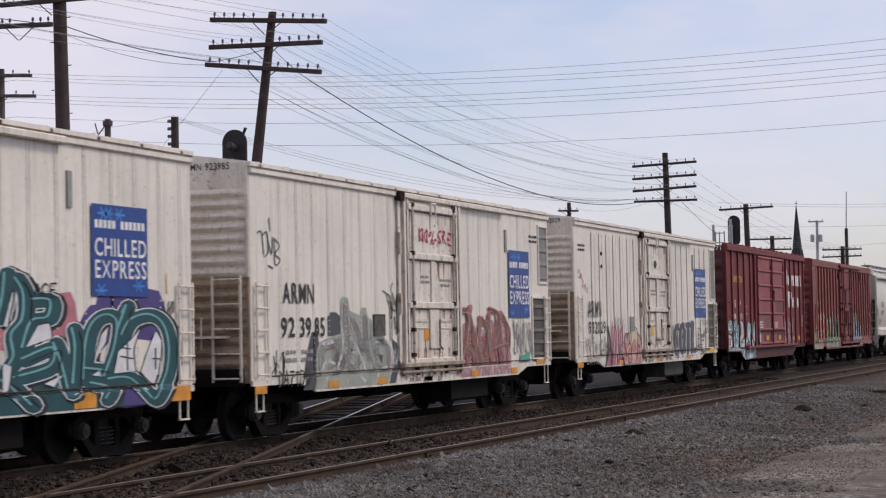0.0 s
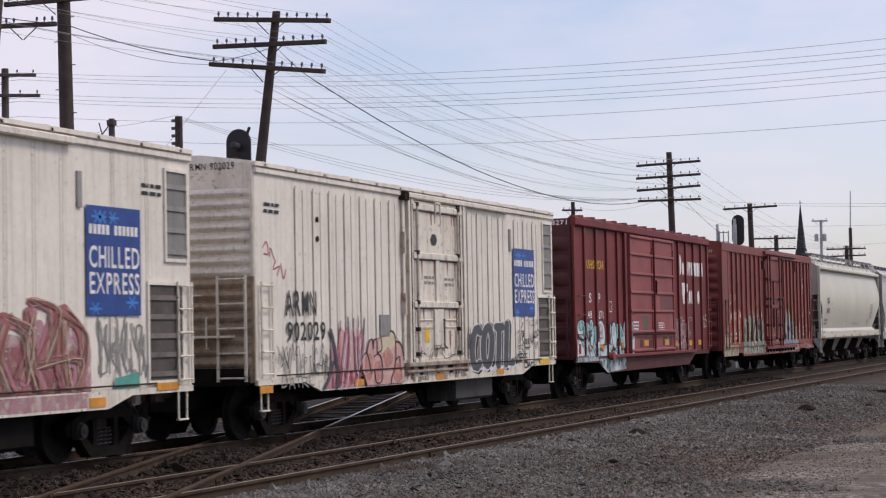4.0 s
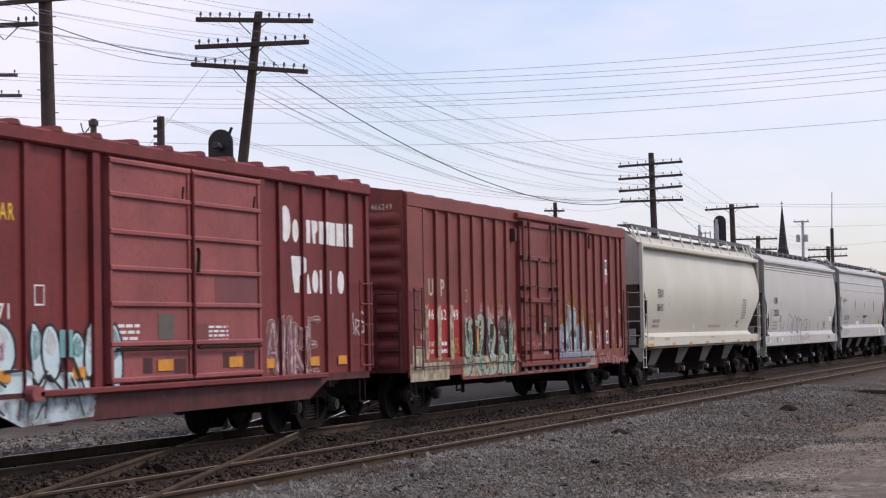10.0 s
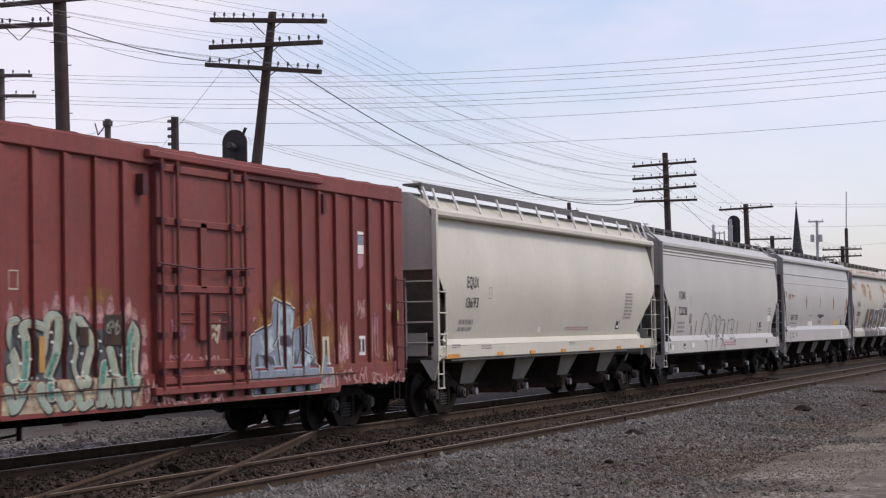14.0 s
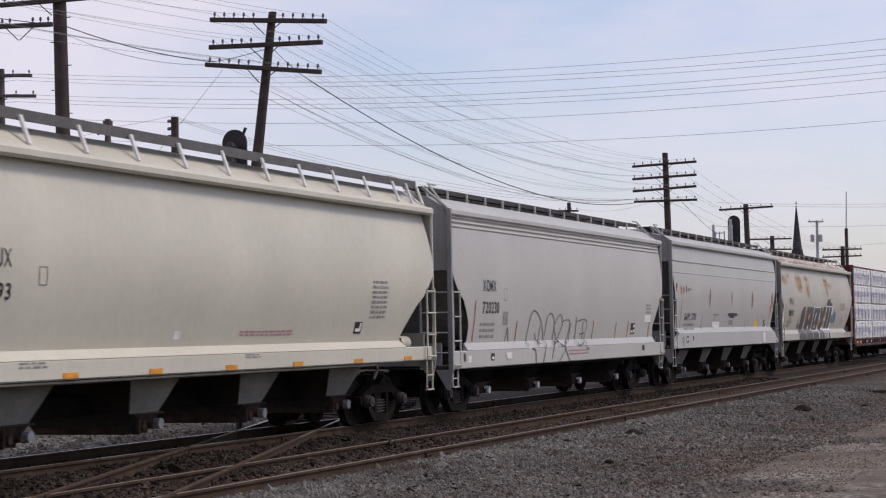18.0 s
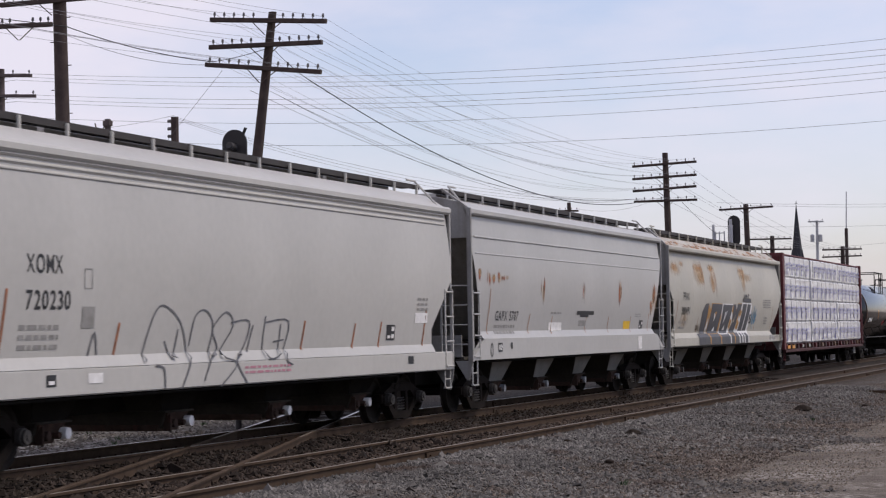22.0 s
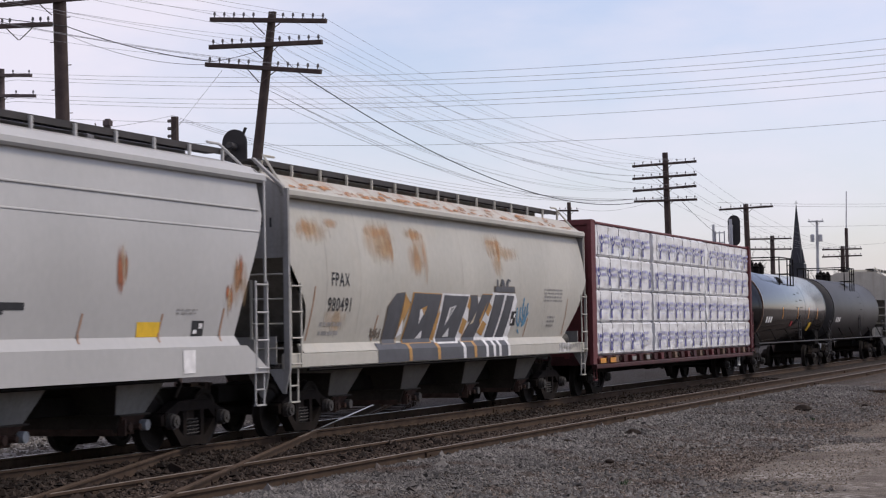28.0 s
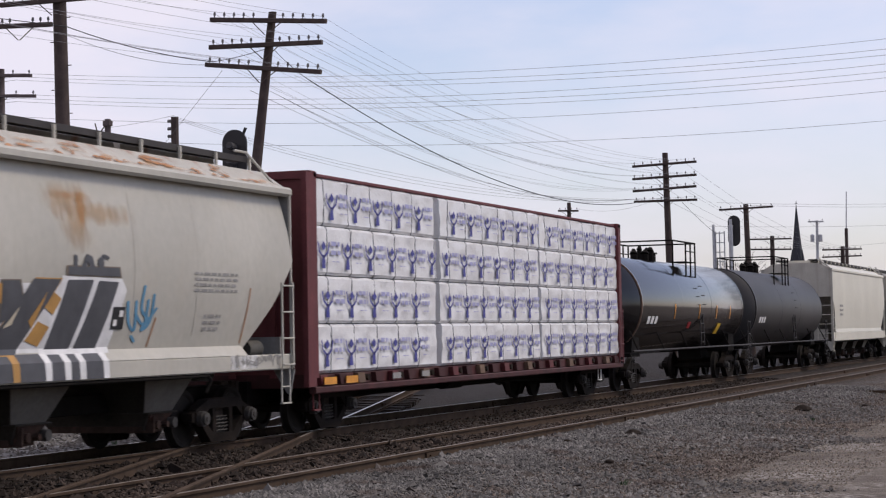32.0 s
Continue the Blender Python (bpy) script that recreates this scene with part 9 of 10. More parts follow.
def build_hoppers():
    rnd = random.Random(9)
    # tan car
    car, st, sl = hopper(104.7, 18.6, "tan cylindrical-sided covered hopper with clean paint", "tan",
                         dict(chord=4.16, roof=4.55, sill=1.54, base=1.20, bulge=0.22, flare=0.07, bays=4, cut_top=2.95, cut_mid=0.60, cut_r=0.80, cut=[(0.07, 2.95), (0.64, 2.38), (0.88, 1.84), (0.80, 1.54)], rcut=[(17.02, 1.54), (17.02, 1.76), (17.70, 2.36), (17.90, 2.42), (18.55, 2.95)], ecut=1.55, ect=2.95, walk=4.79, slant=True, end="tan_end", under="bay_tan", pipe="hop_under", cap="bearing_pale", roof_profile=[(-1.5, 4.28), (-1.2, 4.50), (-0.95, 4.66), (-0.4, 4.72), (0.4, 4.72), (0.95, 4.66), (1.2, 4.50), (1.5, 4.28)]))
    inscribe("mark_letter", words("EQUX", 1.88, 2.66, 2.70, 2.95, 0.015), "ink", car, st, 0.006)
    inscribe("number_digit", words("13693", 1.82, 2.68, 2.28, 2.50, 0.015), "ink", car, st, 0.006)
    paint("stencil_box", stroke([(3.35, 2.48), (3.55, 2.48), (3.55, 2.72), (3.35, 2.72), (3.35, 2.48)], 0.02), "faint", car, st, 0.006)
    paint("small_writing", dashes(1.6, 2.5, 1.92, 2.02, 1, rnd) + dashes(1.6, 2.5, 1.78, 1.86, 1, rnd) + dashes(15.2, 16.0, 2.05, 2.75, 8, rnd), "faint", car, st, 0.006)
    paint("red_writing", dashes(9.7, 11.8, 1.76, 1.84, 2, rnd), "g_rose", car, st, 0.006)
    paint("notice", [rect(14.55, 14.9, 1.76, 1.98)], "ink", car, st, 0.006)
    paint("notice", [rect(14.6, 14.85, 1.80, 1.86), rect(14.78, 14.86, 1.86, 1.96)], "white", car, st, 0.010)
    paint("notice", [rect(7.4, 7.62, 1.72, 1.85)], "white", car, st, 0.006)
    reflectors(car, (0.55,), 1.21, 1.30, 0.9, -1.545)
    reflectors(car, (4.0, 6.45, 9.0, 11.6, 14.35, 16.9), 1.22, 1.30, 0.4, -1.545)
    paint("small_writing", dashes(1.0, 1.5, 1.42, 1.5, 2, rnd) + dashes(2.9, 3.6, 1.38, 1.46, 2, rnd) + dashes(9.7, 10.3, 1.4, 1.46, 2, rnd), "faint", car, sl, 0.006)
    s = Shape()
    for p in [q for g in (words("EQUX", 0.36, 0.86, 3.99, 4.10, 0.01) + words("13693", 0.32, 0.86, 3.83, 3.94, 0.01)) for q in g]:
        s.add([(-0.006, -u, b) for u, b in p], [tuple(range(len(p)))])
    part("end_number", s, "ink", car)
    # light grey car with belts; its near-black bay sides hold deep shade
    car, st, sl = hopper(124.3, 18.7, "light grey covered hopper with thin scrawled graffiti", "lgrey",
                         dict(chord=4.22, roof=4.64, sill=1.42, base=0.98, bulge=0.10, bays=4, cut_top=2.95, cut_mid=0.65, cut_r=0.98, cut=[(0.07, 2.95), (0.55, 2.52), (0.84, 2.40), (1.19, 1.90), (1.12, 1.62), (1.0, 1.46)], rcut=[(17.6, 1.46), (17.5, 1.84), (18.1, 2.39), (18.63, 2.86)], ecut=1.10, ect=2.92, walk=4.79, under="dark", end="grey_end", cap="white", roof_profile=[(-1.5, 4.34), (-1.05, 4.62), (-0.55, 4.68), (0.55, 4.68), (1.05, 4.62), (1.5, 4.34)]))
    for z in (3.95, 4.05, 4.15):
        part("belt", Shape().bar(0.25, 18.4, -1.548, -1.46, z, z + 0.07, 0.028), "lgrey", car)
    inscribe("mark_letter", words("XOMX", 2.04, 2.96, 2.64, 2.90, 0.02), "ink", car, st, 0.006)
    inscribe("number_digit", words("720230", 2.03, 3.18, 2.16, 2.42, 0.02), "ink", car, st, 0.006)
    paint("small_writing", dashes(1.9, 2.9, 1.62, 1.95, 3, rnd) + dashes(16.6, 17.2, 2.2, 2.45, 3, rnd), "faint", car, st, 0.006)
    paint("notice", [rect(3.5, 3.85, 1.9, 2.2)], "faint", car, st, 0.006)
    paint("notice", [rect(16.5, 17.2, 1.95, 2.15)], "white", car, st, 0.006)
    paint("notice", [rect(15.0, 15.45, 1.62, 1.92)], "ink", car, st, 0.006)
    paint("notice", [rect(15.06, 15.2, 1.66, 1.72), rect(15.26, 15.4, 1.80, 1.88), rect(15.26, 15.4, 1.66, 1.74)], "white", car, st, 0.010)
    for u, a, b in ((1.45, 1.55, 2.42), (4.45, 1.52, 1.98), (11.0, 1.5, 2.0), (13.3, 1.5, 1.95), (14.6, 1.5, 1.98), (17.0, 1.5, 2.2)):
        paint("rust_streak", stroke([(u + 0.12, b), (u + 0.06, (a + b) / 2), (u, a)], 0.06), "rust", car, st, 0.006)
    paint("stencil_box", stroke([(3.55, 2.45), (3.75, 2.45), (3.75, 2.72), (3.55, 2.72), (3.55, 2.45)], 0.02), "faint", car, st, 0.006)
    lines = [[(5.25, 1.41), (5.54, 2.02), (5.87, 2.23), (6.45, 1.97), (6.7, 1.44), (6.41, 1.01)],
             [(5.97, 1.69), (6.23, 1.45), (6.38, 1.87)],
             [(6.77, 1.63), (6.93, 2.07), (7.28, 2.16), (7.55, 1.92), (7.39, 1.43), (7.16, 1.09)],
             [(7.39, 1.43), (7.75, 1.57), (7.55, 1.87), (7.99, 2.14), (8.27, 1.92), (7.81, 1.47), (8.31, 1.32), (7.72, 0.98)],
             [(8.2, 1.97), (8.87, 1.99), (8.69, 1.56), (8.31, 1.37), (8.66, 1.01)],
             [(9.48, 2.07), (9.45, 1.43), (9.99, 1.45), (10.1, 1.94)],
             [(9.48, 1.97), (10.42, 1.99), (10.23, 1.39), (10.46, 1.26)],
             [(9.85, 1.65), (10.24, 1.68)],
             [(9.01, 1.92), (8.84, 1.51)],
             [(5.57, 1.34), (5.82, 1.29), (5.85, 1.0)],
             [(3.73, 1.53), (3.87, 1.84), (3.97, 1.54)]]
    side = st[0][2]
    both = [(-1, 30, lambda z: side(z) if z > 1.47 else -1.603)]
    paint("graffiti_scrawl", ribbons(bend_all(lines), 0.030, 1.5), "scrawl", car, both, 0.008, "thin grey spray-paint scrawl")
    paint("red_writing", dashes(8.6, 10.4, 1.15, 1.27, 2, rnd), "g_rose", car, sl, 0.006)
    paint("small_mark", [oval(0.75, 1.22, 0.07, 0.10, 10), rect(2.5, 2.75, 1.12, 1.28), rect(16.0, 16.3, 1.15, 1.3)], "ink", car, sl, 0.006)
    paint("small_mark", [rect(3.6, 4.0, 1.14, 1.28), rect(2.55, 2.7, 1.15, 1.2), rect(0.95, 1.15, 1.1, 1.25)], "white", car, sl, 0.010)
    # grey car with rust runs
    car, st, sl = hopper(144.2, 17.4, "grey covered hopper with rust runs down its side", "mgrey",
                         dict(chord=4.30, roof=4.68, sill=1.66, base=1.14, bulge=0.12, bays=4, cut_top=3.68, cut_mid=0.55, cut_r=0.76, cut=[(0.07, 3.66), (0.42, 2.64), (0.74, 1.66)], sill_cut=True, end="grey_end", cap="bearing_pale", rcut=[(16.25, 1.66), (16.5, 2.40), (17.28, 3.70)], ecut=1.1, ect=2.6, walk=4.81, under="bay_grey", roof_profile=[(-1.52, 4.36), (-1.35, 4.55), (-0.8, 4.70), (0.8, 4.70), (1.35, 4.55), (1.52, 4.36)]))
    for z in (3.80, 3.44):
        part("weld_belt", Shape().bar(0.35, 17.1, (-1.570 if z > 3.6 else -1.592), -1.50, z, z + 0.04, 0.012), "mgrey", car)
    inscribe("mark_letter", words("GAPX 5707", 1.74, 3.42, 2.00, 2.22, 0.02), "ink", car, st, 0.006)
    paint("small_writing", dashes(1.7, 3.2, 1.70, 1.90, 2, rnd) + dashes(6.0, 6.9, 2.16, 2.2, 1, rnd) + dashes(14.2, 14.9, 2.1, 2.18, 2, rnd), "faint", car, st, 0.006)
    paint("plate", [rect(8.3, 9.9, 2.14, 2.24), rect(8.6, 9.4, 2.08, 2.14)], "ink", car, st, 0.006)
    paint("notice", [rect(5.9, 7.0, 1.75, 1.95)], "white", car, st, 0.006)
    paint("notice", [rect(8.5, 9.2, 1.85, 2.0)], "faint", car, st, 0.006)
    paint("notice", [rect(13.0, 13.7, 1.76, 1.98)], "yellow", car, st, 0.008, "yellow notice")
    paint("notice", [rect(14.75, 15.15, 1.76, 2.0)], "ink", car, st, 0.006)
    paint("notice", [rect(14.8, 14.92, 1.8, 1.86), rect(14.98, 15.1, 1.88, 1.96)], "white", car, st, 0.010)
    for u, a, b, w in ((0.65, 2.75, 3.15, 0.18), (1.15, 2.68, 3.12, 0.12), (1.5, 2.75, 3.05, 0.12), (1.85, 2.85, 3.1, 0.14), (2.3, 2.88, 3.02, 0.2), (5.25, 2.35, 3.0, 0.15), (8.85, 2.4, 3.0, 0.09), (12.5, 2.25, 3.1, 0.16), (16.35, 2.1, 3.1, 0.30), (15.95, 2.1, 2.6, 0.16)):
        for j in range(4):
            q, h = rnd.uniform(-0.9, 0.9) * w, (b - a) * rnd.uniform(0.22, 0.55)
            soft_stain("rust_run", u + q, b - h * rnd.uniform(0.8, 1.4), w * rnd.uniform(0.35, 0.9), h, "rust_red" if j < 2 else "rust_thin", car, st, rnd, 0.004 + 0.0006 * j)
    for u, a, b in ((1.2, 1.7, 2.7), (4.2, 1.7, 2.15), (6.05, 1.68, 2.1), (9.1, 1.68, 2.1), (11.3, 1.68, 2.1), (13.65, 1.68, 2.1), (15.7, 1.68, 2.2)):
        paint("rust_streak", stroke([(u + 0.12, b), (u, a)], 0.05), "g_brown", car, st, 0.006)
    paint("small_mark", stroke(arc(1.3, 1.35, 0.08, 0.14, 90, 450, 12), 0.035) + [rect(1.75, 2.05, 1.3, 1.5), rect(2.65, 2.78, 1.36, 1.5)], "ink", car, sl, 0.006)
    paint("small_mark", [rect(1.8, 1.88, 1.34, 1.46), rect(1.94, 2.0, 1.34, 1.46), rect(14.3, 14.7, 1.2, 1.55)], "white", car, sl, 0.010)
    # beige car with block letters
    car, st, sl = hopper(162.42, 18.6, "beige covered hopper with dark grey block letters and rust stains", "beige",
                         dict(chord=4.13, roof=4.56, sill=1.50, base=1.18, bulge=0.20, flare=0.10, bays=4, cut_top=2.97, cut_mid=0.55, cut_r=0.78, cut=[(0.07, 2.97), (0.58, 2.48), (0.78, 2.32), (0.93, 1.84), (0.80, 1.50)], ecut=1.75, ect=3.0, walk=4.75, end="grey_end", roof_profile=[(-1.5, 4.25), (-1.05, 4.56), (-0.55, 4.64), (0.55, 4.64), (1.05, 4.56), (1.5, 4.25)], roof_paint="beige_rusty", cylinder="hop_under"))
    inscribe("mark_letter", words("FPAX", 1.86, 2.72, 2.62, 2.87, 0.015), "ink", car, st, 0.006)
    inscribe("number_digit", words("980491", 1.75, 2.84, 2.17, 2.42, 0.015), "ink", car, st, 0.006)
    paint("small_writing", dashes(1.5, 2.5, 1.9, 1.97, 1, rnd) + dashes(1.5, 2.4, 1.74, 1.81, 1, rnd) + dashes(14.9, 16.4, 2.45, 2.75, 4, rnd) + dashes(15.3, 15.9, 1.85, 2.1, 3, rnd), "faint", car, st, 0.006)
    for cu, cz, ru, rz in ((1.14, 3.58, 0.6, 0.17), (4.3, 3.5, 0.65, 0.30), (4.6, 3.35, 0.3, 0.2), (6.2, 3.72, 0.40, 0.10), (6.35, 3.35, 0.25, 0.35), (11.2, 3.66, 0.5, 0.2), (12.0, 3.5, 0.9, 0.12), (11.4, 3.3, 0.3, 0.25), (2.2, 2.0, 0.4, 0.2)):
        soft_stain("rust_wash", cu, cz, ru * 1.5, rz * 1.6, "rust_thin", car, st, rnd)
    for cu, cz, ru, rz in ((4.35, 3.68, 0.62, 0.10), (4.85, 3.45, 0.16, 0.36), (6.35, 3.70, 0.40, 0.09), (6.75, 3.30, 0.14, 0.45), (6.2, 3.2, 0.4, 0.25), (11.6, 3.60, 0.12, 0.30), (11.3, 3.72, 0.5, 0.06), (0.9, 3.62, 0.4, 0.10), (2.1, 3.75, 0.3, 0.08)):
        soft_stain("rust_wash", cu, cz, ru * 1.3, rz * 1.4, "rust_orange", car, st, rnd, 0.006)
    for k in range(70):
        u, z, w, h = 0.4 + 17.8 * (k + rnd.random()) / 70, 4.265 + 0.20 * rnd.random() ** 2.2, rnd.uniform(0.10, 0.42), rnd.uniform(0.025, 0.085)
        blot = [(a + (b - z) * 1.5, -1.5 + (b - 4.25) * 1.452 - 0.006, b + 0.008 + 0.0002 * k) for a, b in oval(u, z, w, h, 12, 0.4, rnd) if 4.255 < b < 4.55]
        if len(blot) > 4:
            tagged(part("roof_rust", Shape().add(blot, [tuple(range(len(blot)))]), "rust_roof" if k % 4 else "rust_orange", car, "rust stain on the roof"), kind="stuff")
    blocks = [("g_dark", "g_soot", [(4.71, 2.25), (5.05, 2.51), (5.54, 2.54), (5.23, 1.56), (4.61, 1.56)]), ("g_gold", "g_soot", [(5.57, 2.53), (5.89, 2.32), (5.63, 2.02), (5.31, 1.56)]),
              ("g_dark", "g_gold", [(6.06, 2.54), (7.66, 2.53), (7.24, 1.56), (5.68, 1.56)]), ("g_dark", "g_white", [(7.81, 2.52), (9.36, 2.51), (8.80, 1.56), (7.58, 1.56)]),
              ("g_dark", "g_soot", [(9.48, 2.52), (9.89, 2.53), (10.05, 2.2), (9.53, 1.96)]), ("g_dark", "g_gold", [(10.24, 2.56), (10.93, 2.56), (9.97, 1.56), (9.15, 1.56)]),
              ("g_dark", "g_white", [(11.11, 2.56), (11.8, 2.57), (11.35, 1.60), (10.71, 1.60)]), ("g_dark", "g_white", [(11.95, 2.56), (12.51, 2.55), (12.07, 1.60), (11.46, 1.60)]), ("g_dark", "g_soot", [(11.12, 2.74), (12.5, 2.75), (12.55, 2.63), (11.11, 2.63)])]
    paint("graffiti_edge", [[(10.98, 2.62), (12.62, 2.60), (12.78, 2.44), (12.42, 1.55), (10.55, 1.55)]], "g_white", car, st, 0.005)
    gold = [[(9.42, 2.50), (9.95, 2.30), (9.75, 2.12), (9.30, 2.30)], [(10.62, 2.46), (10.98, 2.30), (10.80, 2.08), (10.45, 2.24)], [(10.45, 2.0), (10.76, 1.92), (10.55, 1.66), (10.2, 1.74)], [(9.12, 2.06), (9.42, 1.98), (9.25, 1.70), (9.0, 1.76)], [(7.45, 2.1), (7.66, 2.2), (7.5, 1.6), (7.3, 1.6)]]
    paint("graffiti_fill", [[(9.0, 2.5), (11.05, 2.5), (10.7, 1.58), (8.85, 1.58)]], "g_white", car, st, 0.0045)
    paint("graffiti_fill", gold, "g_gold", car, st, 0.0125, "orange spray-paint lozenges")
    for k, (fill, rim, q) in enumerate(blocks):
        cu, cz = sum(a for a, b in q) / len(q), sum(b for a, b in q) / len(q)
        g = 0.05 if rim != "g_white" else 0.11
        paint("graffiti_edge", [[(a + g * (1 if a > cu else -1), b + 0.35 * g * (1 if b > cz else -1)) for a, b in q]], rim, car, st, 0.006 + 0.0006 * k)
        paint("graffiti_block", [q], fill, car, st, 0.013 + 0.0006 * k, "dark grey block letter in spray paint")
    for q, tone in (([(6.44, 2.21), (6.83, 2.29), (6.46, 1.93)], "g_white"), ([(6.5, 2.24), (6.83, 2.29), (6.7, 2.1)], "g_gold"), ([(8.18, 2.26), (8.58, 2.31), (8.01, 1.89)], "g_white"), ([(8.25, 2.25), (8.5, 2.28), (8.2, 2.05)], "g_grey"),
                    ([(5.3, 1.66), (5.55, 2.05), (5.6, 1.75)], "g_white"), ([(8.0, 1.66), (8.3, 1.85), (8.35, 1.66)], "g_white"), ([(6.4, 1.64), (6.7, 1.8), (6.75, 1.64)], "g_white"), ([(10.2, 2.0), (10.6, 2.4), (10.3, 1.9)], "g_gold"), ([(9.6, 1.9), (9.95, 2.2), (9.8, 1.95)], "g_cream")):
        paint("graffiti_hole", [q], tone, car, st, 0.022)
    paint("graffiti_block", [rect(4.2, 12.25, 1.2, 1.565)], "g_dark", car, st, 0.006)
    for u, tone in ((5.85, "g_gold"), (7.50, "g_gold"), (9.10, "g_white"), (9.80, "g_gold"), (10.6, "g_white"), (11.1, "g_white"), (11.5, "g_white"), (12.15, "g_white")):
        paint("graffiti_edge", [[(u, 1.2), (u + 0.16, 1.2), (u + 0.14, 1.56), (u - 0.04, 1.56)]], tone, car, st, 0.010)
    paint("graffiti_scrawl", ribbons(scribble(11.3, 12.2, 2.74, 2.93, 5, rnd), 0.045, 2.0), "g_dark", car, st, 0.012)
    paint("graffiti_scrawl", ribbons(scribble(3.95, 4.5, 1.66, 1.85, 4, rnd), 0.03, 2.0), "g_soot", car, st, 0.012)
    for u in (1.67, 3.26, 4.9, 6.66, 9.0, 13.0, 15.0):
        paint("weld_seam", stroke([(u, 1.76), (u, 4.0)], 0.012), "seamthin", car, st, 0.003)
    blue = [[(12.84, 2.27), (12.93, 1.98), (13.13, 1.88), (13.09, 2.28)], [(13.31, 2.50), (13.27, 2.18), (13.50, 2.03)], [(13.62, 2.38), (13.56, 1.98), (13.34, 1.88), (13.72, 2.18)], [(13.08, 1.78), (13.18, 1.71)], [(13.1, 2.1), (13.4, 1.95), (13.45, 2.3)]]
    paint("graffiti_tag", ribbons(bend_all(blue), 0.045, 1.8), "g_sky", car, st, 0.008, "blue scrawled tag")
    paint("whitewash", [rect(16.2, 17.2, 1.22, 1.44)], "g_white_thin", car, sl, 0.005)
    paint("graffiti_scrawl", ribbons(scribble(16.3, 18.2, 1.24, 1.46, 9, rnd), 0.018, 1.6), "faint", car, sl, 0.008)
    paint("notice", [rect(12.42, 12.78, 1.88, 2.20)], "ink", car, st, 0.012)
    paint("notice", [rect(12.47, 12.57, 1.93, 2.02), rect(12.62, 12.73, 2.06, 2.15)], "white", car, st, 0.016)
    for u, a, b in ((1.0, 1.65, 2.6), (4.1, 1.62, 2.1), (13.6, 1.62, 2.05), (16.75, 1.64, 2.53)):
        paint("rust_streak", stroke([(u + 0.15, b), (u, a)], 0.05), "g_brown", car, st, 0.006)
    s = Shape()
    for p in [q for g in (words("980491", 0.4, 1.3, 3.6, 3.76, 0.01)) for q in g]:
        s.add([(-0.006, -u, b) for u, b in p], [tuple(range(len(p)))])
    part("end_number", s, "ink", car)
    # far hoppers behind the tank cars
    car, st, sl = hopper(239.95, 17.5, "pale tan covered hopper behind the tank cars", "tan",
                         dict(chord=4.20, roof=4.60, sill=1.5, base=1.05, bulge=0.05, bays=4, cut_top=2.95, cut_mid=0.6, cut_r=0.9, ecut=1.4, ect=2.8, walk=4.7))
    paint("small_writing", dashes(2.0, 3.0, 2.2, 2.7, 3, rnd), "faint", car, st, 0.006)
    hopper(258.6, 17.5, "dark grey covered hopper at the end of view", "hop_end",
           dict(chord=4.20, roof=4.60, sill=1.5, base=1.05, bulge=0.05, bays=4, cut_top=2.95, cut_mid=0.6, cut_r=0.9, ecut=1.4, ect=2.8, walk=4.7))


build_hoppers()


# ---------------------------------------------------------------- centre-beam flat car and its lumber
BUNDLES = []


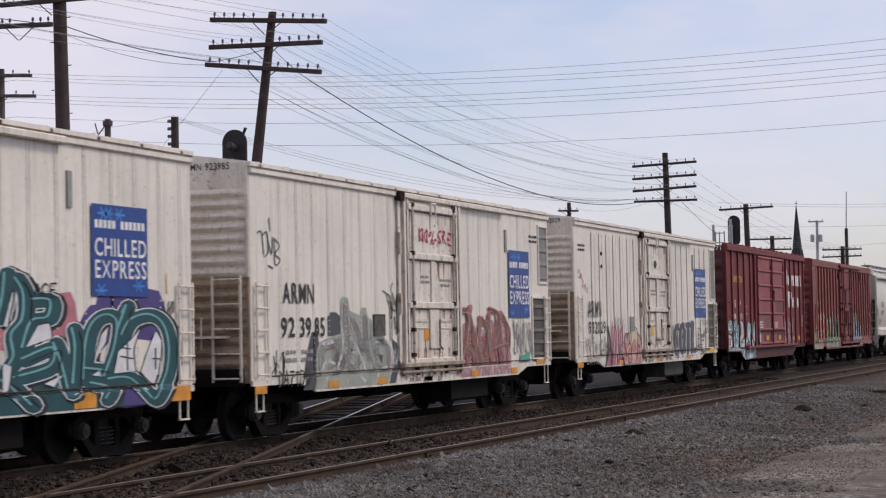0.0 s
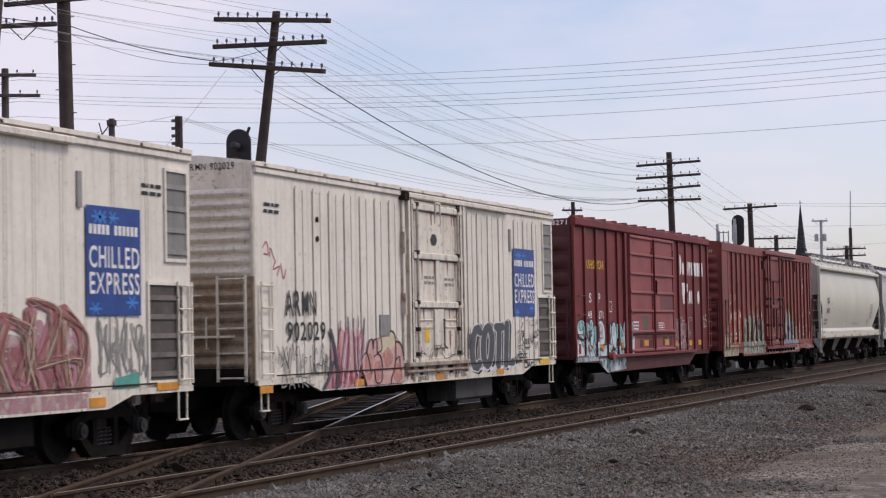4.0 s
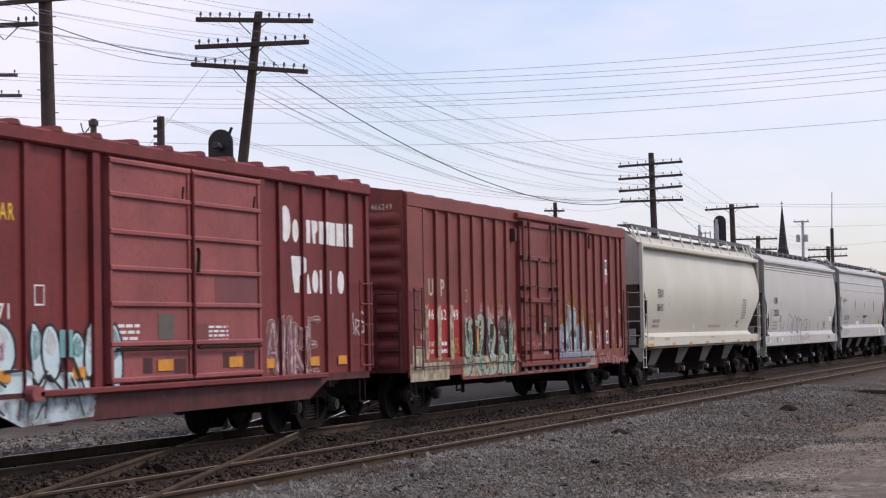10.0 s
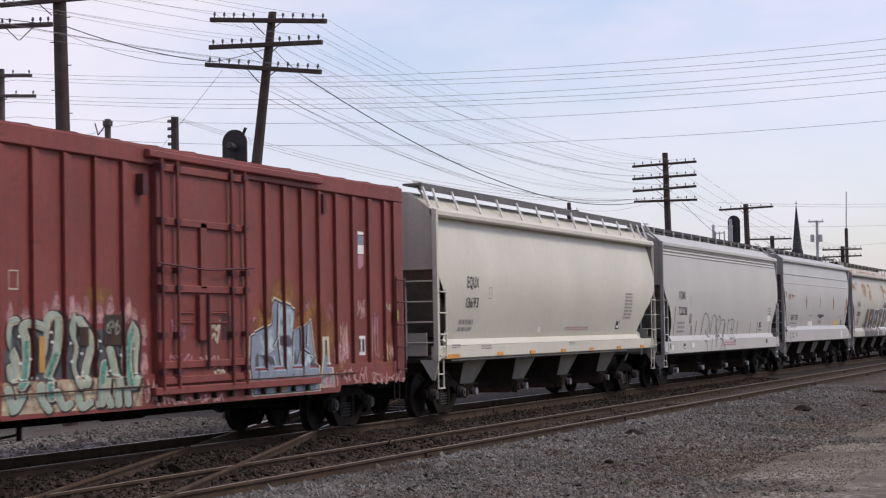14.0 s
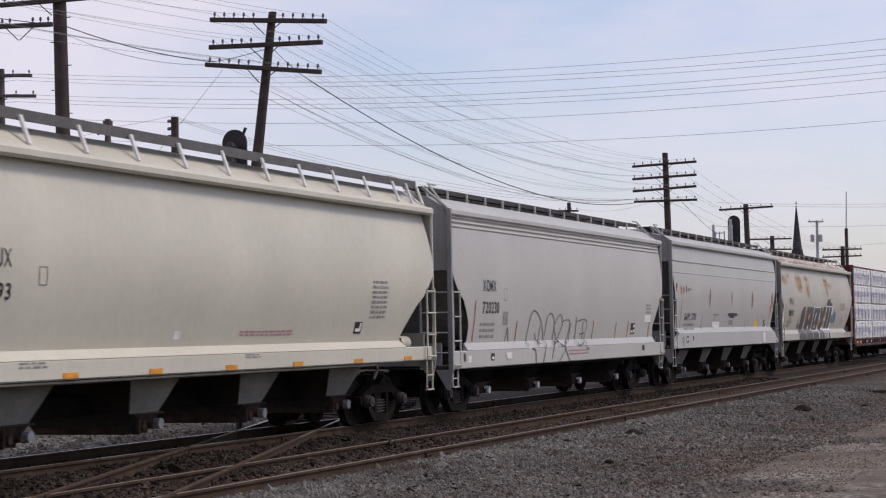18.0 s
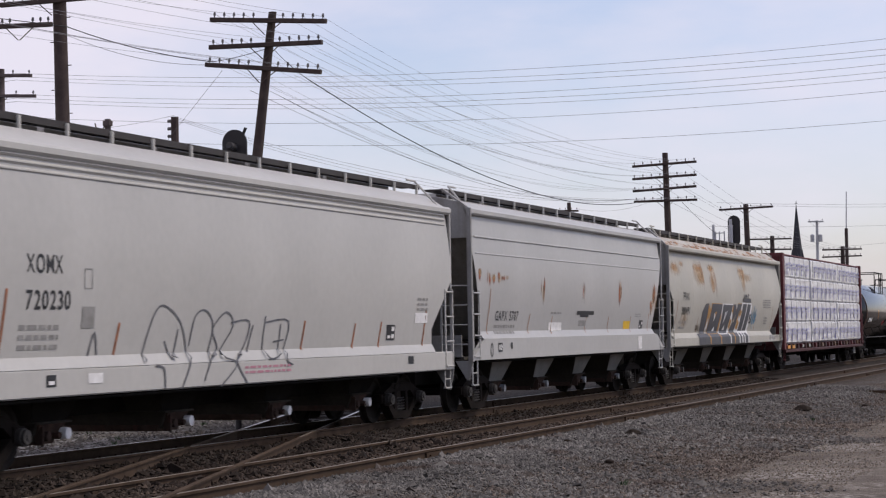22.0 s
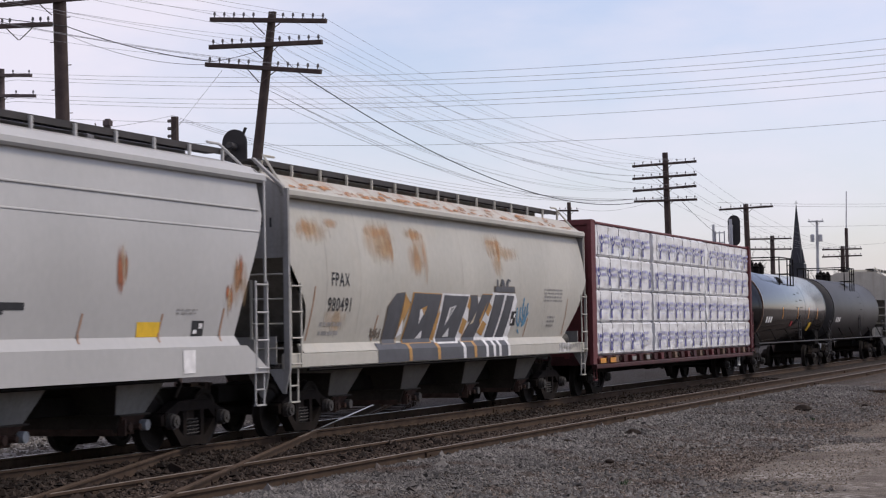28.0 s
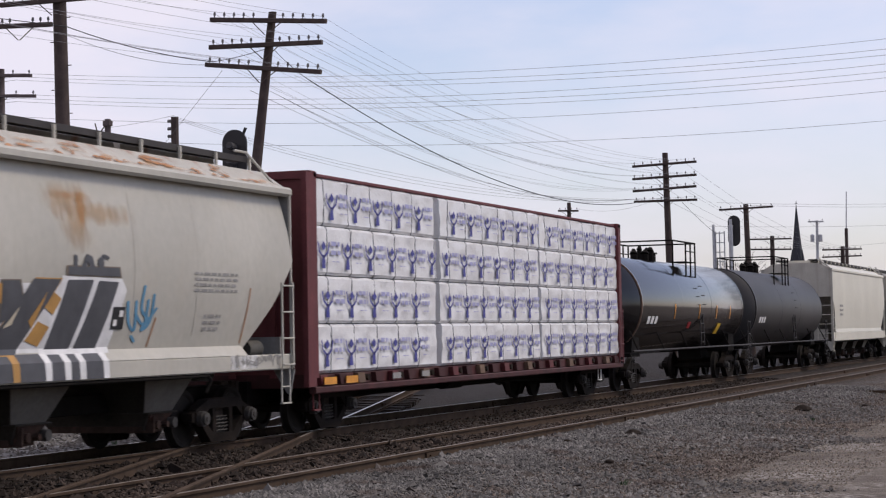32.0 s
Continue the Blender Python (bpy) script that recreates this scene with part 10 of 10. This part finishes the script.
def build_lumber():
    rnd = random.Random(12)
    L = 21.1
    x0 = 181.95 + DX
    car = new_car("centre_beam_flat_car", "maroon centre-beam flat car loaded with wrapped lumber", x0, "railway car")
    part("deck", Shape().bar(0, L, -1.45, 1.45, 0.82, 1.06, 0.03), "maroon_dark", car)
    for u, w in ((0.0, 1), (L - 0.14, -1)):
        b = part("bulkhead", Shape().box(u, u + 0.14, -1.40, 1.40, 1.06, 4.50), "maroon", car, "maroon bulkhead")
        for y in (-1.52, -0.8, 0.0, 0.8, 1.44):
            part("bulkhead_post", Shape().box(u - 0.05, u + 0.19, y - 0.04, y + 0.08, 1.0, 4.62), "maroon", b)
        part("bulkhead_cap", Shape().bar(u - 0.06, u + 0.20, -1.56, 1.56, 4.50, 4.64, 0.03), "maroon", b)
    part("side_post", Shape().box(-0.30, 0.04, -1.58, -1.48, 0.85, 4.60), "maroon", car)
    part("centre_beam", Shape().bar(0, L, -0.16, 0.16, 4.40, 4.62, 0.03), "maroon", car)
    for k in range(15):
        u = 0.7 + 1.4 * k
        part("beam_post", Shape().box(u, u + 0.14, -0.06, 0.06, 1.06, 4.42), "maroon", car)
    part("top_edge", Shape().bar(0.1, L - 0.1, -1.47, -1.36, 4.55, 4.615, 0.015), "maroon", car)
    for k in range(24):
        u = 0.5 + 0.87 * k
        m = ("maroon", "maroon_dark", "rustbar", "maroon_dark")[k % 4]
        if k % 2 == 0:
            part("winch", Shape().cyl((u + 0.3, -1.56, 0.95), (u + 0.3, -1.44, 0.95), 0.06, 10), "truck", car)
        part("tie_down", Shape().across([(u - 0.16, 0.86), (u + 0.16, 0.86), (u + 0.10, 1.04), (u - 0.22, 1.04)], -1.55, -1.44), m, car)
    part("side_rail", Shape().bar(0, L, -1.58, -1.45, 0.72, 0.84, 0.02), "maroon_dark", car)
    reflectors(car, (0.35, 1.35), 0.87, 1.0, 0.55, -1.585)
    for u in (3.7, 5.3):
        part("number_bar", Shape().box(u, u + 0.42, -1.59, -1.58, 0.89, 1.0), "faint", car)
    ladder(car, L - 0.45, L - 0.05, 0.85, 2.3, 4, -1.60, material="maroon")
    stirrup(car, 0.3, -1.45, 0.42, 0.8, material="maroon")
    stirrup(car, L - 2.0, -1.45, 0.42, 0.8, material="white")
    underframe(car, L, gear=(1.75, L - 1.75))
    cols = [(0.22, 6.42), (6.72, 13.62), (13.80, 20.92)]
    zs = [(1.07, 1.94), (1.955, 2.80), (2.815, 3.69), (3.705, 4.545)]
    for side in (-1, 1):
        for ci, (a, b) in enumerate(cols):
            for ri, (za, zb) in enumerate(zs):
                off = rnd.uniform(-0.02, 0.03)
                ln = b - a
                bun = thing("lumber_bundle", "white plastic-wrapped lumber bundle with purple printed marks" if side < 0 else "white plastic-wrapped lumber bundle", "lumber bundle", pose(x0 + a + off, 0, za), "lumber bundles on the flat car")
                BUNDLES.append((bun, x0 + a + off, za))
                h = zb - za
                y0, y1 = (-1.50 + rnd.uniform(-0.02, 0.02), -0.2) if side < 0 else (0.2, 1.5)
                c = 0.05
                # slightly slack wrap: the face bows a little between the straps
                nseg, rings = 72, []
                sd = ci * 7.0 + ri * 3.1 + side
                for k in range(nseg + 1):
                    u = ln * k / nseg
                    g = lambda z: 0.026 * noise.noise((u * 2.2, z * 3.5, sd)) + 0.022 * abs(noise.noise((u * 5.0 + z * 4.0, z * 6.0 - u * 3.0, sd + 5))) - 0.010
                    f = lambda z: (y0 - g(z)) if side < 0 else (y1 + g(z))
                    e = c if side < 0 else -c
                    back = y1 if side < 0 else y0
                    rings.append([(u, f(0) + e, 0.0)] + [(u, f(z), z) for z in (c, h * 0.14, h * 0.23, h * 0.32, h * 0.41, h * 0.5, h * 0.59, h * 0.68, h * 0.77, h * 0.86, h - c)] + [(u, f(h) + e, h), (u, back, h), (u, back, 0.0)])
                part("wrap", Shape().loft(rings), "wrap", bun)
                if side > 0:
                    continue
                n, pitch = 7, 1.12
                fy = y0 - 0.030
                for k in range(n):
                    u = pitch * k + (0.44, 0.50, 0.30, 0.78)[ri]
                    if u > ln - 0.28:
                        continue
                    zc = h * 0.42
                    s = Shape()
                    polys = [[(u - 0.10, zc - 0.25), (u + 0.08, zc - 0.25), (u + 0.05, zc - 0.02), (u - 0.05, zc - 0.02)]]
                    polys += stroke([(u - 0.25, zc + 0.22), (u - 0.20, zc + 0.05), (u - 0.02, zc - 0.05)], 0.05) + stroke([(u + 0.25, zc + 0.22), (u + 0.20, zc + 0.05), (u + 0.02, zc - 0.05)], 0.05)
                    polys += [[(u - 0.11, zc + 0.14), (u, zc + 0.06), (u + 0.11, zc + 0.14), (u, zc + 0.24)]]
                    for p in polys:
                        s.add([(q[0], fy, q[1]) for q in p], [tuple(range(len(p)))])
                    part("printed_mark", s, "purple", bun)
                    s = Shape()
                    ue = min(u + 0.78, ln - 0.05)
                    for q in [] if ue - u < 0.42 else dashes(u + 0.34, ue, zc + 0.0, zc + 0.24, 2, rnd) + dashes(u + 0.40, ue - 0.06, zc - 0.13, zc - 0.11, 1, rnd):
                        s.add([(w[0], fy, w[1]) for w in q], [tuple(range(4))])
                    if s.v:
                        tagged(part("printed_text", s, "lilac", bun), kind="stuff")
                    us = pitch * k + (0.68, 0.56, 0.53, 0.46)[ri]
                    if us < ln:
                        u = us
                        run = [(0.0, y0 + c - 0.012)] + [(z, f(z) - 0.006) for z in (c, h * 0.14, h * 0.32, h * 0.5, h * 0.68, h * 0.86, h - c)] + [(h, y0 + c - 0.012), (h + 0.006, y0 + 0.3)]
                        part("strap", Shape().loft([[(us, y, z), (us + 0.024, y, z), (us + 0.024, y + 0.012, z - 0.002), (us, y + 0.012, z - 0.002)] for z, y in run]), "strap", bun)


build_lumber()


# ---------------------------------------------------------------- tank cars
def tank_car(x0, L, label, material, rnd, tall):
    car = new_car("tank_car", label, x0, "railway car")
    R, zc = 1.48, 2.45
    a, b, n = 1.5, L - 1.15, 40
    rings = []
    for x, k in ((a - 0.42, 0.30), (a - 0.36, 0.62), (a - 0.22, 0.86), (a - 0.06, 0.975), (a + 0.1, 1.0), (b - 0.1, 1.0), (b + 0.06, 0.975), (b + 0.22, 0.86), (b + 0.36, 0.62), (b + 0.42, 0.30)):
        rings.append([(x, R * k * math.cos(2 * math.pi * i / n), zc + R * k * math.sin(2 * math.pi * i / n)) for i in range(n)])
    part("tank_shell", Shape().loft(rings), material, car, "large cylindrical tank shell")
    for u in (a + 0.12, a + (b - a) * 0.36, a + (b - a) * 0.64, b - 0.12):
        part("weld_band", Shape().loft([[(u + d, (R + 0.002) * math.cos(2 * math.pi * i / n), zc + (R + 0.002) * math.sin(2 * math.pi * i / n)) for i in range(n)] for d in (-0.05, 0.05)]), material, car)
    m = L / 2
    part("ladder", Shape().tube([(m + 0.5, -1.0, zc + 1.0), (m + 0.5, -1.42, zc + 0.3), (m + 0.5, -1.48, 1.2)], 0.025, 6).tube([(m + 0.95, -1.0, zc + 1.0), (m + 0.95, -1.42, zc + 0.3), (m + 0.95, -1.48, 1.2)], 0.025, 6), "walkgrey", car)
    for k in range(7):
        z = 1.3 + 0.3 * k
        y = -math.sqrt(max((R + 0.08) ** 2 - (z - zc) ** 2, 0.2)) if z > zc else -1.48
        part("rung", Shape().cyl((m + 0.5, y, z), (m + 0.95, y, z), 0.016, 6), "walkgrey", car)
    part("manway", Shape().cyl((m - 0.6, 0, zc + R - 0.1), (m - 0.6, 0, zc + R + 0.20), 0.30, 18).cyl((m - 0.6, 0, zc + R + 0.20), (m - 0.6, 0, zc + R + 0.25), 0.35, 18), "dark", car, "black manway cover")
    for k, (du, dy, h, r) in enumerate(((-2.2, 0.0, 0.16, 0.12), (-1.7, 0.15, 0.22, 0.09), (-1.4, -0.15, 0.18, 0.13), (-1.1, 0.1, 0.34, 0.08), (-0.9, -0.2, 0.28, 0.11), (-0.2, 0.1, 0.30, 0.09))):
        part("valve", Shape().cyl((m + du, dy, zc + R - 0.1), (m + du, dy, zc + R + h), r, 10).cyl((m + du, dy, zc + R + h), (m + du + 0.06, dy, zc + R + h + 0.12), r * 1.2, 8, r * 0.5), "dark", car)
    pl = part("platform", Shape().box(m + 0.1, m + 1.45, -1.12, -0.60, zc + R - 0.06, zc + R - 0.03), "dark", car)
    part("platform_deck", Shape().box(m + 0.1, m + 1.45, 0.60, 1.12, zc + R - 0.06, zc + R - 0.02), "dark", pl)
    zt = zc + R + 0.60
    for y in (-1.12, 1.12):
        for u in (m - 1.7, m + 0.1, m + 0.78, m + 1.45):
            part("rail_post", Shape().box(u - 0.022, u + 0.022, y - 0.022, y + 0.022, zc + 0.9, zt), "dark", pl)
        part("hand_rail", Shape().box(m - 1.7, m + 1.45, y - 0.022, y + 0.022, zt - 0.045, zt), "dark", pl)
        part("mid_rail", Shape().box(m + 0.1, m + 1.45, y - 0.015, y + 0.015, zt - 0.32, zt - 0.29), "dark", pl)
    for u in (m + 1.45, m - 1.7):
        part("hand_rail", Shape().box(u - 0.022, u + 0.022, -1.10, 1.10, zt - 0.045, zt), "dark", pl)
    # underframe stubs, saddles and side hand rail
    for u0, u1 in ((0.0, 3.4), (L - 3.4, L)):
        part("stub_sill", Shape().bar(u0, u1, -0.4, 0.4, 0.68, 1.02, 0.03), "dark", car)
    for u in (1.9, L - 1.9):
        part("saddle", Shape().across([(u - 0.5, 0.95), (u + 0.5, 0.95), (u + 0.35, 1.75), (u - 0.35, 1.75)], -1.15, 1.15), "dark", car)
    for u in (0.1, L - 1.2):
        part("walkway", Shape().box(u, u + 1.1, -1.45, 1.45, 1.02, 1.08), "dark", car)
    part("head_rim", Shape().loft([[(a + d, (R + 0.012) * math.cos(2 * math.pi * i / n), zc + (R + 0.012) * math.sin(2 * math.pi * i / n)) for i in range(n)] for d in (-0.02, 0.03)]), "rustbar" if tall else material, car)
    part("side_rail", Shape().cyl((0.2, -1.52, 1.13), (L - 0.2, -1.52, 1.13), 0.028, 8), "walkgrey", car)
    for k in range(6):
        u = 0.8 + (L - 1.6) * k / 5
        part("rail_bracket", Shape().cyl((u, -1.52, 1.13), (u + 0.25, -1.2, 1.7), 0.022, 6), "dark", car)
    stirrup(car, 0.4, -1.45, 0.5, 1.02, 0.36, "walkgrey")
    stirrup(car, L - 0.4, -1.45, 0.5, 1.02, 0.36, "walkgrey")
    ladder(car, L - 0.6, L - 0.15, 0.6, 2.0, 4, -1.5, material="walkgrey")
    shell = [(-1, 30, lambda z: -math.sqrt(max(R * R - (z - zc) ** 2, 0.01)))]
    rows = lambda u0, u1, z0, z1: [rect(u0, u1, z0 + (z1 - z0) * k / 4, z0 + (z1 - z0) * (k + 1) / 4) for k in range(4)]
    paint("lettering_bar", rows(2.3, 2.6, 1.9, 2.12) + rows(2.75, 3.05, 1.9, 2.12) + rows(3.2, 3.5, 1.9, 2.12), "white", car, shell, 0.010)
    if tall:
        for u in (5.6, 9.0, 11.6, 13.8):
            paint("reflector", rows(u, u + 0.10, 2.05, 2.5), "orange", car, shell, 0.010)
        paint("placard", rows(12.2, 12.7, 1.55, 1.9), "yellow", car, shell, 0.010)
        paint("placard", rows(7.7, 8.1, 1.75, 1.95), "red", car, shell, 0.010)
    for u, w in ((0, -1), (L, 1)):
        coupler(car, u, w)
    running_gear(car, (1.9, L - 1.9))


def build_tanks():
    rnd = random.Random(15)
    tank_car(204.2 + DX, 17.3, "glossy black tank car that mirrors the sky", "tank", rnd, True)
    tank_car(221.25 + DX, 17.6, "dull dark grey tank car", "tank_dull", rnd, False)


build_tanks()


# ---------------------------------------------------------------- the train runs past
def way_of(t):
    """Metres that the train has rolled towards -x by t seconds."""
    return 4.7754 * t - 0.002988 * t * t


def motions():
    times = [2.0 * k for k in range(17)]
    for car, x in CARS:
        walk(car, [(t, pose(x - way_of(t), 0, 0)) for t in times])
    for bun, x, z in BUNDLES:
        walk(bun, [(t, pose(x - way_of(t), 0, z)) for t in times])
    steps = [k * 4 / 30 for k in range(241)]
    for w, u in WHEELS:
        walk(w, [(t, Matrix.Translation((u, 0, WHEEL_R)) @ Matrix.Rotation(-way_of(t) / WHEEL_R, 4, "Y")) for t in steps])


motions()
